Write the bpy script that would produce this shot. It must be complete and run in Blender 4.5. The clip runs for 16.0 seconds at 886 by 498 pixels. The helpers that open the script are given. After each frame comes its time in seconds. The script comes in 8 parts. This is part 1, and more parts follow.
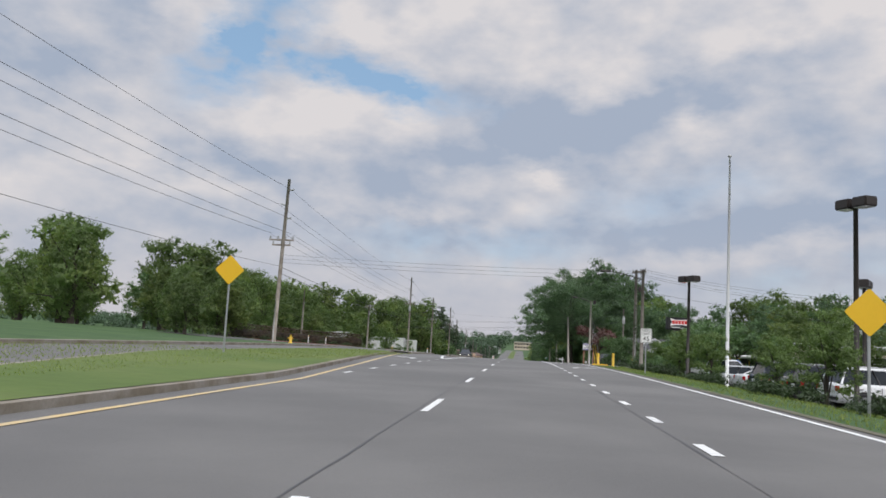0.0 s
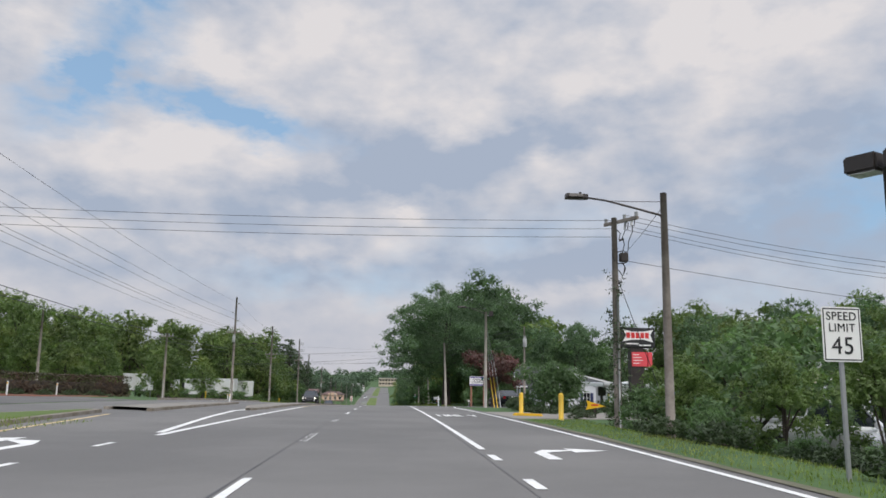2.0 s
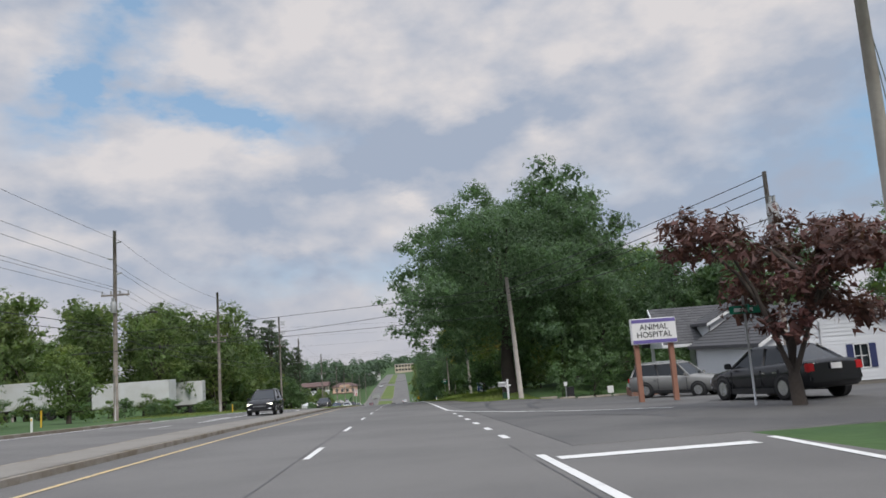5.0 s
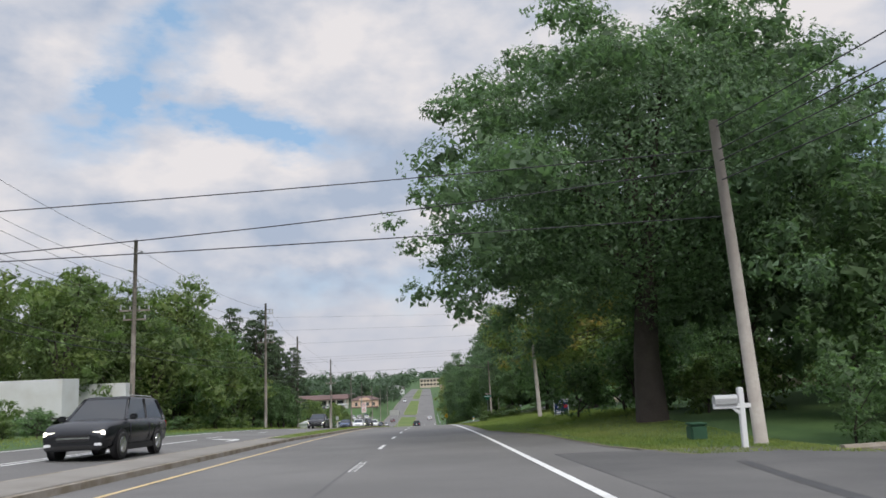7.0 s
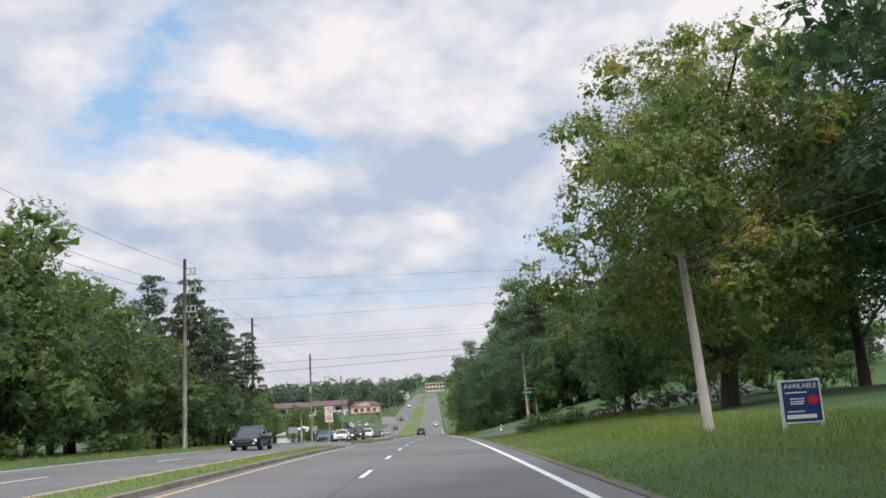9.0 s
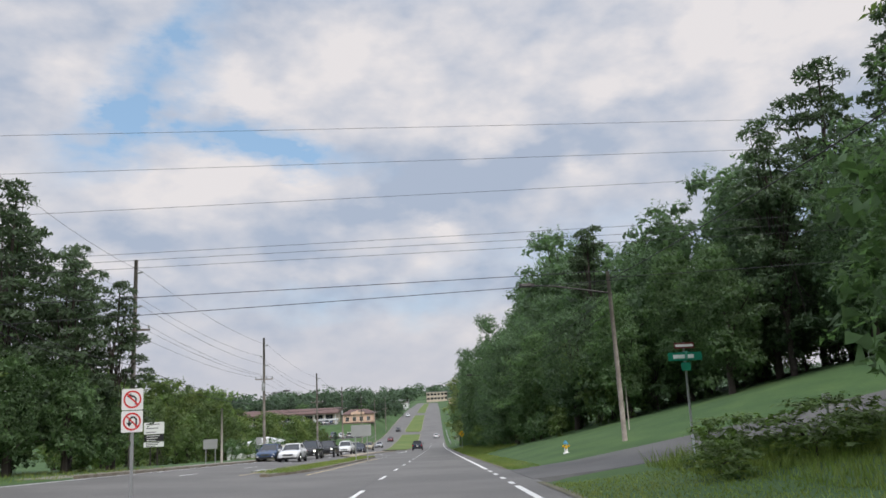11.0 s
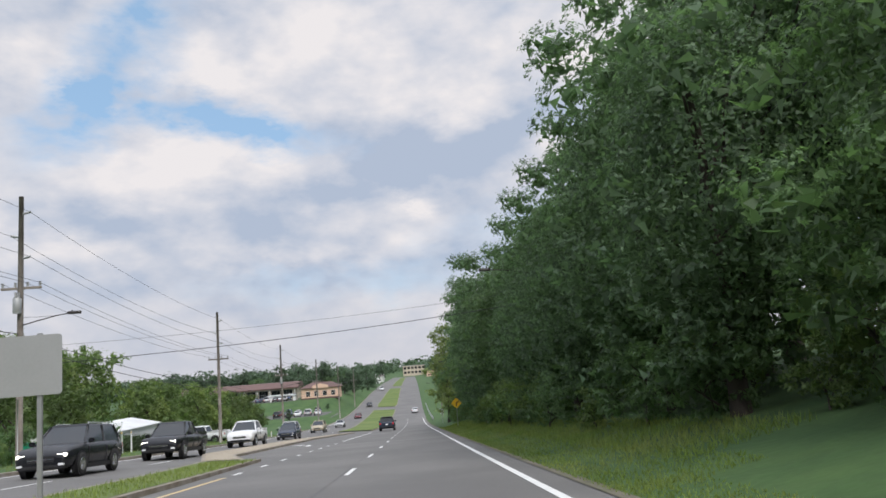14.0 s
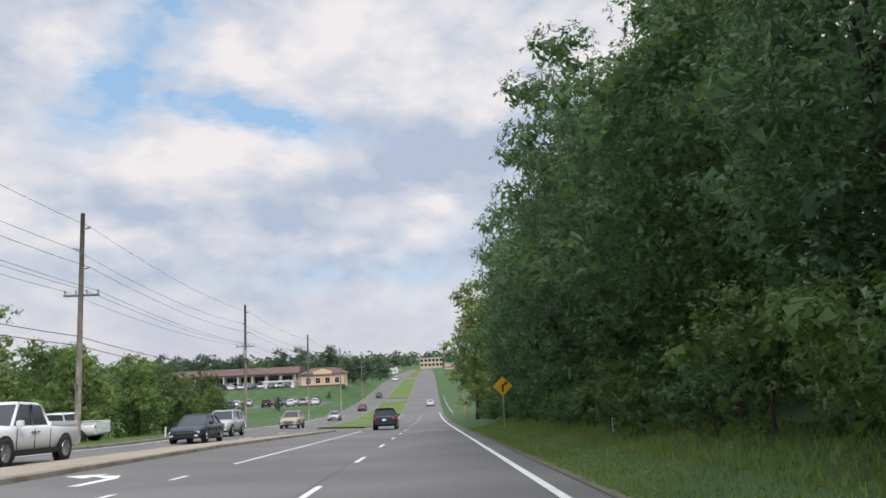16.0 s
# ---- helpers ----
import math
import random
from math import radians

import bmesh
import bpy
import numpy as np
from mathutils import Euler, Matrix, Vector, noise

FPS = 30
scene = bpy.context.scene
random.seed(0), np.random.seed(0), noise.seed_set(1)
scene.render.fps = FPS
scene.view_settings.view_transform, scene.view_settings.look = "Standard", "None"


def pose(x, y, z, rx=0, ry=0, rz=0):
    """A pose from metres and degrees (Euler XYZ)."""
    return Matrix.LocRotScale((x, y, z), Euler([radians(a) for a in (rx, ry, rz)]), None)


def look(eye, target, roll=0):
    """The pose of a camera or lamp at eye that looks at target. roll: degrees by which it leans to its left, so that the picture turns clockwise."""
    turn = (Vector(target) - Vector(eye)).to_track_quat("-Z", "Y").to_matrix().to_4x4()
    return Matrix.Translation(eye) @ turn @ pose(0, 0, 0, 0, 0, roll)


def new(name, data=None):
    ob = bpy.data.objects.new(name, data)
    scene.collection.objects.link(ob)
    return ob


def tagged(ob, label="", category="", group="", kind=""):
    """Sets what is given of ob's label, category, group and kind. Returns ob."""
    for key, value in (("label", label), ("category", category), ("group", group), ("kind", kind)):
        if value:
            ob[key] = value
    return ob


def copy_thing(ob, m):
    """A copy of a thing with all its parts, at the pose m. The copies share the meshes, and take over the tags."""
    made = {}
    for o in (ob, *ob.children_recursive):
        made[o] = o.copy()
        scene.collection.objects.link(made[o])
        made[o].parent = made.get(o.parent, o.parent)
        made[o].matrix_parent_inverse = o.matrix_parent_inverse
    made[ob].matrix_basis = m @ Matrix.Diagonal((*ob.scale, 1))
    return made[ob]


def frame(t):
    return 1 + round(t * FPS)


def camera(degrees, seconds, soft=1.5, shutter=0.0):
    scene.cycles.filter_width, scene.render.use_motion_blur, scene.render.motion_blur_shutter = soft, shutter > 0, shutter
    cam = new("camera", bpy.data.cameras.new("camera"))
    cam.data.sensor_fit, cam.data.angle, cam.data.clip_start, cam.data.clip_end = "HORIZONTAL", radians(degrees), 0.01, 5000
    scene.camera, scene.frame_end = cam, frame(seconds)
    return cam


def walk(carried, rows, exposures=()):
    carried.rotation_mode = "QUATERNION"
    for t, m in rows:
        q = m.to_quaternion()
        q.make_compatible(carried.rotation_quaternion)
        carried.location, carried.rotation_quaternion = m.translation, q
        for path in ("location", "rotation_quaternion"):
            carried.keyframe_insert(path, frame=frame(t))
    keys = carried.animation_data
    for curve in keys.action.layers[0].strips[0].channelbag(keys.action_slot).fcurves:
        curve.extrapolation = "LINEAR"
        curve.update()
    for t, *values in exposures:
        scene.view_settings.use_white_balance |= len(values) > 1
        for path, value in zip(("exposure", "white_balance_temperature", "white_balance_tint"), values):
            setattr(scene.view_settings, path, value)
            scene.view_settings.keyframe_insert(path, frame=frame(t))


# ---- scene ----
cam = camera(59.94, 16.0, soft=1.6)
# seconds, x, y, z, yaw, pitch, roll
PATH = (
    (0.0, 1.42, 1.82, 0.23, 5.78, 6.32, -3.06),
    (0.5, 1.46, 9.73, 0.22, 3.12, 6.74, -0.99),
    (1.0, 1.50, 17.69, 0.19, 0.32, 7.05, 0.31),
    (1.5, 1.62, 25.76, 0.08, -3.23, 8.97, -0.59),
    (2.0, 1.72, 33.51, 0.08, -4.18, 9.32, -0.83),
    (2.5, 1.70, 41.39, -0.02, -4.76, 9.32, -0.47),
    (3.0, 1.74, 49.34, -0.16, -4.59, 9.19, 0.54),
    (3.5, 1.75, 57.34, -0.28, -4.13, 9.13, 1.45),
    (3.7, 1.76, 60.54, -0.33, -4.02, 9.00, 1.96),
    (5.8, 1.65, 94.99, -1.20, -2.73, 7.83, 4.44),
    (6.0, 1.62, 98.23, -1.28, -2.54, 7.97, 4.11),
    (6.5, 1.55, 106.31, -1.60, -2.02, 8.53, 2.59),
    (7.0, 1.51, 114.39, -1.97, -1.16, 9.34, 2.40),
    (7.5, 1.56, 122.51, -2.31, -0.95, 9.58, 2.68),
    (8.0, 1.61, 130.51, -2.60, -0.78, 9.56, 3.18),
    (8.5, 1.62, 138.49, -2.94, -0.70, 9.68, 3.25),
    (9.0, 1.63, 146.43, -3.30, -0.72, 9.72, 3.44),
    (9.2, 1.64, 149.60, -3.41, -0.74, 9.68, 3.63),
    (11.3, 1.85, 184.77, -5.22, -0.60, 10.61, 2.70),
    (11.5, 1.84, 188.06, -5.39, -0.67, 10.63, 3.30),
    (12.0, 1.80, 196.27, -5.87, -0.77, 10.38, 3.57),
    (12.5, 1.76, 204.53, -6.39, -1.14, 9.71, 3.56),
    (13.0, 1.71, 212.88, -6.95, -1.36, 8.91, 3.50),
    (13.5, 1.70, 221.27, -7.52, -1.49, 8.40, 3.58),
    (14.0, 1.73, 229.73, -8.07, -2.31, 8.65, 4.37),
    (14.5, 1.83, 238.40, -8.64, -2.61, 8.53, 4.41),
    (15.0, 1.92, 247.19, -9.22, -2.36, 8.25, 3.60),
    (15.5, 1.96, 255.95, -9.80, -1.55, 8.19, 2.84),
    (16.0, 1.96, 264.68, -10.37, -1.01, 8.39, 2.65),
)
walk(cam, [(t, pose(x, y, z, 90 + pitch, roll, yaw)) for t, x, y, z, yaw, pitch, roll in PATH],
     exposures=((0, -.1), (2, -.05), (3.5, -.28), (6, 0), (7, .08), (7.5, .24), (8, .28), (9, .28), (11.5, .03), (12.5, .06), (14.5, .18), (16, .2)))

# ---- shape of the land ----
ROAD_Y = (-60, 0, 20, 40, 60, 80, 100, 120, 140, 160, 180, 200, 220, 240, 260, 280, 300, 320, 340, 360, 380, 400, 420, 440, 460, 480, 500, 540, 580, 640, 720, 900, 1300)
ROAD_Z = (-0.79, -0.84, -1.0, -1.18, -1.49, -1.94, -2.49, -3.35, -4.12, -5.03, -6.07, -7.24, -8.58, -9.89, -11.21, -12.48, -13.75, -15.04, -16.3, -17.5, -18.6, -19.6,
          -20.2, -20.6, -20.8, -20.7, -20.3, -19.2, -18.0, -16.9, -16.4, -16.4, -16.4)
_fy = np.arange(-60, 1301, 2.0)
_fz = np.interp(_fy, ROAD_Y, ROAD_Z)
_fz = np.convolve(np.pad(_fz, 8, mode="reflect", reflect_type="odd"), np.ones(17) / 17, mode="valid")


def road_z(y):
    return float(np.interp(y, _fy, _fz))


def ease(v, a, b):
    t = min(1.0, max(0.0, (v - a) / (b - a)))
    return t * t * (3 - 2 * t)


BANK_Y = (60, 138, 150, 195, 204, 215, 235, 245, 330, 420)
BANK_S = (0, 0, .08, .085, .115, .22, .23, .2, .2, .05)


def main_left(y):
    """Outer edge of the opposing lanes, which swing out round a wide median in the valley."""
    return float(np.interp(y, (305, 350, 400, 460, 510, 590, 1000), (-13.5, -17.6, -17.9, -17.6, -17.4, -16.7, -16.5)))


def surf(x, y):
    """Height of the finished surface of the land."""
    z = road_z(y)
    if x < -5:
        z += min(.47, .036 * (-5 - x))
        if x < -18.5:
            z += 1.5 * ease(y, 418, 438) * ease(-x, 18.5, 22) * (1 - ease(y, 462, 484))
        if x < -18.5 and 455 < y:
            z += max(0, -15.6 - z) * ease(y, 462, 484) * ease(-x, 18.5, 25)
        if x < -20 and y < 430:
            z += .6 * ease(-x, 20, 40) * (1 - ease(y, 225, 260)) - 1.4 * ease(-x, 19, 30) * ease(y, 235, 270) * (1 - ease(y, 365, 395))
    if x > 5:
        z += float(np.interp(y, BANK_Y, BANK_S)) * min(x - 5, 19)
        z -= .3 * ease(x, 8, 14) * ease(y, 106, 116) * (1 - ease(y, 133, 142))
        if y < 66:
            z -= .85 * ease(x, 8.6, 12) * (1 - ease(y, 55, 65))
    far = max(0.0, abs(x) - 60)
    z += ease(far, 0, 300) * (4 if x > 0 else 1)
    if y > 700:
        z += ease(y, 900, 3200) * 13 * (1 + .35 * math.sin(x / 410) + .2 * math.sin(x / 173 + 1))
    return z


def right_edge(y):
    """Outer edge of the asphalt of the lanes that the camera follows."""
    return float(np.interp(y, (-60, 129, 134, 143, 152, 700), (7.1, 7.1, 6.1, 5.7, 4.4, 4.35)))


def paved(x, y):
    """How deep the soil lies under the paving at this place."""
    if main_left(y) < x < right_edge(y) - .1:
        return .16
    if 9 < x < 32 and 96.5 < y < 129.5:
        return .14
    if 14 < x < 43 and -38 < y < 58.5:
        return .14
    if 9 < x < 38 and 68 < y < 73:
        return .14
    if 4 < x < 26 and abs(y - (203.08 + .12 * x)) < 1.2:
        return .14
    if -60 < x < -22.5 and 440.5 < y < 458.5:
        return .14
    return 0.0


# ---- world and sun ----
world = bpy.data.worlds.new("sky")
scene.world = world
world.use_nodes = True
wn, wl = world.node_tree.nodes, world.node_tree.links
wn.clear()


def wm(op, a, b=None, c=None, clamp=False):
    n = wn.new("ShaderNodeMath")
    n.operation, n.use_clamp = op, clamp
    for i, v in enumerate((a, b, c)):
        if v is None:
            continue
        if isinstance(v, (int, float)):
            n.inputs[i].default_value = v
        else:
            wl.new(v, n.inputs[i])
    return n.outputs[0]


def wmix(f, a, b):
    n = wn.new("ShaderNodeMix")
    n.data_type = "RGBA"
    for s, v in ((n.inputs["Factor"], f), (n.inputs[6], a), (n.inputs[7], b)):
        if isinstance(v, (int, float)):
            s.default_value = v
        elif isinstance(v, tuple):
            s.default_value = (*v, 1)
        else:
            wl.new(v, s)
    return n.outputs[2]


tc = wn.new("ShaderNodeTexCoord")
sep = wn.new("ShaderNodeSeparateXYZ")
wl.new(tc.outputs["Generated"], sep.inputs[0])
DX, DY, DZ = sep.outputs
AZ = wm("MULTIPLY", wm("ARCTAN2", DX, DY), 57.2958)
EL = wm("MULTIPLY", wm("ARCSINE", DZ), 57.2958)


def sky_noise(scale, detail, rough, offset, stretch=2.2):
    """Cloud noise on a layer seen in perspective, in degrees."""
    comb = wn.new("ShaderNodeCombineXYZ")
    wl.new(AZ, comb.inputs[0])
    wl.new(wm("MULTIPLY", EL, stretch), comb.inputs[1])
    comb.inputs[2].default_value = offset
    n = wn.new("ShaderNodeTexNoise")
    n.inputs["Scale"].default_value, n.inputs["Detail"].default_value, n.inputs["Roughness"].default_value = scale, detail, rough
    wl.new(comb.outputs[0], n.inputs["Vector"])
    return n.outputs[0]


warp_a = wm("MULTIPLY_ADD", sky_noise(.16, 5, .6, 3.1), 7, -3.5)
warp_b = wm("MULTIPLY_ADD", sky_noise(.16, 5, .6, 9.7), 4.4, -2.2)
WA, WE = wm("ADD", AZ, warp_a), wm("ADD", EL, warp_b)


def blob(a, e, sa, se, tilt=0.0, power=1.0):
    """A soft-edged cloud or gap round an azimuth and elevation."""
    c, s = math.cos(radians(tilt)), math.sin(radians(tilt))
    da, de = wm("SUBTRACT", WA, a), wm("SUBTRACT", WE, e)
    p = wm("DIVIDE", wm("ADD", wm("MULTIPLY", da, c), wm("MULTIPLY", de, s)), sa)
    q = wm("DIVIDE", wm("SUBTRACT", wm("MULTIPLY", de, c), wm("MULTIPLY", da, s)), se)
    r = wm("ADD", wm("MULTIPLY", p, p), wm("MULTIPLY", q, q))
    return wm("MULTIPLY", wm("EXPONENT", wm("MULTIPLY", r, -1.0)), power)


def total(*parts):
    out = parts[0]
    for q in parts[1:]:
        out = wm("ADD", out, q)
    return out


fine = sky_noise(.3, 5, .5, 1.3, 1.7)
broad = sky_noise(.085, 4, .5, 5.2, 1.8)
puffs = sky_noise(.2, 6, .52, 7.7, 1.7)
gaps = total(blob(-21.8, 19.5, 4.6, 2.4, 35, 1.1), blob(-12, 18.3, 8, 1.2, -10, 1.1), blob(-18.5, 25.5, 4, 2, 30, .6), blob(34, 13, 9, 4.5, 20, .55),
             blob(-6, 6.5, 12, 1.6, 0, .35), blob(20, 4.5, 12, 1.6, 8, .4), blob(9, 10.5, 8, 2, 10, .3))
gaps = wm("MULTIPLY_ADD", wm("MULTIPLY", gaps, wm("MULTIPLY_ADD", puffs, 4.0, -1.15)), 1.5, -.1, clamp=True)
bright = total(blob(-13.5, 21.5, 5, 1.5, -15, .5), blob(-18, 15, 8, 2.4, 5, .5), blob(24, 23, 14, 4, 10, .55), blob(.8, 12.2, 1.6, .7, 0, .5), blob(12, 15.6, 2.4, 1.2, 0, .45),
               blob(17.5, 7, 8, 1.0, 12, .45), blob(-8, 8.6, 4.5, .8, 0, .35), blob(-3, 24, 9, 3.5, 0, .4), blob(-25, 21, 3, 2.5, 0, .4), blob(3, 19.5, 6, 1.6, 0, .35),
               blob(-25, 9.5, 6, 1.3, 0, .3))
dark = total(blob(-5, 13.6, 7, 1.5, 14, .36), blob(7, 16.3, 9, 1.9, 14, .42), blob(17, 19.5, 7, 2.0, 12, .4), blob(24, 10, 12, 2.4, 5, .5), blob(3, 7.5, 14, 1.6, 0, .4), blob(-22, 11.5, 5, 1.2, 0, .3))
light = total(wm("MULTIPLY_ADD", broad, 1.2, -.2), wm("MULTIPLY_ADD", fine, .7, -.35), wm("MULTIPLY_ADD", puffs, 1.3, -.65), bright, wm("MULTIPLY", dark, -1.0))
light = wm("MULTIPLY_ADD", light, 1.25, -.12, clamp=True)
cloud = wmix(light, (.40, .465, .585), (.765, .735, .745))
nishita = wn.new("ShaderNodeTexSky")
nishita.sky_type, nishita.sun_disc = "NISHITA", False
nishita.sun_elevation, nishita.sun_rotation = radians(50), radians(155)
sky_gain = wn.new("ShaderNodeVectorMath")
sky_gain.operation = "SCALE"
sky_gain.inputs["Scale"].default_value = .12
wl.new(nishita.outputs[0], sky_gain.inputs[0])
colour = wmix(gaps, cloud, wmix(.6, sky_gain.outputs[0], (.36, .57, .82)))
haze = wm("POWER", wm("SUBTRACT", 1.0, wm("MULTIPLY", wm("ABSOLUTE", EL), 1 / 9.0), clamp=True), 1.5)
colour = wmix(wm("MULTIPLY", haze, .8), colour, (.61, .595, .63))
back = wn.new("ShaderNodeBackground")
wl.new(colour, back.inputs[0])
# an overcast sky is brighter towards the zenith
zen = wm("MULTIPLY_ADD", wm("MULTIPLY", wm("SUBTRACT", EL, 28.0), 1 / 60.0, clamp=True), 2.6, 1.0)
wl.new(zen, back.inputs[1])
wout = wn.new("ShaderNodeOutputWorld")
wl.new(back.outputs[0], wout.inputs[0])

sun = new("sun", bpy.data.lights.new("sun", "SUN"))
sun.data.energy, sun.data.angle, sun.data.color = 2.0, radians(18), (1, .95, .88)
sun.matrix_world = look((0, 0, 0), (-math.sin(radians(155)) * math.cos(radians(50)), -math.cos(radians(155)) * math.cos(radians(50)), -math.sin(radians(50))))

# ---- materials ----


def mat(name, base, rough=.7, var=.18, scale=1.2, fine_scale=18.0, bump=0.0, metal=0.0, other=None, edge=(.4, .62), island=0.0, per_object=0.0, translucent=0.0, emit=0.0, spec=.5):
    """A surface with colour that varies at two scales, a second colour in patches, and fine relief."""
    m = bpy.data.materials.new(name)
    m.use_nodes = True
    n, l = m.node_tree.nodes, m.node_tree.links
    b = n["Principled BSDF"]
    b.inputs["Roughness"].default_value, b.inputs["Metallic"].default_value = rough, metal
    b.inputs["Specular IOR Level"].default_value = spec
    geo = n.new("ShaderNodeNewGeometry")

    def noise_tex(s, d, r=.55):
        t = n.new("ShaderNodeTexNoise")
        t.inputs["Scale"].default_value, t.inputs["Detail"].default_value, t.inputs["Roughness"].default_value = s, d, r
        l.new(geo.outputs["Position"], t.inputs["Vector"])
        return t.outputs[0]

    def math_node(op, a, b2, c2=None, clamp=False):
        q = n.new("ShaderNodeMath")
        q.operation, q.use_clamp = op, clamp
        for i, v in enumerate((a, b2, c2)):
            if isinstance(v, (int, float)):
                q.inputs[i].default_value = v
            elif v is not None:
                l.new(v, q.inputs[i])
        return q.outputs[0]

    def mix(f, a, c):
        q = n.new("ShaderNodeMix")
        q.data_type = "RGBA"
        for s, v in ((q.inputs["Factor"], f), (q.inputs[6], a), (q.inputs[7], c)):
            if isinstance(v, tuple):
                s.default_value = (*v, 1)
            elif isinstance(v, (int, float)):
                s.default_value = v
            else:
                l.new(v, s)
        return q.outputs[2]

    coarse, grain = noise_tex(scale, 4), noise_tex(fine_scale, 3)
    col = base
    if other:
        ramp = n.new("ShaderNodeMapRange")
        ramp.inputs["From Min"].default_value, ramp.inputs["From Max"].default_value = edge
        l.new(coarse, ramp.inputs["Value"])
        col = mix(ramp.outputs[0], base, other)
    gain = math_node("ADD", math_node("MULTIPLY_ADD", coarse, 2 * var, 1 - var), math_node("MULTIPLY_ADD", grain, var * 1.6, -var * .8))
    if island:
        gain = math_node("MULTIPLY", gain, math_node("MULTIPLY_ADD", geo.outputs["Random Per Island"], 2 * island, 1 - island))
    if per_object:
        info = n.new("ShaderNodeObjectInfo")
        gain = math_node("MULTIPLY", gain, math_node("MULTIPLY_ADD", info.outputs["Random"], 2 * per_object, 1 - per_object))
    scaled = n.new("ShaderNodeVectorMath")
    scaled.operation = "SCALE"
    if isinstance(col, tuple):
        scaled.inputs[0].default_value = col
    else:
        l.new(col, scaled.inputs[0])
    l.new(gain, scaled.inputs["Scale"])
    l.new(scaled.outputs[0], b.inputs["Base Color"])
    if emit:
        l.new(scaled.outputs[0], b.inputs["Emission Color"])
        b.inputs["Emission Strength"].default_value = emit
    if bump:
        bn = n.new("ShaderNodeBump")
        bn.inputs["Strength"].default_value, bn.inputs["Distance"].default_value = bump, .02
        l.new(grain, bn.inputs["Height"])
        l.new(bn.outputs[0], b.inputs["Normal"])
    if translucent:
        tr = n.new("ShaderNodeBsdfTranslucent")
        warm = n.new("ShaderNodeVectorMath")
        warm.operation = "MULTIPLY"
        l.new(scaled.outputs[0], warm.inputs[0])
        warm.inputs[1].default_value = (1.2, 1.4, .8)
        l.new(warm.outputs[0], tr.inputs[0])
        ms = n.new("ShaderNodeMixShader")
        ms.inputs[0].default_value = translucent
        l.new(b.outputs[0], ms.inputs[1])
        l.new(tr.outputs[0], ms.inputs[2])
        l.new(ms.outputs[0], n["Material Output"].inputs[0])
    return m


ASPHALT = mat("asphalt", (.124, .120, .115), .78, .2, .22, 42, .4, other=(.146, .141, .134))
ASPHALT_OLD = mat("old_asphalt", (.088, .086, .084), .8, .2, .3, 30, .3, other=(.115, .112, .107))
CRACK = mat("sealed_crack", (.062, .062, .064), .6, .3, 3, 30)
WHITE_PAINT = mat("white_road_paint", (.74, .74, .72), .6, .1, 2.5, 30, other=(.5, .5, .49), edge=(.52, .75))
YELLOW_PAINT = mat("yellow_road_paint", (.62, .46, .22), .65, .12, 2, 30, other=(.42, .36, .26), edge=(.45, .75))
CONCRETE = mat("concrete", (.24, .225, .20), .85, .15, .6, 14, .2, other=(.19, .175, .155))
KERB = mat("kerb_concrete", (.30, .27, .23), .85, .25, 1.5, 20, .2, other=(.18, .15, .11))
DIRT = mat("tan_gravel", (.37, .32, .25), .95, .25, 1.2, 25, .5, other=(.27, .23, .17))
VERGE = mat("verge_soil", (.15, .135, .10), .95, .3, 1.2, 25, .5, other=(.1, .1, .06))
GRASS = mat("grass", (.085, .135, .024), .95, .22, .12, 3.0, .6, other=(.115, .15, .036))
LAND = mat("land", (.036, .086, .021), .95, .32, .35, 5, .8, other=(.056, .104, .026), edge=(.35, .7))
MULCH = mat("red_mulch", (.17, .07, .045), .95, .3, 1, 20, .5)
WOOD_POLE = mat("weathered_pole_wood", (.21, .18, .155), .9, .25, 1.5, 12, .3, other=(.28, .25, .22), per_object=.2)
PALE_POLE = mat("grey_pole_wood", (.40, .37, .33), .9, .22, 1.5, 12, .3, other=(.30, .27, .24), per_object=.1)
BARK = mat("bark", (.062, .05, .042), .95, .3, 2, 14, .5)
STEEL = mat("galvanised_steel", (.46, .47, .48), .45, .08, 2, 20, metal=.7)
DARK_METAL = mat("dark_bronze_metal", (.035, .028, .026), .5, .15, 2, 20)
BLACK = mat("black_plastic", (.018, .018, .02), .55, .1, 2, 20)
RUBBER = mat("tyre_rubber", (.02, .02, .02), .85, .15, 3, 30)
WIRE = mat("wire", (.03, .03, .033), .7, .05)
WHITE = mat("white_paint", (.76, .77, .77), .5, .06, .8, 15)
SIGN_WHITE = mat("sign_white", (.80, .80, .79), .45, .04, 2, 20)
SIGN_BLACK = mat("sign_black", (.02, .02, .022), .5, .05)
SIGN_GREY = mat("sign_back_aluminium", (.42, .43, .43), .5, .08, 2, 20, metal=.3)
YELLOW = mat("yellow_bollard", (.78, .50, .03), .5, .1, 2, 20, other=(.66, .42, .05))
SIGN_YELLOW = mat("sign_yellow", (.80, .48, .02), .45, .05)
SIGN_GREEN = mat("sign_green", (.01, .22, .13), .45, .06)
SIGN_BLUE = mat("sign_blue", (.02, .045, .17), .5, .08)
MAROON = mat("maroon_plaque", (.16, .03, .03), .5, .06)
SIGN_RED = mat("sign_red", (.62, .03, .03), .45, .06)
PINK_RED = mat("menu_panel_red", (.72, .08, .10), .5, .1)
SIDING = mat("white_siding", (.66, .68, .71), .6, .06, .6, 15)
SHINGLE = mat("grey_shingles", (.085, .085, .09), .9, .2, 1.5, 16, .3, island=.15)
NAVY = mat("navy_shutter", (.03, .04, .12), .6, .1)
GLASS = mat("window_glass", (.02, .025, .03), .08, .05, 1, 5)
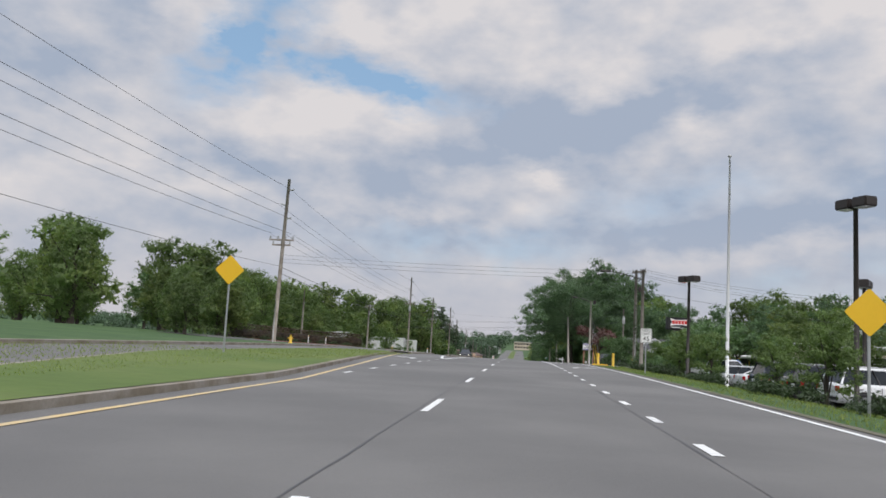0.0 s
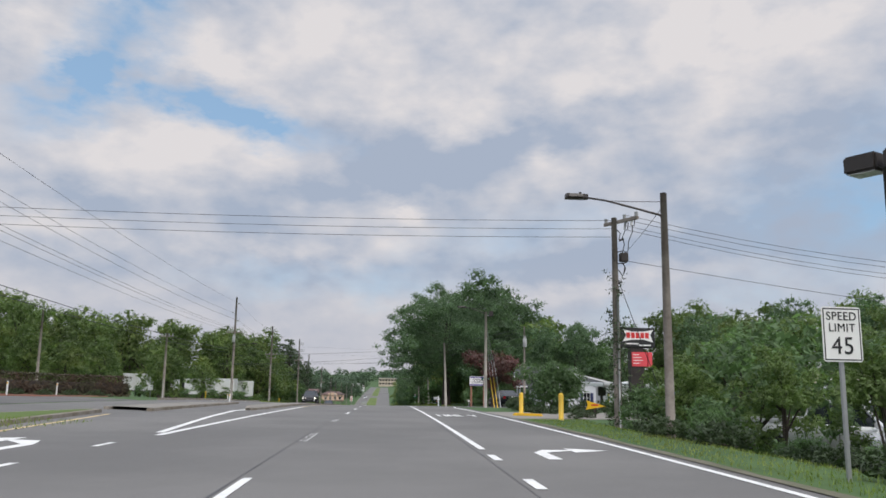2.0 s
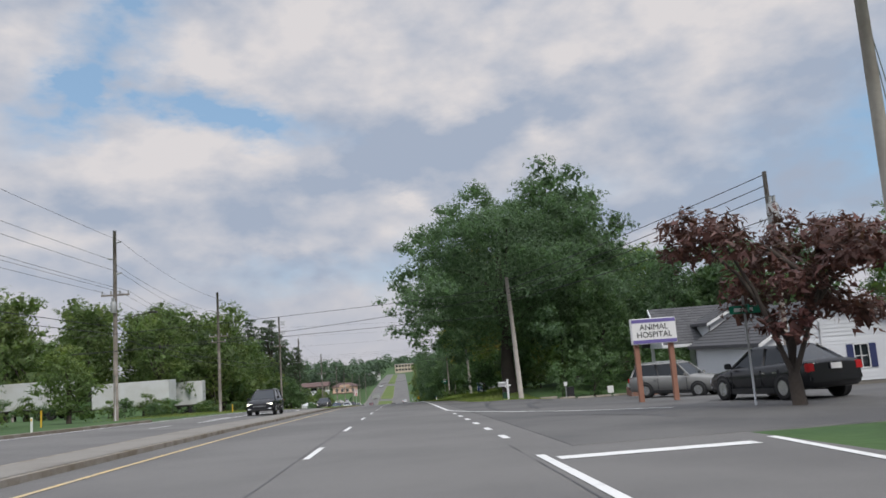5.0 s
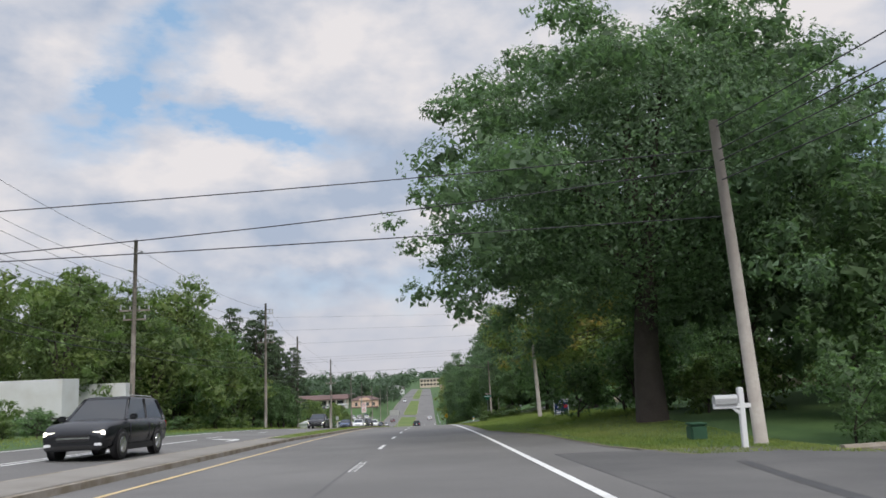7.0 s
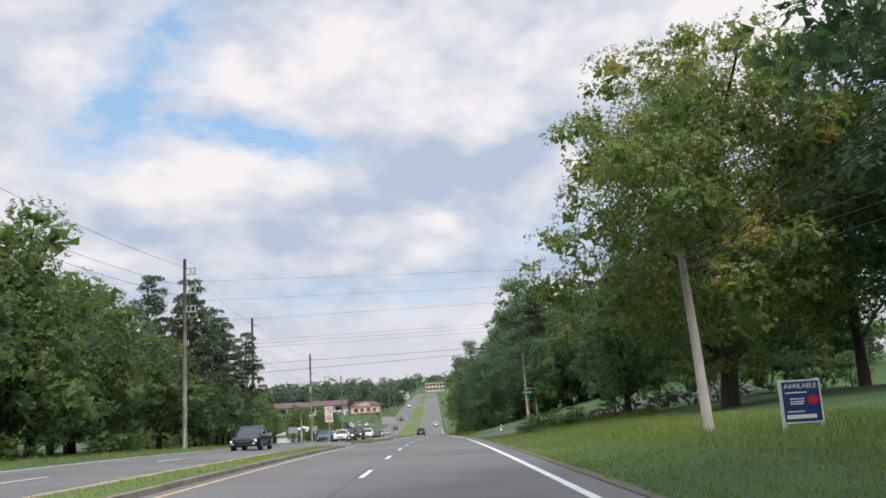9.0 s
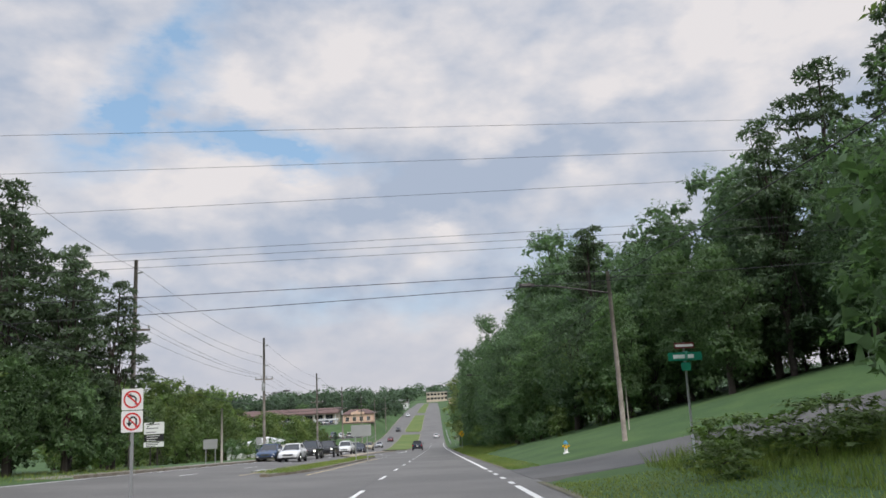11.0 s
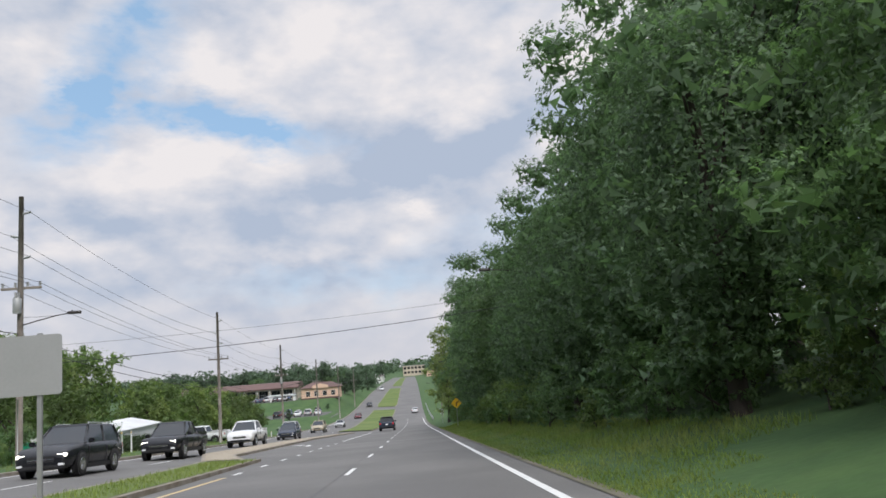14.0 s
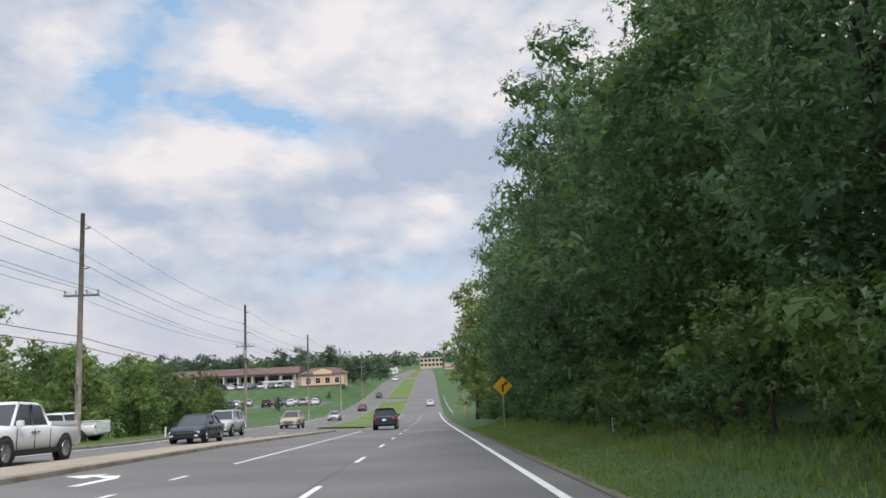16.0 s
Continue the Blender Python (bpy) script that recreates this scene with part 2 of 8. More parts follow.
BRICK = mat("red_brick", (.26, .13, .09), .9, .2, 2, 14, .3, island=.3)
ROOF_RED = mat("red_brown_roof", (.13, .08, .072), .8, .15, .7, 10)
PINK_WALL = mat("peach_stucco", (.72, .50, .38), .85, .08, .6, 10)
BEIGE = mat("beige_stucco", (.55, .47, .38), .85, .1, .4, 8)
LEAF_OAK = mat("oak_leaves", (.12, .182, .108), .6, .3, .45, 2.5, island=.4, per_object=.12, translucent=.5, spec=.35)
LEAF_LIGHT = mat("light_leaves", (.125, .18, .06), .6, .25, .4, 2.5, island=.35, per_object=.14, translucent=.38, spec=.35)
LEAF_LEFT = mat("wood_leaves", (.125, .178, .07), .6, .28, .3, 2, other=(.17, .205, .065), edge=(.48, .7), island=.35, per_object=.24, translucent=.45, spec=.35)
LEAF_FAR = mat("far_leaves", (.075, .115, .072), .7, .25, .1, 1, island=.35, per_object=.25, translucent=.25, spec=.35)
LEAF_MID = mat("green_leaves", (.12, .185, .092), .6, .3, .45, 2.5, island=.4, per_object=.16, translucent=.48, spec=.35)
LEAF_AUTUMN = mat("turning_leaves", (.18, .23, .085), .6, .28, .4, 2.5, other=(.34, .25, .085), edge=(.52, .68), island=.4, translucent=.5, spec=.35)
LEAF_PALE = mat("pale_leaves", (.2, .25, .09), .6, .2, .25, 2, island=.4, per_object=.1, translucent=.4)
LEAF_RED = mat("crape_leaves", (.095, .05, .04), .6, .25, .6, 3, other=(.14, .055, .05), island=.4, translucent=.25)
LEAF_PINE = mat("pine_needles", (.085, .125, .07), .7, .2, .4, 3, island=.4, per_object=.15, translucent=.3)
LEAF_HEDGE = mat("hedge_leaves", (.045, .072, .028), .65, .2, .8, 4, island=.4, per_object=.15, translucent=.2)
LEAF_BROWN = mat("browned_hedge_leaves", (.085, .055, .035), .75, .25, .6, 4, other=(.055, .06, .03), island=.4, translucent=.15)
GRASS_BLADE = mat("grass_blades", (.18, .245, .055), .8, .2, .3, 3, other=(.225, .255, .075), island=.3, translucent=.3)
FLOWER = mat("pale_blossom", (.6, .5, .52), .7, .1)
PAINTS = {k: mat(k + "_car_paint", c, .25, .03, .5, 4, spec=.6) for k, c in dict(black=(.012, .013, .016), navy=(.02, .03, .05), white=(.72, .73, .74), silver=(.42, .43, .44), pewter=(.22, .22, .21),
          grey=(.13, .135, .14), blue=(.05, .08, .15), gold=(.36, .31, .22), maroon=(.12, .02, .025), teal=(.05, .10, .10)).items()}
LAMP_GLASS = mat("headlamp_glass", (.75, .76, .78), .12, .05)
LAMP_LIT = mat("lit_headlamp", (1.0, .93, .8), .2, .02, emit=4.0)
TAIL_RED = mat("tail_lamp_red", (.45, .015, .02), .2, .05)
CHROME = mat("chrome", (.6, .61, .62), .2, .05, metal=1.0)
TRAILER = mat("white_trailer_skin", (.68, .69, .70), .45, .08, .5, 8, other=(.58, .58, .57))
CANVAS = mat("yellow_parasol_canvas", (.62, .38, .12), .8, .1)
BLUE_TARP = mat("blue_canvas", (.02, .10, .35), .7, .1)

# ---- helpers for meshes ----


def finish(name, bm, material, smooth=False):
    me = bpy.data.meshes.new(name)
    bm.to_mesh(me)
    bm.free()
    if smooth:
        me.shade_smooth()
    for q in material if isinstance(material, (list, tuple)) else (material,):
        me.materials.append(q)
    return me


def part(name, bm, material, parent=None, label="", smooth=False, at=None):
    """One bmesh, or a ready mesh, as one object under a thing or a part."""
    me = bm if isinstance(bm, bpy.types.Mesh) else finish(name, bm, material, smooth)
    ob = new(name, me)
    if parent:
        ob.parent = parent
    if at is not None:
        ob.matrix_basis = at
    if label:
        ob["label"] = label
    return ob


def thing(name, label, category, at=None, group="", kind=""):
    ob = new(name)
    ob.empty_display_size = .2
    if at is not None:
        ob.matrix_basis = at
    return tagged(ob, label, category, group, kind)


def box(bm, x0, x1, y0, y1, z0, z1, bevel=0.0, m=None):
    r = bmesh.ops.create_cube(bm, size=1, matrix=Matrix.LocRotScale(((x0 + x1) / 2, (y0 + y1) / 2, (z0 + z1) / 2), None, (abs(x1 - x0), abs(y1 - y0), abs(z1 - z0))))
    if m is not None:
        bmesh.ops.transform(bm, matrix=m, verts=r["verts"])
    if bevel:
        es = list({e for v in r["verts"] for e in v.link_edges})
        bmesh.ops.bevel(bm, geom=es, offset=bevel, segments=2, affect="EDGES")
    return bm


def boxm(*a, **k):
    return box(bmesh.new(), *a, **k)


def tube(bm, points, radii, n=8, cap=True):
    """A round bar through the points, with a radius at each."""
    rings = []
    pts = [Vector(p) for p in points]
    if isinstance(radii, (int, float)):
        radii = [radii] * len(pts)
    for i, p in enumerate(pts):
        d = (pts[min(i + 1, len(pts) - 1)] - pts[max(i - 1, 0)]).normalized()
        a = d.cross(Vector((0, 0, 1)) if abs(d.z) < .95 else Vector((1, 0, 0))).normalized()
        b = d.cross(a)
        rings.append([bm.verts.new(p + radii[i] * (math.cos(t) * a + math.sin(t) * b)) for t in (2 * math.pi * k / n for k in range(n))])
    for r, s in zip(rings, rings[1:]):
        for k in range(n):
            f = bm.faces.new((r[k], r[(k + 1) % n], s[(k + 1) % n], s[k]))
            f.smooth = True
    if cap:
        bm.faces.new(rings[0])
        bm.faces.new(rings[-1][::-1])
    return bm


def tubem(points, radii, n=8):
    return tube(bmesh.new(), points, radii, n)


def prism(bm, pts, y0, y1, axis="y"):
    """A polygon given in two axes, drawn out along the third."""
    def at(p, q):
        return {"y": (p[0], q, p[1]), "x": (q, p[0], p[1]), "z": (p[0], p[1], q)}[axis]
    a, b = [bm.verts.new(at(p, y0)) for p in pts], [bm.verts.new(at(p, y1)) for p in pts]
    n = len(pts)
    bm.faces.new(a), bm.faces.new(b[::-1])
    for i in range(n):
        bm.faces.new((a[i], b[i], b[(i + 1) % n], a[(i + 1) % n]))
    bmesh.ops.recalc_face_normals(bm, faces=bm.faces[:])
    return bm


def loft(bm, sections):
    """Skin over loops with the same number of points, closed at both ends."""
    rows = [[bm.verts.new(p) for p in s] for s in sections]
    n = len(rows[0])
    for r, s in zip(rows, rows[1:]):
        for k in range(n):
            bm.faces.new((r[k], r[(k + 1) % n], s[(k + 1) % n], s[k]))
    bm.faces.new(rows[0]), bm.faces.new(rows[-1])
    bmesh.ops.recalc_face_normals(bm, faces=bm.faces[:])
    return bm


def sheet(name, xs, ys, height, material, parent=None):
    """A grid of ground, given by its lines and its height."""
    verts = [(x, y, height(x, y)) for y in ys for x in xs]
    w = len(xs)
    faces = [(j * w + i, j * w + i + 1, (j + 1) * w + i + 1, (j + 1) * w + i) for j in range(len(ys) - 1) for i in range(w - 1)]
    me = bpy.data.meshes.new(name)
    me.from_pydata(verts, [], faces)
    me.shade_smooth()
    me.materials.append(material)
    ob = new(name, me)
    if parent:
        ob.parent = parent
    return ob


def ribbon(name, left, right, ya, yb, lift, material, parent=None, step=2.0, thick=0.0, cols=2):
    """A strip along the road between two edges, which are numbers or functions of y; thick makes it a slab with real sides."""
    fl, fr = (left if callable(left) else lambda y: left), (right if callable(right) else lambda y: right)
    n = max(2, int(abs(yb - ya) / step) + 1)
    ys = [ya + (yb - ya) * i / (n - 1) for i in range(n)]
    verts, faces = [], []
    w = cols + (2 if thick else 0)
    for y in ys:
        a, b = fl(y), fr(y)
        row = [(a + (b - a) * k / (cols - 1), lift) for k in range(cols)]
        if thick:
            row = [(a, lift - thick)] + row + [(b, lift - thick)]
        verts += [(x, y, surf(x, y) + q) for x, q in row]
    for j in range(n - 1):
        faces += [(j * w + i, j * w + i + 1, (j + 1) * w + i + 1, (j + 1) * w + i) for i in range(w - 1)]
    if thick:
        faces += [tuple(range(w))[::-1], tuple((n - 1) * w + i for i in range(w))]
    me = bpy.data.meshes.new(name)
    me.from_pydata(verts, [], faces)
    me.materials.append(material)
    ob = new(name, me)
    if parent:
        ob.parent = parent
    return ob


def letters(text, size, material, parent, at, depth=.004, name="lettering", spread=1.0):
    """Words as raised flat letters."""
    cu = bpy.data.curves.new(name, "FONT")
    cu.body, cu.size, cu.extrude, cu.align_x, cu.align_y, cu.space_character = text, size, depth, "CENTER", "CENTER", spread
    tmp = bpy.data.objects.new(name, cu)
    scene.collection.objects.link(tmp)
    me = bpy.data.meshes.new_from_object(tmp.evaluated_get(bpy.context.evaluated_depsgraph_get()))
    bpy.data.objects.remove(tmp)
    me.materials.clear()
    me.materials.append(material)
    return part(name, me, material, parent, at=at)


def piecewise(*pairs):
    xs, ys = [p[0] for p in pairs], [p[1] for p in pairs]
    return lambda v: float(np.interp(v, xs, ys))

# ---- ground and roads ----
gx = [-3000, -2000, -1200, -700, -400, -250, -160, -110, -85, -70, -60, -50, -42, -36, -32, -28] + list(range(-26, 31)) + [32, 35, 39, 44, 50, 60, 75, 95, 130, 180, 260, 400, 700, 1200, 2000, 3000]
gx = sorted(gx + [-13.55, -13.45])
gy = list(range(-150, -60, 15)) + [-60 + 2.5 * i for i in range(212)] + [475, 485, 500, 520, 545, 575, 610, 650, 700, 760, 840, 950, 1100, 1300, 1600, 2000, 2500, 3100, 3800]
ground = sheet("ground", gx, gy, lambda x, y: surf(x, y) - paved(x, y) - .05 * abs(noise.noise((x * .3, y * .3, 0))), LAND)
tagged(ground, "grassy land with low banks and far wooded hills", "ground", kind="structure")

MAIN_L = main_left
road = ribbon("road", MAIN_L, right_edge, -60, 92, 0, ASPHALT, cols=21)
tagged(road, "grey weathered asphalt of the divided road", "road", kind="structure")
ribbon("asphalt", MAIN_L, right_edge, 92, 116, 0, ASPHALT, road, cols=21)
ribbon("asphalt", MAIN_L, right_edge, 116, 420, 0, ASPHALT, road, cols=21)
ribbon("asphalt", MAIN_L, right_edge, 420, 1000, .02, ASPHALT, road, step=5, cols=21)


def apron(name, xa, xb, ya, yb, material, label, lift=.014, skew=0.0, step=2.0):
    xs = [xa + (xb - xa) * i / max(2, int((xb - xa) / step)) for i in range(max(2, int((xb - xa) / step)) + 1)]
    ys = [ya + (yb - ya) * i / max(2, int((yb - ya) / step)) for i in range(max(2, int((yb - ya) / step)) + 1)]
    verts = [(x, y + skew * (x - xa), surf(x, y + skew * (x - xa)) + lift) for y in ys for x in xs]
    w = len(xs)
    faces = [(j * w + i, j * w + i + 1, (j + 1) * w + i + 1, (j + 1) * w + i) for j in range(len(ys) - 1) for i in range(w - 1)]
    h = len(ys)
    rim = list(range(w)) + [j * w + w - 1 for j in range(1, h)] + [(h - 1) * w + i for i in range(w - 2, -1, -1)] + [j * w for j in range(h - 2, 0, -1)]
    base = len(verts)
    mid = ((xa + xb) / 2, (ya + yb) / 2)
    for k in rim:
        x, y, z = verts[k]
        verts.append((x + (.35 if x > mid[0] else -.35), y + (.35 if y > mid[1] + skew * (x - xa) else -.35), z - .3))
    n = len(rim)
    faces += [(rim[(k + 1) % n], rim[k], base + k, base + (k + 1) % n) for k in range(n)]
    me = bpy.data.meshes.new(name)
    me.from_pydata(verts, [], faces)
    me.materials.append(material)
    return tagged(new(name, me), label, "pavement", kind="structure")


apron("side_street", 4.3, 34, 94, 132, ASPHALT_OLD, "patched dark asphalt of a side street and clinic car park")
apron("car_park", 12.0, 45, -40, 61, ASPHALT_OLD, "dark asphalt car park below the road")
apron("driveway", 7.0, 40, 65.5, 75.5, CONCRETE, "pale concrete driveway of the diner")
apron("side_street", 4.3, 26, 200.4, 206.8, ASPHALT_OLD, "narrow asphalt side street climbing between grass banks", skew=.12)
apron("car_park", -62, -20.5, 438, 461, ASPHALT_OLD, "grey asphalt car park in the valley")
apron("car_park", -95, -37, 486, 504, ASPHALT_OLD, "grey asphalt car park before a long low shop", step=4)
apron("pavement", -30, -13.9, 66, 84, ASPHALT_OLD, "asphalt side road mouth across the road")
apron("pavement", -16.2, -14.6, 214, 262, CONCRETE, "narrow pale concrete footpath beside the road", step=1.5)
apron("driveway", -34, -13.4, 325, 333, ASPHALT_OLD, "asphalt driveway mouth across the road")

# shoulder of worn asphalt and dirt at the edge of the lanes
wob = lambda k: (lambda y: right_edge(y) + .14 * noise.noise((y * .35, k, 0)) + .1 * noise.noise((y * 1.3, k, 3)))
ribbon("verge_dirt", lambda y: right_edge(y) - .25, wob(1), -60, 64, .014, VERGE, road, step=.7)
ribbon("verge_dirt", lambda y: right_edge(y) - .2, wob(2), 130, 199, .014, VERGE, road, step=.7)
ribbon("verge_dirt", lambda y: right_edge(y) - .2, wob(3), 208.5, 420, .014, VERGE, road, step=.7)

# raised medians: kerbed slabs with grass or gravel
MEDIANS = (
    ("median_grass", piecewise((-60, -4.3), (20, -4.3), (36, -5.9), (57, -8.0), (63, -8.6)), piecewise((-60, -6.2), (10, -7), (25, -10), (37, -10.4), (50, -10.4), (63, -9)), -60, 63, GRASS),
    ("median_slab", piecewise((73, -4.9), (76, -4.6), (140, -4.6), (150, -4.6)), piecewise((73, -5.2), (78, -6.0), (118, -6.4), (150, -6.0)), 73, 150, CONCRETE),
    ("median_slab", piecewise((66, -7.7), (80, -7.9), (87, -8.1)), piecewise((66, -9.6), (80, -9.5), (87, -8.5)), 66, 87, CONCRETE),
    ("median_grass", piecewise((150, -4.6), (160, -4.1), (196, -4.1)), piecewise((150, -6.0), (160, -5.9), (190, -5.9), (196, -4.6)), 150, 196, GRASS),
    ("median_grass", piecewise((213, -5.2), (220, -4.2), (250, -4.3), (262, -4.6)), piecewise((213, -5.6), (220, -6.3), (255, -6.6), (262, -7.0)), 213, 262, GRASS),
    ("median_slab", piecewise((262, -5.2), (268, -7.0), (300, -7.4), (330, -6.0)), piecewise((262, -7.0), (272, -9.6), (300, -9.2), (330, -6.6)), 262, 330, DIRT),
    ("median_grass", piecewise((342, -4.4), (360, -4.2), (480, -4.2)), piecewise((342, -9.4), (364, -9.8), (415, -11.3), (480, -11.4)), 342, 480, GRASS),
    ("median_grass", piecewise((494, -4.6), (504, -4.1), (800, -4.1)), piecewise((494, -10.6), (504, -11.1), (612, -9.6), (640, -9.4), (800, -9.4)), 494, 614, GRASS),
    ("median_grass", piecewise((640, -4.6), (650, -4.1), (960, -4.1)), piecewise((640, -8), (650, -9.4), (960, -9.4)), 640, 960, GRASS),
)
for name, a, b, y0, y1, m in MEDIANS:
    lab = {"median_grass": "grassed traffic median with a worn kerb", "median_slab": "pale concrete and gravel traffic median with a dark kerb"}[name]
    inner = tagged(ribbon("median", lambda y: a(y) - .18, lambda y: b(y) + .18, y0 + .4, y1 - .4, .13, m, step=1.5, cols=4), lab, "median", kind="structure")
    ribbon("kerb", lambda y: a(y), lambda y: a(y) - .2, y0, y1, .12, KERB, inner, step=1.5, thick=.14)
    ribbon("kerb", lambda y: b(y) + .2, lambda y: b(y), y0, y1, .12, KERB, inner, step=1.5, thick=.14)

# far kerb of the opposing lanes
for y0, y1 in ((-60, 64), (88, 130), (214, 322), (336, 600)):
    tagged(ribbon("kerb", lambda y: main_left(y) - .25, main_left, y0, y1, .13, KERB, step=3, thick=.16), "worn concrete kerb beside the road", "kerb", kind="structure")

# ---- road markings ----
LIFT = .008


def line(x0, ya, yb, w=.12, m=WHITE_PAINT, name="lane_line"):
    f = x0 if callable(x0) else (lambda y: x0)
    return ribbon(name, lambda y: f(y) - w / 2, lambda y: f(y) + w / 2, ya, yb, LIFT, m, road, step=1.5)


def worn_dash(y, length, seed):
    """A dash whose paint has come off: a broken rim and a few flecks are left."""
    r = random.Random(seed)
    bm = bmesh.new()

    def fleck(xa, xb, a, b):
        vs = [bm.verts.new((x, v, surf(x, v) + LIFT)) for x, v in ((xa, a), (xb, a), (xb + r.uniform(-.01, .01), b), (xa + r.uniform(-.01, .01), b))]
        bm.faces.new(vs)

    v = y
    while v < y + length:
        d = r.uniform(.12, .3)
        if r.random() < .8:
            fleck(-.075, -.045, v, v + d * r.uniform(.6, 1))
        if r.random() < .8:
            fleck(.045, .075, v, v + d * r.uniform(.6, 1))
        if r.random() < .7:
            a = r.uniform(-.04, 0)
            fleck(a, a + r.uniform(.02, .05), v + .02, v + d * r.uniform(.3, .8))
        v += d
    return part("lane_dash", bm, WHITE_PAINT, road, "worn white dash with broken paint")


for k in range(-4, 96):
    y = float(np.interp(k, (0, 6, 10, 13, 23, 27), (24.1, 79.3, 114.0, 139.4, 222.9, 259.0))) + 9.2 * min(k, 0) + 9.0 * max(k - 27, 0) - 1.3
    if k in (3, 4, 12):
        worn_dash(y, 2.6, k)
    else:
        line(0, y, y + 2.6, .12, name="lane_dash")
    if y > 345:
        line(lambda v: main_left(v) / 2 - 5.5, y, y + 2.6, .12, name="lane_dash")
for k in range(28):
    y = 118 + 12.2 * k
    if not (196 < y < 212) and y < 340:
        line(-9.8, y, y + 3.05, .12, name="lane_dash")
for k in range(24):
    if -3.72 + 3.58 * k < 47.5:
        line(3.6, -3.72 + 3.58 * k, -2.72 + 3.58 * k, .14, name="lane_dash")
for k in range(7):
    line(-3.65, 24 + 4.1 * k, 25 + 4.1 * k, .14, name="lane_dash")
line(3.6, 48.6, 93, .13)
line(piecewise((-60, 6.56), (88, 6.56), (93, 7.0)), -60, 93, .14)
for k in range(6):
    line(3.6, 96.5 + 2.9 * k, 97.5 + 2.9 * k, .14, name="lane_dash")
line(3.62, 116.4, 198, .14)
flare = bmesh.new()
fp = [(3.62, 116.5), (3.8, 114.2), (4.25, 112.0), (4.9, 110.1), (5.6, 108.2), (6.4, 106.4), (7.4, 104.7), (9.0, 102.8)]
for (xa, ya), (xb, yb) in zip(fp, fp[1:]):
    vs = [flare.verts.new((x, y, surf(x, y) + .022)) for x, y in ((xa - .06, ya - .03), (xb - .06, yb - .03), (xb + .06, yb + .03), (xa + .06, ya + .03))]
    flare.faces.new(vs)
bmesh.ops.recalc_face_normals(flare, faces=flare.faces[:])
part("lane_line", flare, WHITE_PAINT, road)
for k in range(4):
    line(3.62, 198.8 + 2.6 * k, 199.8 + 2.6 * k, .13, name="lane_dash")
line(3.62, 209, 1000, .14)
line(piecewise((-60, -3.75), (20, -3.75), (36, -5.3), (57, -7.4), (62, -8)), -60, 62, .13, YELLOW_PAINT, "edge_line")
line(piecewise((52, -3.45), (95, -3.5)), 52, 84, .2)
line(piecewise((52.5, -3.65), (63.7, -4.85), (71.5, -5.45), (76, -5.25)), 53, 76, .2)
line(-3.6, 84, 198, .13, YELLOW_PAINT, "edge_line")
line(-3.65, 213, 252, .13, YELLOW_PAINT, "edge_line")
for k in range(8):
    line(-3.65, 253 + 4.1 * k, 254.1 + 4.1 * k, .14, name="lane_dash")
line(-3.62, 287, 326, .15)
line(-3.65, 345, 480, .13, YELLOW_PAINT, "edge_line")
line(-3.65, 494, 900, .13, YELLOW_PAINT, "edge_line")
line(lambda y: main_left(y) + .4, 100, 900, .13)
line(piecewise((118, -9.2), (160, -9.6)), 124, 152, .14)
line(piecewise((118, -9.7), (160, -9.75)), 128, 146, .12)
line(-6.75, 150, 196, .12, YELLOW_PAINT, "edge_line")
line(-6.95, 215, 262, .12, YELLOW_PAINT, "edge_line")
# stop bar of the turning lane
ribbon("stop_bar", 3.75, 6.5, 92.2, 92.6, LIFT, WHITE_PAINT, road, step=.2)


def ground_shape(name, polys, ox, oy, flip=False):
    bm = bmesh.new()
    for poly in polys:
        vs = [bm.verts.new((ox + p[0], oy + p[1], surf(ox + p[0], oy + p[1]) + LIFT)) for p in poly]
        bm.faces.new(vs)
    bmesh.ops.recalc_face_normals(bm, faces=bm.faces[:])
    if sum(f.normal.z for f in bm.faces) < 0:
        bmesh.ops.reverse_faces(bm, faces=bm.faces[:])
    return part(name, bm, WHITE_PAINT, road)


def turn_arrow(ox, oy, side, s=1.0):
    """A turning arrow as painted on the lane; side 1 points right."""
    q = lambda *p: [(side * 1.5 * a, b * s) for a, b in p]
    ground_shape("turn_arrow", [q((-.08, 0), (.08, 0), (.08, 1.5), (-.08, 1.5)), q((-.08, 1.5), (.08, 1.5), (.45, 2.0), (.45, 2.2), (.1, 2.2)), q((.45, 1.55), (.95, 2.1), (.45, 2.65))], ox, oy)


turn_arrow(4.6, 46.6, 1, .9)
turn_arrow(-5.0, 47.0, -1, 1.3)
turn_arrow(-5.4, 281.0, -1, 1.3)
turn_arrow(-7.8, 222.0, 1, 1.3)
turn_arrow(-7.6, 150.0, -1, 1.3)


def bars(ox, oy, w, h, strokes):
    """Block letters from bars in a cell of w by h."""
    polys = []
    for xa, ya, xb, yb, t in strokes:
        dx, dy = (xb - xa) * w, (yb - ya) * h
        n = math.hypot(dx, dy)
        px, py = -dy / n * t / 2, dx / n * t / 2
        polys.append([(xa * w + px, ya * h + py), (xb * w + px, yb * h + py), (xb * w - px, yb * h - py), (xa * w - px, ya * h - py)])
    ground_shape("road_letter", polys, ox, oy)


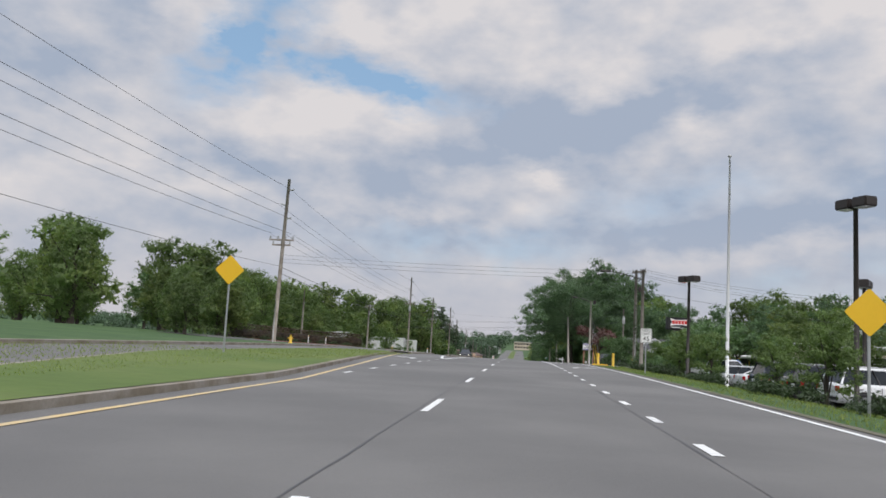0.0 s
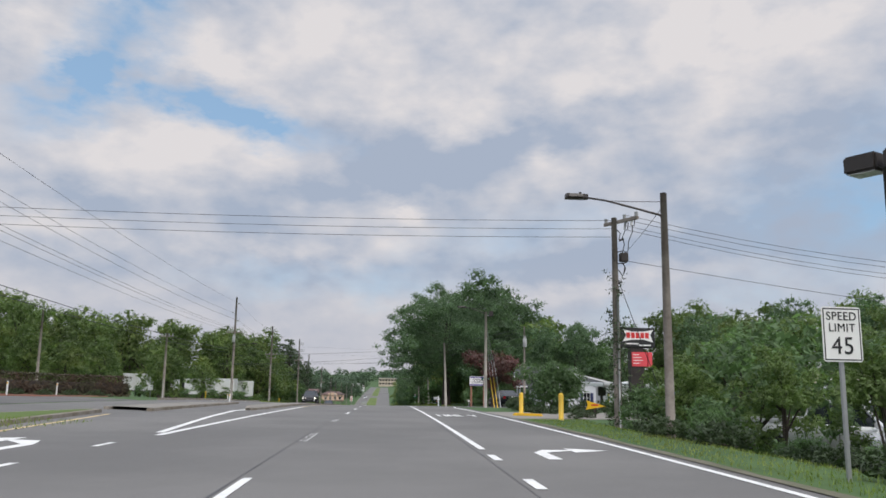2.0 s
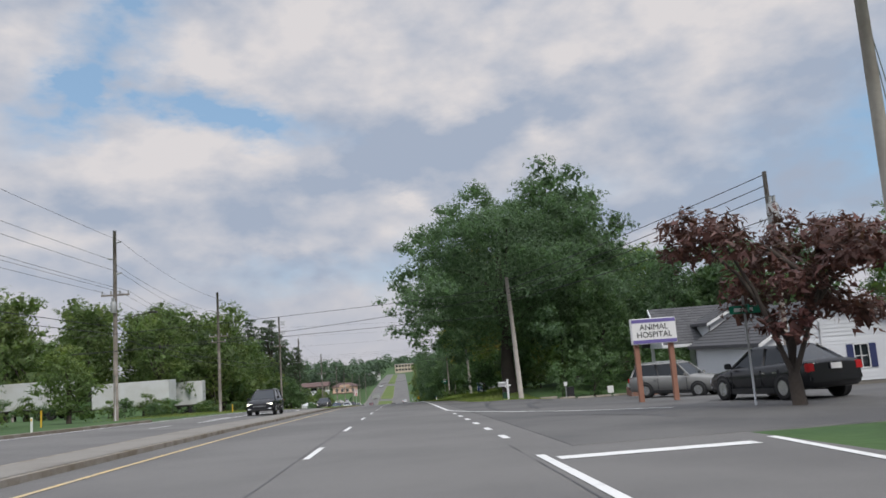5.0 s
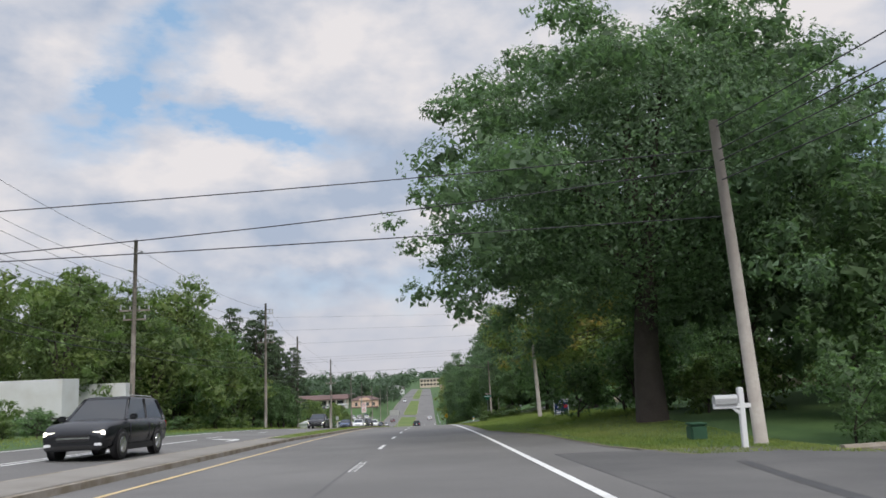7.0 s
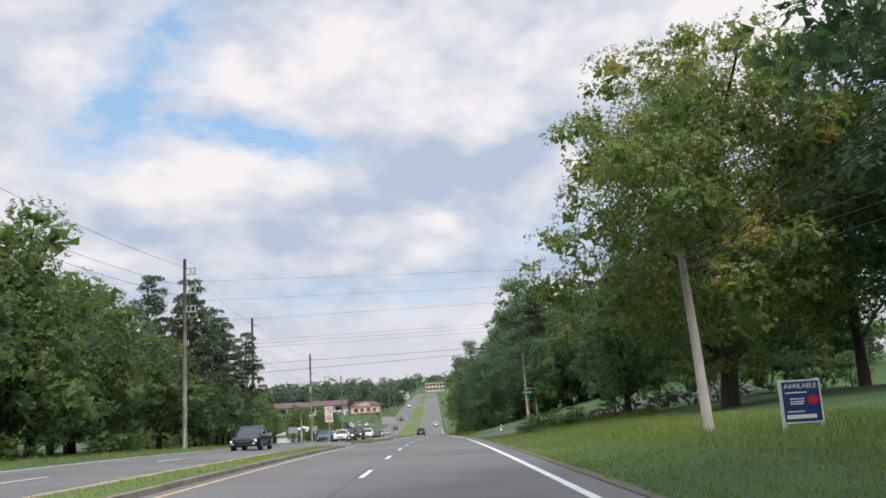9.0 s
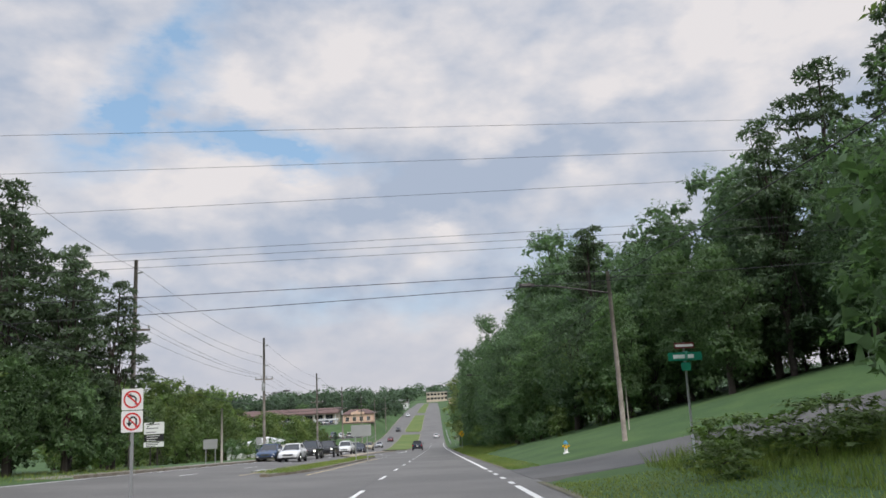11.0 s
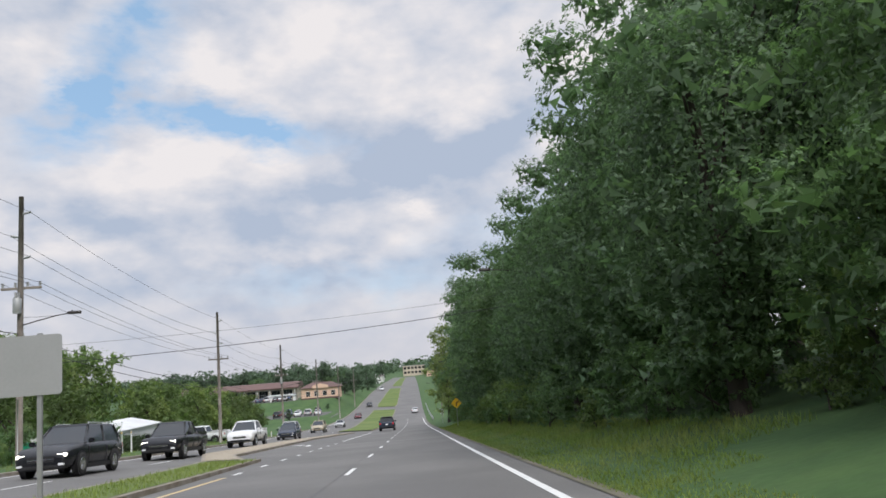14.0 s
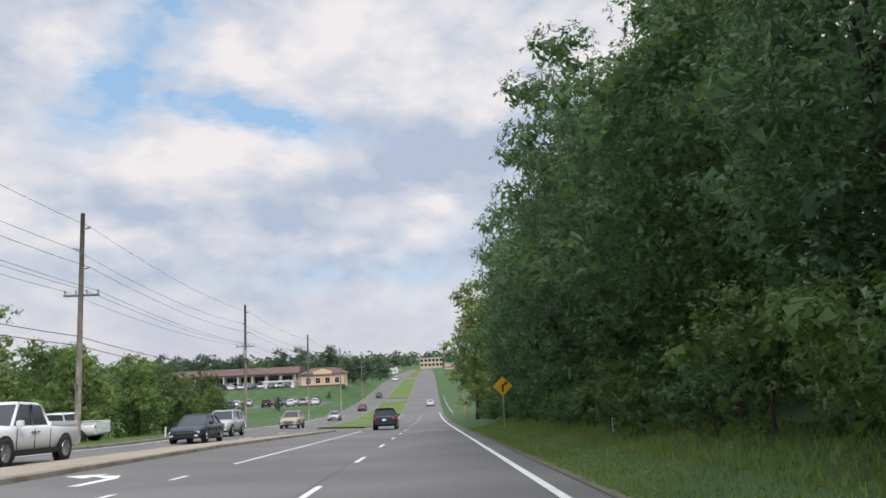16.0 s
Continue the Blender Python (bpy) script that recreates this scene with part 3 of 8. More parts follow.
ly, lh = 66.9, 2.3
bars(4.06, ly, .32, lh, ((0, 0, 0, 1, .12), (1, 0, 1, 1, .12), (.12, .03, .88, .03, .14), (.12, .97, .88, .97, .14)))
bars(4.52, ly, .33, lh, ((0, 0, 0, 1, .12), (1, 0, 1, 1, .12), (.1, .95, .9, .05, .12)))
bars(4.99, ly, .32, lh, ((0, 0, 0, 1, .12), (.15, .03, 1, .03, .14)))
bars(5.42, ly, .36, lh, ((.5, 0, .5, .5, .12), (.5, .5, 0, 1, .12), (.5, .5, 1, 1, .12)))

# dark seam and sealed cracks in the asphalt
ribbon("seam", lambda y: -.145 + .03 * noise.noise((y * .6, 0, 0)), lambda y: -.12 + .03 * noise.noise((y * .6, 4, 0)), -40, 400, .004, CRACK, road, step=.8)
ribbon("seam", lambda y: 3.43 + .03 * noise.noise((y * .5, 8, 0)), lambda y: 3.45 + .03 * noise.noise((y * .5, 9, 0)), -40, 95, .004, CRACK, road, step=.8)
for sx, sy, sl, bend in ((5.2, 112, 16, 1.6), (6.5, 110, 14, 3.2), (7.6, 99, 5, -2)):
    ribbon("skid_mark", lambda y: sx + bend * ((y - sy) / sl) ** 2, lambda y: sx + .22 + bend * ((y - sy) / sl) ** 2, sy, sy + sl, .018, CRACK, road, step=.8)

# ---- trees and shrubs ----
rng = np.random.default_rng(7)


def leaf_mesh(name, centres, outward, size, material, flat=.5, kite=False, cores=None, wide=1.0, along=None):
    """Many small leaves, each with its own turn, at the given places, over rough inner masses."""
    n = len(centres)
    nrm = outward * flat + rng.normal(size=(n, 3)) * .4
    nrm[:, 2] += .4
    nrm /= np.linalg.norm(nrm, axis=1)[:, None] + 1e-9
    ax = np.cross(nrm, rng.normal(size=(n, 3))) if along is None else along - nrm * np.sum(along * nrm, 1)[:, None]
    ax /= np.linalg.norm(ax, axis=1)[:, None] + 1e-9
    ay = np.cross(nrm, ax)
    s = (size * rng.uniform(.55, 1.35, n) if isinstance(size, (int, float)) else size)[:, None]
    w = s * rng.uniform(.3, .55, (n, 1)) * wide
    if kite:
        verts = np.stack([centres - ax * s, centres - ax * s * .15 + ay * w * 1.15, centres + ax * s - nrm * s * .25, centres - ax * s * .15 - ay * w * 1.15], 1).reshape(-1, 3)
    else:
        verts = np.stack([centres - ax * s * .8 - ay * w, centres - ax * s * .8 + ay * w, centres + ax * s * 1.1 - nrm * s * .2], 1).reshape(-1, 3)
    c = 4 if kite else 3
    index = np.arange(c * n, dtype=np.int32)
    start = np.arange(0, c * n, c, dtype=np.int32)
    if cores is not None:
        cn = len(cores[0])
        cnr = rng.normal(size=(cn, 3)) * .6 + cores[1]
        cnr /= np.linalg.norm(cnr, axis=1)[:, None]
        cx = np.cross(cnr, rng.normal(size=(cn, 3)))
        cx /= np.linalg.norm(cx, axis=1)[:, None]
        cy = np.cross(cnr, cx)
        cs = cores[2][:, None]
        cv = np.stack([cores[0] - cx * cs * .8 - cy * cs * .5, cores[0] - cx * cs * .8 + cy * cs * .5, cores[0] + cx * cs], 1).reshape(-1, 3)
        start = np.concatenate([start, len(index) + np.arange(0, 3 * cn, 3)]).astype(np.int32)
        index = np.concatenate([index, len(verts) + np.arange(3 * cn)]).astype(np.int32)
        verts = np.concatenate([verts, cv])
    me = bpy.data.meshes.new(name)
    me.vertices.add(len(verts))
    me.vertices.foreach_set("co", verts.ravel())
    me.loops.add(len(index))
    me.loops.foreach_set("vertex_index", index)
    me.polygons.add(len(start))
    me.polygons.foreach_set("loop_start", start)
    me.update(calc_edges=True)
    me.materials.append(material)
    return me


def crown_points(blobs, n, shell=.3, squash=.66, open_side=False):
    """Places on the outsides of overlapping clumps: centre and radius each."""
    c = np.array([b[:3] for b in blobs])
    r = np.array([b[3] for b in blobs])
    w = r ** 2 / np.sum(r ** 2)
    out_p, out_d = [], []
    for _ in range(6):
        k = rng.choice(len(blobs), n, p=w)
        d = rng.normal(size=(n, 3))
        d /= np.linalg.norm(d, axis=1)[:, None]
        # boughs carry their leaves on top, so that gaps show below each clump
        d[:, 2] = np.where((d[:, 2] < -.25) & (rng.random(n) < .8), -d[:, 2], d[:, 2])
        rad = r[k] * (1 - shell * rng.random(n) ** 1.6) * rng.uniform(.94, 1.05, n)
        p = c[k] + d * rad[:, None] * np.array([1, 1, squash])
        inside = np.zeros(n, bool)
        for cc, rr in zip(c, r):
            inside |= np.sum(((p - cc) / np.array([1, 1, squash])) ** 2, 1) < (rr * .62) ** 2
        if open_side:
            inside |= p[:, 0] * .85 + p[:, 1] * .5 > .9
        out_p.append(p[~inside])
        out_d.append(d[~inside])
        if sum(len(q) for q in out_p) >= n:
            break
    return np.concatenate(out_p)[:n], np.concatenate(out_d)[:n]


def sprigs(p, d, per, length):
    """Leaves set along short twigs that grow outwards from the given places."""
    n = len(p)
    way = d * .8 + rng.normal(size=(n, 3)) * .5
    way[:, 2] += .08
    way /= np.linalg.norm(way, axis=1)[:, None]
    t = rng.uniform(-.15, 1, (n, per, 1))
    spread = rng.normal(size=(n, per, 3)) * length * .17
    centres = p[:, None] + way[:, None] * t * length + spread
    along = way[:, None] * .6 + spread / length * 2.5 + rng.normal(size=(n, per, 3)) * .25
    return centres.reshape(-1, 3), np.repeat(d, per, axis=0), along.reshape(-1, 3)


def broad_blobs(rx, ry, z0, z1, count, rb, low=0.0, seed=0):
    """A crown from z0 to z1 of large lobes, each made of smaller clumps; low widens it near the ground."""
    g = np.random.default_rng(seed)
    zc, rz = (z0 + z1) / 2, (z1 - z0) / 2
    out = []
    each = 7
    lobes = max(4, count // each)
    rl = rb * 1.75
    for i in range(lobes):
        # even spread of lobes over the crown
        h = 1 - 2 * (i + .5) / lobes
        a = i * 2.39996 + g.normal() * .35
        q = g.uniform(.62, .95) if i % 4 else g.uniform(.1, .5)
        e = math.sqrt(1 - abs(h) ** (2 if h > 0 else 3.2))
        k = 1 + low * max(0, -h) * 1.2
        c = np.array([math.cos(a) * e * q * max(.3, rx - rl * .8) * k, math.sin(a) * e * q * max(.3, ry - rl * .8) * k, zc + h * max(q, .8) * (rz - rl * .6)])
        w = g.uniform(.75, 1.2)
        for _ in range(each):
            d = g.normal(size=3)
            d[2] += .15
            d /= np.linalg.norm(d)
            p = c + d * rl * w * .74 * np.array([1, 1, .85])
            out.append((p[0], p[1], p[2], rb * w * g.uniform(.5, 1.0)))
    return out


def trunk_mesh(name, height, r, blobs, lean=.3, limbs=7, seed=0):
    g = np.random.default_rng(seed)
    bm = bmesh.new()
    pts = [(0, 0, -.4)]
    for i in range(1, 6):
        pts.append((g.normal() * lean * i / 5, g.normal() * lean * i / 5, height * i / 5))
    tube(bm, pts, [r * 1.35, r, r * .85, r * .7, r * .5, r * .25], 9)
    order = sorted(blobs, key=lambda b: -b[3])[:limbs]
    for b in order:
        i = int(g.integers(1, 4))
        s = Vector(pts[i])
        e = Vector(b[:3])
        m = s.lerp(e, .5) + Vector((0, 0, .1 * (e - s).length))
        tube(bm, [s, m, e], [r * .45, r * .3, r * .1], 6)
    return finish(name, bm, BARK)


TREES = {}


def tree_kind(key, rx, z0, z1, count, rb, leaves, size, material, trunk_r, low=0.0, ry=None, seed=0, limbs=7, flat=.75, core=11, kite=False, open_side=False, per=7, deep_to=.74, fill=0):
    b = broad_blobs(rx, ry or rx, z0, z1, count, rb, low, seed)
    p, d = crown_points(b, leaves // per, open_side=open_side)
    p, d, along = sprigs(p, d, per, size * 3.0)
    sz = size * rng.uniform(.6, 1.3, len(p))
    # deeper leaves close the inside of each clump
    bb = np.repeat(np.array(b), core, axis=0)
    q = rng.normal(size=(len(bb), 3))
    q /= np.linalg.norm(q, axis=1)[:, None]
    deep = bb[:, :3] + q * bb[:, 3:4] * rng.uniform(.1, deep_to, (len(bb), 1)) * np.array([1, 1, .66])
    keep = deep[:, 0] * .85 + deep[:, 1] * .5 < 1.6 if open_side else np.ones(len(deep), bool)
    cores = (deep[keep], q[keep], bb[keep, 3] * (1.25 / core ** .5))
    # leaves of the dim inside
    ry = ry or rx
    if fill:
        a, c, fs = rx * .6, (z1 - z0) * .36, max(size * 1.25, .09)
        fn = int(fill * 4.2 * (a * a + 2 * a * c) / (fs * fs * .9))
        f = rng.normal(size=(fn, 3))
        f /= np.linalg.norm(f, axis=1)[:, None]
        h = f * rng.uniform(.6, 1.0, (fn, 1)) * np.array([a, a * ry / rx, c]) + np.array([0, 0, (z0 + z1) / 2])
        inn = h[:, 0] * .85 + h[:, 1] * .5 < .8 if open_side else np.ones(fn, bool)
        cores = tuple(np.concatenate(w) for w in zip(cores, (h[inn], f[inn], fs * rng.uniform(.7, 1.3, inn.sum()))))
    TREES[key] = (trunk_mesh("trunk", (z0 + z1) / 2 + (z1 - z0) * .2, trunk_r, b, seed=seed, limbs=limbs), leaf_mesh("crown", p, d, sz, material, flat, kite, cores, along=along))


def pine_kind(key, height, bare, leaves, size, seed, reach_k=.24):
    """A pine: tiers of flat tufts at the ends of its boughs, with gaps between."""
    g = np.random.default_rng(seed)
    b = []
    tiers = int((height - bare) / .75)
    for i in range(tiers):
        h = bare + (height - bare) * (i + .5) / tiers
        reach = min((height - h) * reach_k + .6, 2.9)
        for k in range(4 if i < tiers - 3 else 2):
            a = g.uniform(0, 6.28)
            q = reach * g.uniform(.55, 1.0)
            b.append((math.cos(a) * q, math.sin(a) * q, h + q * .18 + g.normal() * .25, g.uniform(.6, .95)))
            if g.random() < .6:
                b.append((math.cos(a) * q * .5, math.sin(a) * q * .5, h + g.normal() * .25, g.uniform(.35, .6)))
    p, d = crown_points(b, leaves, .75, .55)
    TREES[key] = (trunk_mesh("trunk", height * .97, .17, b, .25, 26, seed), leaf_mesh("crown", p, d, size, LEAF_PINE, .2, wide=.7))


tree_kind("oak_a", 11.6, 1.4, 18.6, 385, 1.3, 84000, .078, LEAF_OAK, .5, low=.3, seed=1, core=40, kite=True, fill=.8)
tree_kind("oak_b", 7.2, .5, 17.0, 190, 1.2, 17000, .14, LEAF_OAK, .28, low=.1, seed=2, core=14, fill=.7)
tree_kind("bough", 5.6, 5.4, 12.4, 150, 1.1, 26000, .075, LEAF_OAK, .1, low=.5, seed=41, core=14, fill=.7)
tree_kind("maple", 9.8, .0, 19.6, 364, 1.35, 64000, .088, LEAF_AUTUMN, .34, low=.25, seed=3, core=24, fill=.7, kite=True)
tree_kind("edge_a", 4.4, -.4, 12.0, 105, 1.15, 16000, .07, LEAF_OAK, .2, low=.15, seed=4, core=36, fill=.75, open_side=True, per=9, flat=1.15)
tree_kind("edge_b", 4.0, -.4, 10.0, 91, 1.1, 21000, .056, LEAF_MID, .18, low=.25, seed=5, core=36, fill=.75, open_side=True, per=9, flat=1.15)
tree_kind("edge_c", 4.6, .3, 15.0, 130, 1.05, 5000, .132, LEAF_OAK, .3, seed=6, core=8, fill=.6)
tree_kind("edge_m", 4.0, -.4, 11.0, 98, 1.0, 5000, .13, LEAF_MID, .22, low=.25, seed=25, core=8, fill=.6)
tree_kind("left_a", 5.0, -.4, 13.0, 91, 1.3, 4300, .165, LEAF_LEFT, .3, low=.25, seed=7, core=7, fill=.55)
tree_kind("left_b", 4.2, -.4, 10.5, 77, 1.15, 4100, .15, LEAF_LEFT, .26, low=.3, seed=8, core=7, fill=.55)
tree_kind("left_c", 5.5, -.3, 15.0, 105, 1.4, 8500, .14, LEAF_LEFT, .34, low=.2, seed=9, core=8, fill=.55)
tree_kind("lot", 1.5, .6, 4.2, 48, .42, 7000, .056, LEAF_LIGHT, .08, low=.35, seed=10, core=14)
tree_kind("crape", 2.3, -.5, 3.1, 77, .6, 17000, .052, LEAF_MID, .08, low=.5, seed=11, core=30, per=9, fill=.6)
tree_kind("crape_red", 2.2, .6, 3.6, 46, .5, 6500, .07, LEAF_RED, .1, seed=12, core=12)
tree_kind("pale", 3.6, .0, 15.6, 126, .9, 9000, .14, LEAF_PALE, .2, low=.3, seed=13, fill=.5)
tree_kind("shrub", 1.5, -.3, 2.2, 30, .45, 1600, .085, LEAF_MID, .05, low=.3, seed=14, limbs=4)
tree_kind("shrub_light", 1.4, -.3, 2.4, 30, .42, 1600, .085, LEAF_LIGHT, .05, low=.2, seed=15, limbs=4)
tree_kind("ball", .85, -.15, 1.15, 14, .45, 1500, .05, LEAF_HEDGE, .05, seed=16, limbs=3, core=14)
tree_kind("low_shrub", .8, -.2, .7, 14, .33, 1200, .055, LEAF_HEDGE, .03, low=.3, seed=17, limbs=3)
tree_kind("far_a", 6.5, -.5, 11.0, 40, 1.8, 1800, .36, LEAF_FAR, .3, low=.3, seed=18, limbs=3, core=10)
tree_kind("far_b", 5.5, -.5, 9.0, 36, 1.6, 1500, .36, LEAF_MID, .3, low=.3, seed=19, limbs=3, core=10)
tree_kind("far_c", 6.0, -.5, 14.0, 40, 1.8, 1800, .36, LEAF_FAR, .3, low=.2, seed=20, limbs=3, core=10)
tree_kind("brush", 2.5, -.5, 4.2, 42, .72, 2900, .07, LEAF_MID, .05, low=.3, seed=31, limbs=4, core=16)
tree_kind("brush_light", 2.3, -.5, 3.8, 35, .72, 3200, .07, LEAF_LIGHT, .05, low=.3, seed=32, limbs=4, core=16)
tree_kind("edge_d", 4.6, .3, 15.0, 126, 1.15, 9000, .12, LEAF_OAK, .22, seed=33, core=10, fill=.6)
pine_kind("pine_a", 18.0, 8.0, 7500, .22, 21)
pine_kind("pine_b", 15.0, 5.5, 7500, .22, 22)
pine_kind("pine_c", 16.0, 1.5, 9500, .22, 23, .3)
tree_kind("red_top", 1.7, 10.4, 14.6, 26, .5, 2600, .11, LEAF_RED, .12, seed=24, core=8)


def plant(key, x, y, s=1.0, label="", category="tree", name="tree", group="", turn=None, sz=1.0, sink=0.0):
    a = rng.uniform(0, 360) if turn is None else turn
    top = new(name)
    tk = part("trunk", TREES[key][0], None, top)
    cr = part("crown", TREES[key][1], None, top)
    top.matrix_basis = Matrix.LocRotScale((x, y, surf(x, y) - paved(x, y) - .05 - sink), Euler((0, 0, radians(a))), (s, s, s * sz))
    return tagged(top, label, category, group)


# the great oaks beside the clinic
OAK = "tall dark green oak with a dense spreading crown"
oak = plant("oak_a", 10.4, 145.4, 1.02, OAK, turn=80, sz=.97)
bough = part("bough", TREES["bough"][1], None, oak, "leafy bough reaching over the verge")
bough.matrix_basis = oak.matrix_basis.inverted() @ pose(8.3, 152.4, -4.5, 0, 0, 40)
limb = part("limb", tubem([(10.4, 145.4, 1.0), (10.0, 147.5, 3.0), (9.2, 150.0, 4.3), (8.4, 152.6, 5.2)], [.24, .19, .13, .06], 8), BARK, oak)
limb.matrix_basis = oak.matrix_basis.inverted()
plant("oak_b", 15.9, 148.8, 1.2, OAK, turn=120)
plant("oak_b", 19.0, 146.0, .72, OAK, turn=200)
plant("oak_b", 29.0, 147.0, .55, OAK, turn=300)
plant("edge_m", 17.0, 139.5, .8, "dark green tree behind the clinic car park", turn=50)
plant("edge_m", 25.5, 141.5, .85, "dark green tree behind the clinic car park", turn=150)
plant("edge_m", 32.0, 141.0, .85, "dark green tree behind the clinic car park", turn=250)
plant("edge_m", 38.0, 132.0, .9, "dark green tree behind the clinic", turn=10)
# the turning maple on the bank
MAPLE = "tall green tree with yellow-brown turning leaves on a grass bank"
plant("maple", 16.6, 186.0, 1.1, MAPLE, turn=40)
plant("edge_m", 22.5, 168.0, .8, "dark green tree standing on a grass bank", turn=250)
plant("oak_b", 25.5, 180.0, 1.3, OAK, turn=80)
plant("oak_b", 27.0, 192.0, 1.05, OAK, turn=170)
plant("edge_m", 14.0, 196.5, .85, "green tree on the bank above a side street", turn=70)
# the wood beyond the side street
WOOD = "green tree of the dense wood edge, leafy to the ground"
for i, (x, y, k, s) in enumerate(((13.8, 228, "edge_b", .8), (11.6, 234, "edge_a", .8), (9.8, 240, "edge_b", .82), (9.0, 246, "edge_a", .84), (9.4, 252, "edge_a", 0.96), (9.2, 258, "edge_a", .9),
                               (9.4, 264, "edge_a", .95), (9.6, 270, "edge_a", 0.98), (9.6, 276, "edge_a", .92), (9.6, 282, "edge_b", 1.0), (9.8, 288, "edge_a", .95), (9.8, 294, "edge_a", 1.02),
                               (9.8, 300, "edge_a", .95), (10, 307, "edge_b", 1.05), (10, 314, "edge_a", 1.0), (10, 322, "edge_a", 1.08), (10.4, 331, "edge_a", 1.0), (11, 352, "edge_c", .8),
                               (11.5, 364, "edge_c", .9), (12, 376, "edge_c", .85), (13, 390, "edge_c", .95), (18, 222, "edge_b", .85), (24, 218, "edge_a", .9), (31, 216, "edge_a", .9), (17.2, 226.5, "edge_b", .95), (21.5, 223.8, "edge_a", .95), (26.5, 220.6, "edge_b", 1.0), (31.5, 219.3, "edge_a", 1.05), (36.5, 215.5, "edge_a", 1.05))):
    plant(k, x - .4 * (y > 240) - .5 * (280 < y < 312), y, s * (float(np.interp(y, (238, 242, 252, 258, 274, 282, 302), (1.05, 1.1, 1.1, .97, .98, 1.16, 1.24)))), WOOD, turn=i * 77 % 80 - 40, group="trees of the roadside wood")
for i, (x, y, k, s) in enumerate(((17.5, 238, "edge_c", .9), (16, 248, "edge_d", .95), (16, 258, "edge_d", 1.05), (16, 269, "edge_d", 1.05), (16.5, 280, "edge_d", 1.0), (17, 291, "edge_d", 1.05),
                               (17, 302, "edge_d", 1.0), (17, 315, "edge_c", 1.05), (18, 330, "edge_c", 1.0), (13.2, 245, "edge_d", .8), (13.4, 255, "edge_d", .8), (13.6, 264, "edge_d", .8), (17.6, 229.5, "edge_c", .9), (21.5, 226.5, "edge_c", 1.0), (28, 222.5, "edge_c", 1.0), (24, 232, "edge_c", 1.0), (31, 228, "edge_c", 1.05), (38, 222, "edge_c", 1.0))):
    plant(k, x, y, s * (1.36 if y > 250 else 1.05), "tall dark green tree inside the wood", turn=i * 131 % 360, group="trees of the roadside wood")
for i, (x, y, k, s) in enumerate(((14.8, 241, "pine_a", .86), (19, 240, "pine_b", .88), (22, 243, "pine_a", .82), (24.5, 236, "pine_a", .85), (27, 226, "pine_c", 1.2), (32, 224, "pine_a", 1.25),
                               (15.5, 253, "pine_c", .9), (21.5, 222, "pine_c", .9))):
    plant(k, x, y, s, "tall pine with a bare trunk and sparse needles", "pine tree", "pine_tree", "pines above the wood", turn=i * 67)
plant("pale", 6.7, 346, 1.0, "pale green tree leaning over the verge", turn=30)
for i, (x, y) in enumerate(((7.6, 345), (8.6, 338))):
    plant("shrub_light", x, y, 1.3, "pale green undergrowth beside the verge", "shrub", "shrub", turn=i * 90)
for i in range(34):
    y = 232 + i * 3.6
    x = float(np.interp(y, (232, 246, 300, 360), (10.2, 7.4, 7.0, 7.4))) + rng.uniform(-.3, .8)
    plant("shrub" if i % 3 else "shrub_light", x, y, rng.uniform(.55, 1.0), "leafy undergrowth at the foot of the wood", "shrub", "shrub", "undergrowth along the wood")
for i, (x, y, s) in enumerate(((12.2, 237.0, 2.0), (10.0, 239.5, 1.3), (13.2, 230.6, 1.5))):
    plant("shrub_light", x, y, s, "pale flowering shrub against the dark wood", "shrub", "shrub", turn=i * 50, sz=1.5)
# bank beside the side street
for i, (x, y, s) in enumerate(((8.0, 196.5, .9), (9.2, 195.2, 1.0), (10.6, 196.2, .95), (7.0, 194.2, .6), (12.5, 197, .9))):
    plant("shrub_light", x, y, s, "rough bright green weeds on the corner bank", "shrub", "shrub", turn=i * 70, sz=.55)
# car park planting
LOT = "small bright green tree planted beside the car park"
for i, (x, y, s) in enumerate(((11.3, 28.0, 1.0), (12.0, 22.5, 1.0), (11.2, 43.0, .95), (11.0, 47.5, .98), (11.4, 52.0, .95), (10.9, 57.0, .8), (12.4, 36.5, .9))):
    plant("lot", x, y, s * .84, LOT, group="trees beside the car park", turn=i * 55)
for i in range(17):
    y = 20 + i * 2.4
    plant("low_shrub", 9.6 + .5 * math.sin(i * 1.7), y, rng.uniform(.6, 1.0), "low dark shrub along the car park edge", "shrub", "shrub", "shrubs beside the car park")
plant("crape", 10.9, 76.2, 1.0, "large green crape myrtle with pale blossom", "shrub", "crape_myrtle", turn=15)
plant("crape_red", 10.9, 99.5, 1.5, "crape myrtle with dark red leaves", "shrub", "crape_myrtle", turn=40)
for i in range(8):
    plant("ball", 10.0 + .12 * i, 79.0 + i * 1.5, .66, "clipped round dark green shrub", "shrub", "clipped_shrub", "clipped shrubs in a row", turn=i * 47)
for i in range(9):
    plant("ball", 12.6 + i * 1.3, 76.2 + .1 * i, .6, "low clipped hedge along the driveway", "hedge", "hedge", "hedge along the driveway", turn=i * 80)
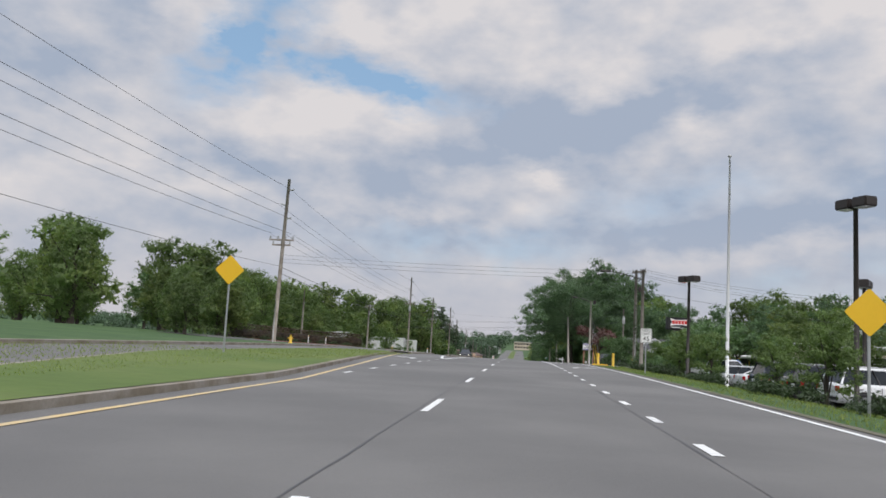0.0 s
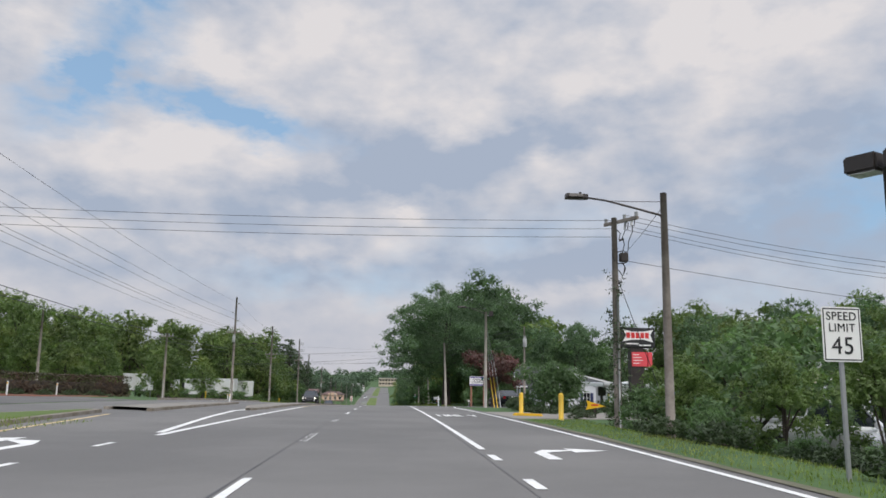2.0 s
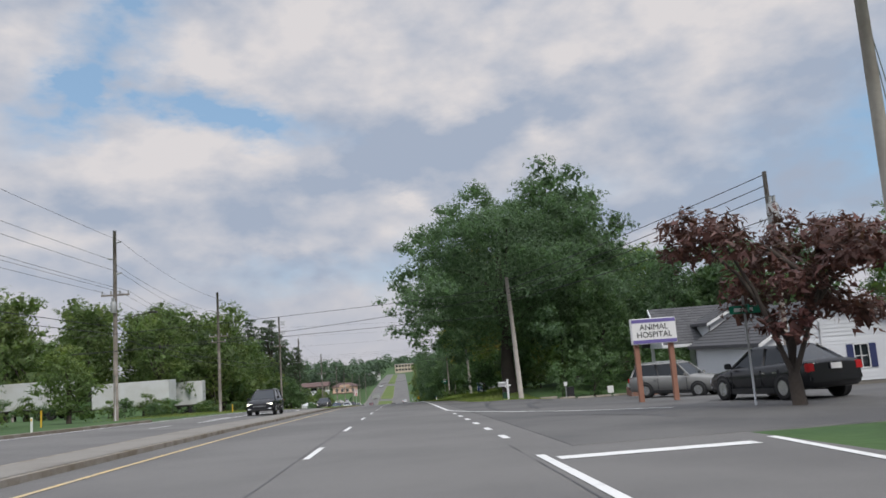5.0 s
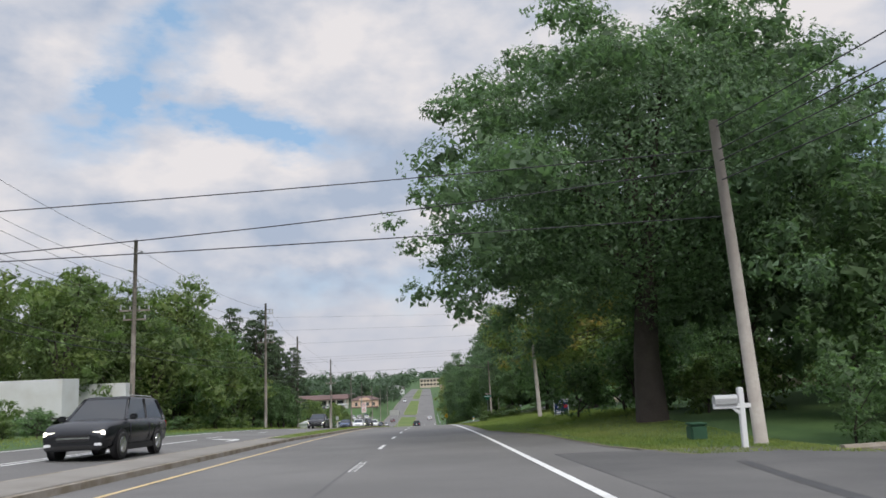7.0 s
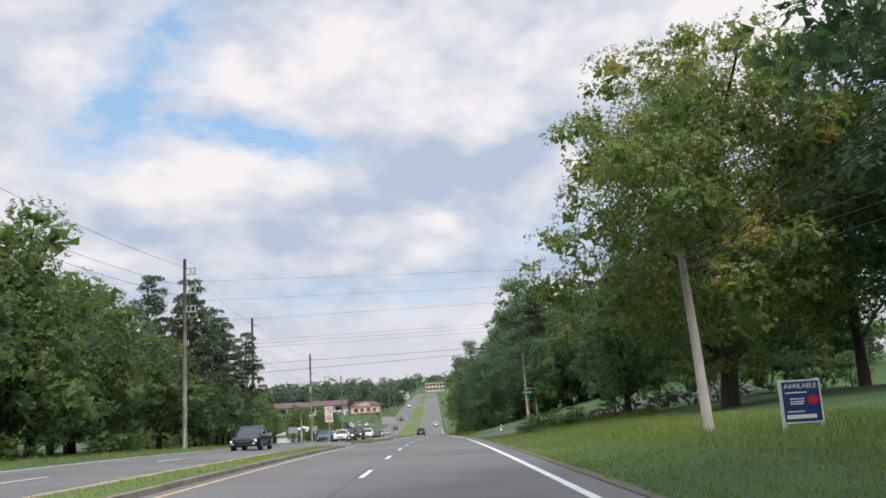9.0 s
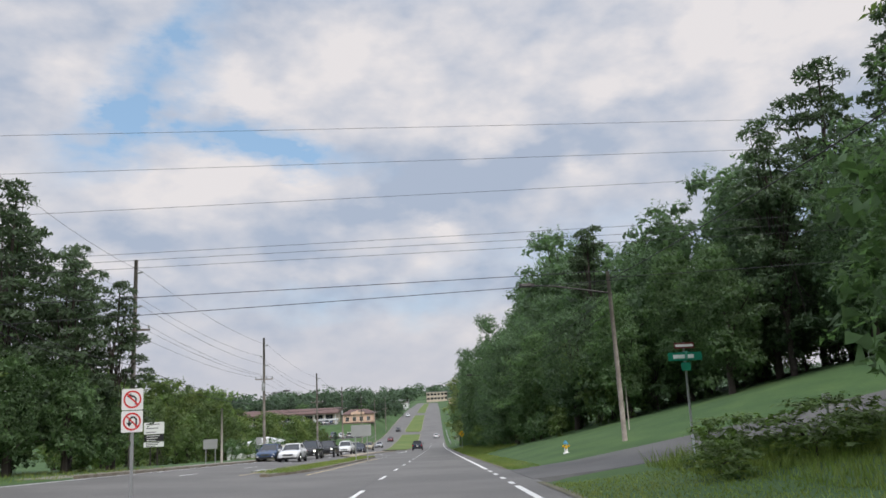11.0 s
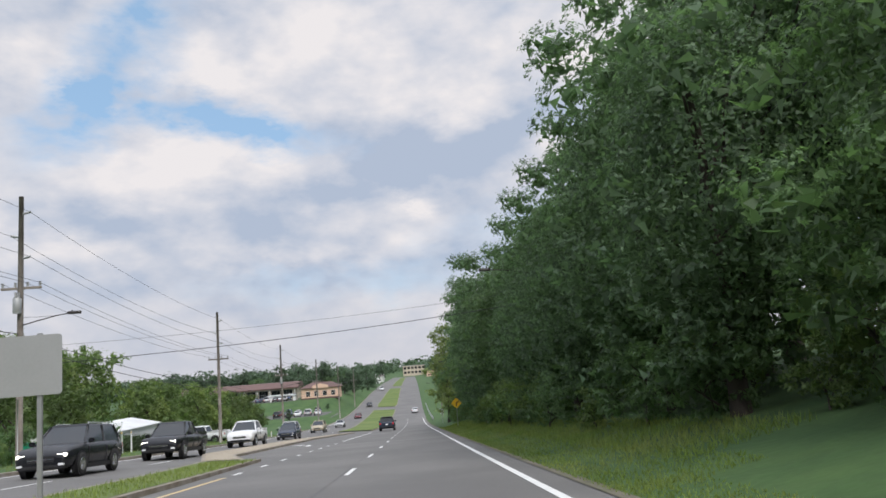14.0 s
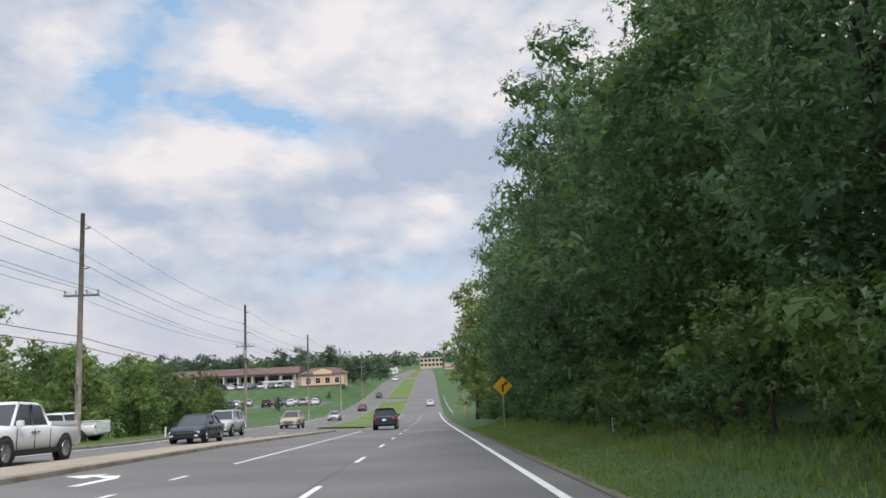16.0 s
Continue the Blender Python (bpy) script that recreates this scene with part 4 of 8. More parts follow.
# background trees on the near side
for i, (x, y, k, s) in enumerate(((48, 92, "left_a", .9), (55, 105, "left_a", 1.0), (46, 118, "left_b", 1.1), (60, 84, "left_c", .8), (66, 70, "left_a", .9), (52, 72, "left_b", .9), (74, 60, "left_a", 1.0),
                               (37, 128, "left_a", .95), (42, 134, "left_c", .9), (30, 170, "left_a", 1.1), (50, 140, "left_a", 1.05), (62, 128, "left_c", .95), (80, 96, "left_a", 1.0), (44, 100, "left_b", .8))):
    plant(k, x, y, s * (1.15 if y > 100 else .78), "dark green tree behind the buildings", turn=i * 91 % 360, group="trees behind the diner")
# the left wood
LW = "green tree of the wood across the road"
spots = []
for i in range(13):
    spots.append((-45 - 5 * (i % 2), 124 + i * 6.2, ("left_a", "left_b", "left_c")[i % 3], .8 + .03 * (i % 5)))
for i in range(9):
    spots.append((-27.0 - 2.4 * (i % 2), 176 + i * 5.4, ("left_c", "left_a", "left_b")[i % 3], .86 + .04 * (i % 4)))
for i in range(8):
    spots.append((-22.2 - 1.2 * (i % 2), 183 + i * 5.0, ("left_b", "edge_m")[i % 2], .76 + .05 * (i % 3)))
for x, y, k, s in ((-36, 100, "left_b", .7), (-42, 92, "left_a", .75), (-33, 88, "left_b", .6), (-48, 80, "left_a", .7), (-29, 80, "left_b", .45), (-31, 72, "left_b", .5), (-38, 66, "left_a", .6),
                   (-45, 110, "left_a", .9), (-52, 124, "left_c", .9), (-44, 60, "left_b", .7), (-52, 50, "left_a", .8), (-60, 100, "left_a", 1.0), (-27.5, 66, "left_b", .42)):
    spots.append((x, y, k, s))
for i, (x, y, k, s) in enumerate(spots):
    plant(k, x, y, s * (1.06 if k == "left_c" else 1.34 if y > 114 else 1.35), LW, turn=i * 113 % 360, group="trees of the wood across the road")
for i, (x, y, k) in enumerate(((-21.5, 222, 1.0), (-23.5, 227, .96), (-21.8, 231, .9), (-25, 220, 1.0), (-18.2, 229, .72), (-19.8, 226, .8))):
    plant("pine_c", x, y, k, "dark pine at the end of the wood", "pine tree", "pine_tree", turn=i * 70)
for i in range(16):
    plant(("shrub", "shrub_light")[i % 2], -19.6 - .8 * (i % 3), 150 + i * 5.2, .8 + .1 * (i % 3), "leafy brush along the far verge", "shrub", "shrub", "brush across the road", sz=.75)
# the valley trees across the road
for i, (x, y, k, s) in enumerate(((-30, 262, "left_b", .62), (-36, 270, "left_a", .62), (-41, 282, "left_a", .75), (-48, 292, "left_c", .7), (-35, 292, "left_b", .6), (-54, 304, "left_a", .8), (-44, 310, "left_b", .8),
                               (-24, 262, "left_b", .4), (-27, 316, "left_b", .62), (-23.5, 322, "left_b", .55), (-25, 337, "left_b", .6), (-24.5, 343, "left_b", .55), (-30, 330, "left_a", .6), (-34, 345, "left_b", .7),
                               (-60, 330, "left_a", .8), (-50, 340, "left_b", .8), (-40, 352, "left_b", .65), (-26, 352, "left_b", .5), (-24, 358, "left_b", .42), (-70, 350, "left_a", .9), (-36, 300, "left_a", .7))):
    plant(k, x, y, s * (1.55 if x < -34 else 1.4), "green tree beside the road in the valley", turn=i * 59 % 360, group="valley trees")
for i, (x, y, z) in enumerate(((-48, 322, 1.55), (-56, 334, 1.6), (-64, 322, 1.6), (-42, 336, 1.4), (-72, 336, 1.6), (-52, 350, 1.5), (-62, 356, 1.5), (-44, 362, 1.3), (-36, 366, 1.0), (-80, 350, 1.6), (-33, 310, .95), (-38, 318, 1.1), (-28, 368, .8), (-30, 380, .8))):
    plant(("left_a", "left_b", "left_a")[i % 3], x, y, z * .95, "dense green tree on the valley slope", turn=i * 97 % 360, group="valley trees")
for i in range(13):
    plant("ball", -20.8 - .05 * i, 288 + 1.55 * i, 1.15, "long dark hedge beside the road", "hedge", "hedge", "dark hedge across the road", turn=i * 33)
# far trees
for k in range(58):
    if k < 30:
        x, y, sc = -24 - 5.6 * (k % 15) + rng.uniform(-2, 2), 534 + 16 * (k // 15) + rng.uniform(-6, 6), rng.uniform(.85, 1.15)
    elif k < 44:
        x, y, sc = -22 - 9 * (k % 7) + rng.uniform(-3, 3), 600 + 40 * ((k - 30) // 7) + rng.uniform(-12, 12), rng.uniform(.8, 1.1)
    else:
        x, y, sc = 16 + 9 * (k % 2) + rng.uniform(-1, 3), 408 + 20 * (k - 44) + rng.uniform(-6, 6), rng.uniform(.75, 1.0)
    plant(("far_a", "far_b", "far_c", "far_a", "far_c")[k % 5], x, y, sc, "distant green tree in the valley", turn=k * 71 % 360, group="distant trees", sink=.8)
plant("far_c", -20.5, 810, 1.35, "large round dark tree beside the far road", turn=20, group="distant trees", sink=1.5)
plant("far_a", -19.5, 655, .8, "distant green tree in the valley", turn=200, group="distant trees", sink=.8)


def far_woods(name, places, size, material, label):
    """Distant woods as one mass of leaf clumps."""
    blobs = []
    for x, y, r in places:
        z = surf(x, y)
        for _ in range(3):
            blobs.append((x + rng.normal() * r * .5, y + rng.normal() * r * .3, z + r * rng.uniform(.3, 1.0), r * rng.uniform(.6, 1.0)))
    n = len(blobs) * 42
    b = np.array(blobs)
    kk = rng.integers(0, len(b), n)
    d = rng.normal(size=(n, 3))
    d /= np.linalg.norm(d, axis=1)[:, None]
    p = b[kk, :3] + d * b[kk, 3:4] * rng.uniform(.8, 1.05, (n, 1))
    return tagged(new(name, leaf_mesh(name, p, d, size, material, .7)), label, "woods", kind="stuff")


far_woods("distant_woods", [(rng.uniform(-420, -30), rng.uniform(640, 1000), rng.uniform(5, 9)) for _ in range(170)] + [(rng.uniform(30, 420), rng.uniform(430, 1000), rng.uniform(5, 9)) for _ in range(120)], 1.5, LEAF_FAR, "distant mixed woods in the valley")
far_woods("distant_woods", [(rng.uniform(-1500, 1500), rng.uniform(1100, 2600), rng.uniform(9, 16)) for _ in range(420)], 3.4, LEAF_FAR, "hazy woods on the far hills")

# dark undergrowth beneath the oaks
for i in range(16):
    plant(("shrub", "shrub_light", "shrub")[i % 3], 12.5 + 2.2 * (i % 8) + rng.uniform(-.6, .6), 152 + 7 * (i // 8) + rng.uniform(-2, 2), rng.uniform(.8, 1.3), "shady undergrowth beneath the oaks", "shrub", "shrub", "undergrowth beneath the oaks")
for i, (x, y, s) in enumerate(((20, 163, .7), (24, 166, .75), (29, 160, .8), (34, 150, .9))):
    plant("edge_m", x, y, s, "leafy young tree beneath the oaks", turn=i * 60)
plant("left_c", -23.3, 192.4, 1.08, LW, turn=33, group="trees of the wood across the road")
for i, (x, y, s) in enumerate(((35, 104, .75), (40, 102, .8), (46, 97, .85), (38, 110, .85), (52, 90, .9), (33, 100, .6))):
    plant("left_a", x, y, s * .98, "dark green tree behind the buildings", turn=i * 101, group="trees behind the diner")
# brush that closes the foot of the trees
for i in range(9):
    plant("shrub", 14.5 + 1.9 * i, 197.4 + .12 * i + rng.uniform(-.3, .3), rng.uniform(.9, 1.2), "leafy brush along the side street", "shrub", "shrub", "brush beside the side street")
for i in range(18):
    plant(("brush", "brush_light")[i % 5 == 0], 14.0 + 1.5 * i, 228.6 - .8 * i + rng.uniform(-.4, .4), rng.uniform(.8, 1.2), "leafy undergrowth at the foot of the wood", "shrub", "shrub", "undergrowth along the wood")

for i, (x, y, k, z) in enumerate(((11.5, 151.5, "shrub", 1.6), (13.2, 147.0, "shrub_light", 1.0), (9.0, 153.5, "shrub", 1.3), (15.0, 146.0, "shrub_light", 1.2), (12.0, 156.0, "shrub", 1.8))):
    plant(k, x, y, z, "leafy sapling beneath the oaks", "shrub", "shrub", "undergrowth beneath the oaks", turn=i * 70)
plant("edge_m", 12.6, 153.0, .55, "leafy young tree beneath the oaks", turn=20)
plant("red_top", 15.8, 262.0, 1.1, "small tree with dark red leaves above the wood", turn=10)

for i, (x, y, z) in enumerate(((-18.6, 223.5, .62), (-20.6, 221.5, .7), (-19.4, 219, .6), (-17.9, 227.5, .45))):
    plant("edge_m", x, y, z, "bushy green tree at the end of the wood", turn=i * 80, group="trees of the wood across the road")

for i, (x, y, z) in enumerate(((-36, 178, 1.25), (-43, 172, 1.3), (-32, 186, 1.2), (-50, 166, 1.3), (-40, 188, 1.3))):
    plant("left_a", x, y, z, LW, turn=i * 83, group="trees of the wood across the road")

# dark trees closing the view behind the diner and the house
for i, (x, y, z) in enumerate(((24, 143, .95), (30, 145, 1.0), (38, 122, 1.0), (36, 112, .9), (42, 108, 1.0), (28, 141, 1.0), (48, 104, 1.0), (56, 96, 1.05), (40, 92, .8), (46, 86, .85), (54, 80, .9), (62, 76, .95), (70, 82, 1.1), (22, 142, .7))):
    plant("edge_c", x, y, z * (.82 if y > 100 else .58), "dark green tree behind the buildings", turn=i * 47, group="trees behind the diner")
# thicket between the car park and the driveway
for i, (x, y, k, z) in enumerate(((10.6, 49.5, "shrub", .4), (11.2, 52.0, "shrub_light", .5), (10.4, 54.2, "shrub", .7), (12.2, 55.0, "shrub", 1.5), (11.6, 58.0, "shrub_light", 1.2), (13.4, 58.6, "shrub", 1.7), (10.9, 60.6, "shrub", .8),
                               (13.0, 62.0, "shrub_light", 1.3), (14.8, 61.0, "shrub", 1.8), (16.4, 59.0, "shrub", 2.0), (15.2, 64.0, "shrub", 1.2), (12.8, 50.6, "shrub", .45), (9.9, 57.0, "shrub", .6), (9.8, 52.6, "shrub", .45))):
    plant(k, x, y, z, "dark tangled shrub beside the car park", "shrub", "shrub", "thicket beside the car park", turn=i * 63)
for i, (x, y, z) in enumerate(((13.2, 60.5, .9), (16.8, 62.5, .95))):
    plant("lot", x, y, z, LOT, group="trees beside the car park", turn=i * 75)
for i, (x, y) in enumerate(((9.9, 74.2), (10.8, 73.7), (11.8, 73.8), (9.5, 75.4), (12.6, 74.3))):
    plant("low_shrub", x, y, .55, "low flowering shrub round the crape myrtle", "shrub", "shrub", turn=i * 50)
for i in range(12):
    plant(("left_b", "left_a", "edge_m")[i % 3], -30 - 5.2 * (i % 6), 70 + 9.5 * (i // 6) + 7 * (i % 3), .55 + .05 * (i % 4), LW, turn=i * 61, group="trees of the wood across the road")

for i in range(10):
    plant(("shrub", "shrub_light")[i % 2], -22.5 - 1.7 * i, 163 - .75 * i + rng.uniform(-.8, .8), rng.uniform(.7, 1.1), "leafy brush before the lorry trailers", "shrub", "shrub", "brush across the road")

# tall undergrowth that closes the foot of the wood
for i in range(30):
    y = 240 + 3.1 * i
    plant(("brush", "brush_light")[i % 2], 8.9 + .9 * (i % 2) + rng.uniform(-.3, .5), y, rng.uniform(.8, 1.1), "tall leafy undergrowth at the foot of the wood", "shrub", "shrub", "undergrowth along the wood")
for i in range(14):
    plant("brush", 11.5 + rng.uniform(-.5, .8), 240 + 5.5 * i, rng.uniform(1.0, 1.3), "dark leafy undergrowth inside the wood", "shrub", "shrub", "undergrowth along the wood")
for i, (x, y, z) in enumerate(((7.3, 268.5, 1.5), (7.0, 273.0, 1.2), (7.4, 277, 1.5), (6.9, 283, 1.1))):
    plant("brush_light", x, y, z * .55, "spreading pale green undergrowth by the verge", "shrub", "shrub", "undergrowth along the wood", turn=i * 77)

for i, (x, y, z) in enumerate(((-24, 128, .62), (-27, 135, .7), (-23, 141, .6), (-31, 126, .7), (-35, 116, .7), (-28, 108, .5))):
    plant("left_b", x, y, z, LW, turn=i * 61, group="trees of the wood across the road")

# brush behind the clinic car park, and before the low white building
for i in range(9):
    plant("brush", 12.5 + 2.3 * i, (134.5 if i < 2 else 137.8) + .5 * (i % 3), rng.uniform(.6, .95), "dark leafy brush behind the clinic car park", "shrub", "shrub", "brush behind the clinic", turn=i * 71)
for i in range(7):
    plant(("brush", "brush_light")[i % 3 == 2], -19.6 - .5 * (i % 2), 262.5 + 3.6 * i, rng.uniform(.5, .7), "dark leafy brush along the far verge", "shrub", "shrub", "brush across the road", turn=i * 71)
for i, (x, y, z) in enumerate(((-44, 372, .8), (-52, 380, .8), (-60, 370, .9), (-70, 384, .9), (-80, 376, 1.0), (-66, 444, .9), (-74, 452, .9), (-68, 464, .8), (-86, 400, .9), (-90, 420, .9), (-30, 430, .35), (-38, 433, .3), (-45, 431, .4), (-24.5, 468, .22))):
    plant(("far_a", "far_c", "far_b")[i % 3], x, y, z * .7, "dark green tree on the valley slope", turn=i * 71, group="valley slope trees")

for i, (x, y, z) in enumerate(((26, 151, .8), (31, 148, .85), (37, 147, .85), (22, 153, .7), (43, 143, .85))):
    plant("edge_c", x, y, z, "dark green tree behind the clinic", turn=i * 80)

for i, (x, y, k, z) in enumerate(((16.5, 243, "edge_c", .85), (20.5, 247, "edge_c", 1.0), (14.6, 235.5, "edge_m", .8), (18.5, 234, "edge_c", .75), (12.6, 238, "brush", 1.2), (15.8, 232.5, "brush", 1.2))):
    plant(k, x, y, z, "dark green tree inside the wood", turn=i * 80, group="trees of the roadside wood")

for i, (x, y, k, z) in enumerate(((20, 60, "left_b", .42), (23.5, 64, "left_b", .45), (18.6, 57, "lot", 1.0), (26.5, 61, "left_b", .45), (21.5, 55, "lot", 1.05))):
    plant(k, x, y, z, "green tree between the car park and the diner", turn=i * 80, group="trees beside the car park")

# second, taller rank of brush along the top of the lawn
for i in range(20):
    plant(("brush", "edge_m", "brush", "brush_light")[i % 4], 12.8 + 1.5 * i, 231.2 - .8 * i + rng.uniform(-.5, .5), rng.uniform(1.25, 1.55) * (.45 if i % 4 == 1 else 1), "tall dense undergrowth at the foot of the wood", "shrub", "shrub", "undergrowth along the wood", turn=i * 53)
for i in range(7):
    plant("edge_c", 22 + 3.6 * i, 236 - 1.2 * i, rng.uniform(.7, .82), "dark green tree inside the wood", turn=i * 71, group="trees of the roadside wood")

# ---- utility poles, street lamps and wires ----


def base_z(x, y):
    return surf(x, y) - paved(x, y)


def insulator(parent, p, q, name="insulator"):
    bm = bmesh.new()
    a, b = Vector(p), Vector(q)
    n = 4
    pts, rad = [], []
    for i in range(n * 2 + 1):
        pts.append(a.lerp(b, i / (n * 2)))
        rad.append(.045 if i % 2 else .075)
    tube(bm, pts, rad, 7)
    return part(name, bm, SIGN_GREY, parent)


def crossarm(parent, z, w, yo=.14, pins=4):
    arm = part("crossarm", boxm(-w / 2, w / 2, yo - .06, yo + .06, z - .06, z + .06, bevel=.01), WOOD_POLE, parent)
    for i in range(pins):
        x = -w / 2 + .08 + (w - .16) * i / (pins - 1)
        insulator(arm, (x, yo, z + .05), (x, yo, z + .3))
    return arm


def lamp_arm(parent, z, reach, up=.46, side=-1):
    arm = part("lamp_arm", tubem([(0, 0, z - .08), (side * reach * .05, 0, z + up * .06), (side * reach * .4, 0, z + up * .47), (side * reach * .75, 0, z + up * .86), (side * reach, 0, z + up)], [.035, .033, .03, .028, .028], 7), DARK_METAL, parent)
    part("stay_wire", tubem([(0, 0, z + up * .9), (side * reach * .4, 0, z + up * .84), (side * reach * .72, 0, z + up * .85)], .009, 4), DARK_METAL, arm)
    bm = bmesh.new()
    loft(bm, [[(side * (reach + s), y * w, z + up + h) for y, h in ((-1, 0), (-.8, .09), (.8, .09), (1, 0), (.7, -.05), (-.7, -.05))] for s, w in ((-.05, .05), (.1, .13), (.5, .15), (.58, .11))])
    part("lamp_head", bm, DARK_METAL, arm)
    part("photocell", tubem([(side * (reach + .16), 0, z + up + .08), (side * (reach + .16), 0, z + up + .15)], .035, 8), DARK_METAL, arm)
    return arm


def utility_pole(x, y, top, label, lean=(0, 0), r=.15, wood=WOOD_POLE, posts=(), arm=None, arm2=None, lamp=None, can=None, group="utility poles", low=None, guy=None, flood=False):
    """A wooden pole with its fittings; heights are given from the top downwards."""
    z0 = base_z(x, y)
    h = top - z0
    p = thing("utility_pole", label, "utility pole", pose(x, y, z0, 0, 0, 0), group)
    part("pole", tubem([(0, 0, -.5), (lean[0] * .5, lean[1] * .5, h * .5), (lean[0], lean[1], h)], [r, r * .85, r * .68], 10), wood, p)
    for dz, s in posts:
        k = 1 - dz / h
        cx = lean[0] * k
        insulator(p, (cx + s * .1, lean[1] * k, h - dz), (cx + s * .48, lean[1] * k, h - dz + .08), "post_insulator")
    if arm:
        crossarm(p, h - arm[0], arm[1])
    if arm2:
        crossarm(p, h - arm2[0], arm2[1], .17, 3)
    if lamp:
        lamp_arm(p, h - lamp[0], lamp[1], side=lamp[2] if len(lamp) > 2 else -1)
    if can:
        c = part("transformer", tubem([(can[1], -.28, h - can[0]), (can[1], -.28, h - can[0] - .06), (can[1], -.28, h - can[0] - .75), (can[1], -.28, h - can[0] - .8)], [.16, .2, .2, .17], 12), SIGN_GREY, p, "grey transformer can")
        insulator(c, (can[1] - .07, -.28, h - can[0]), (can[1] - .07, -.28, h - can[0] + .25))
        insulator(c, (can[1] + .07, -.28, h - can[0]), (can[1] + .07, -.28, h - can[0] + .25))
    if low:
        part("riser_pipe", tubem([(.02, -r - .03, 0), (.02, -r - .03, low)], .03, 6), SIGN_GREY, p)
    if flood:
        fl = part("floodlight", boxm(.25, .55, -.18, .12, h - .35, h + .05, bevel=.03), DARK_METAL, p)
        part("bracket", tubem([(0, 0, h - .3), (.4, 0, h - .3)], .025, 6), STEEL, fl)
    return p


TALL = "tall weathered wooden power pole with staggered insulators"
POSTS = ((.9, 1), (2.1, -1), (3.2, 1))
LEFT_POLES = [(-17.9, 60.9, 11.9), (-18.6, 138.3, 10.0), (-17.6, 165.3, 7.8), (-17.7, 207.4, 7.5), (-17.8, 230.8, 4.7), (-17.6, 269.0, 2.1), (-17.5, 308.2, -1.0), (-18.6, 351.9, -2.9), (-18.8, 398, -4.6), (-18.7, 445, -6.0), (-18.6, 500, -6.0)]
for i, (x, y, t) in enumerate(LEFT_POLES):
    utility_pole(x, y, t, TALL if i != 3 else "tall wooden pole carrying stacked switch brackets", lean=(.3, 0) if i == 0 else (.04, 0), r=.17, posts=POSTS if i != 3 else (), arm=(4.7 if i else 4.9, 2.0), arm2=(5.3, 1.5) if i in (0, 2) else None,
                 lamp=(6.6, 2.4, 1) if i in (1, 5, 7) else None, can=(5.2, .0) if i in (1, 5, 7) else None, low=3.2)
px, py, pt = LEFT_POLES[3]
for dz in (.9, 2.4, 3.9):
    br = part("switch_bracket", boxm(-.05, .95, -.05, .05, -.05, .05), SIGN_GREY, None)
    tagged(br, "grey steel switch bracket mounted on a power pole", "bracket")
    br.matrix_basis = pose(px, py, pt - dz - .35)
    part("bracket_rail", boxm(-.05, .95, -.05, .05, .45, .52), SIGN_GREY, br)
    for k in range(3):
        insulator(br, (.15 + .35 * k, 0, .05), (.15 + .35 * k, 0, .45))
utility_pole(-22.3, 120, 4.2, "plain wooden pole with a short crossarm", r=.15, arm=(.35, 1.3), low=2)
utility_pole(-27, 100, 5.0, "slim wooden pole across the road", r=.12)
utility_pole(9.33, 54.0, 5.2, "wooden street lamp pole beside the car park", wood=WOOD_POLE, r=.13, lamp=(.66, 2.2), group="roadside poles")


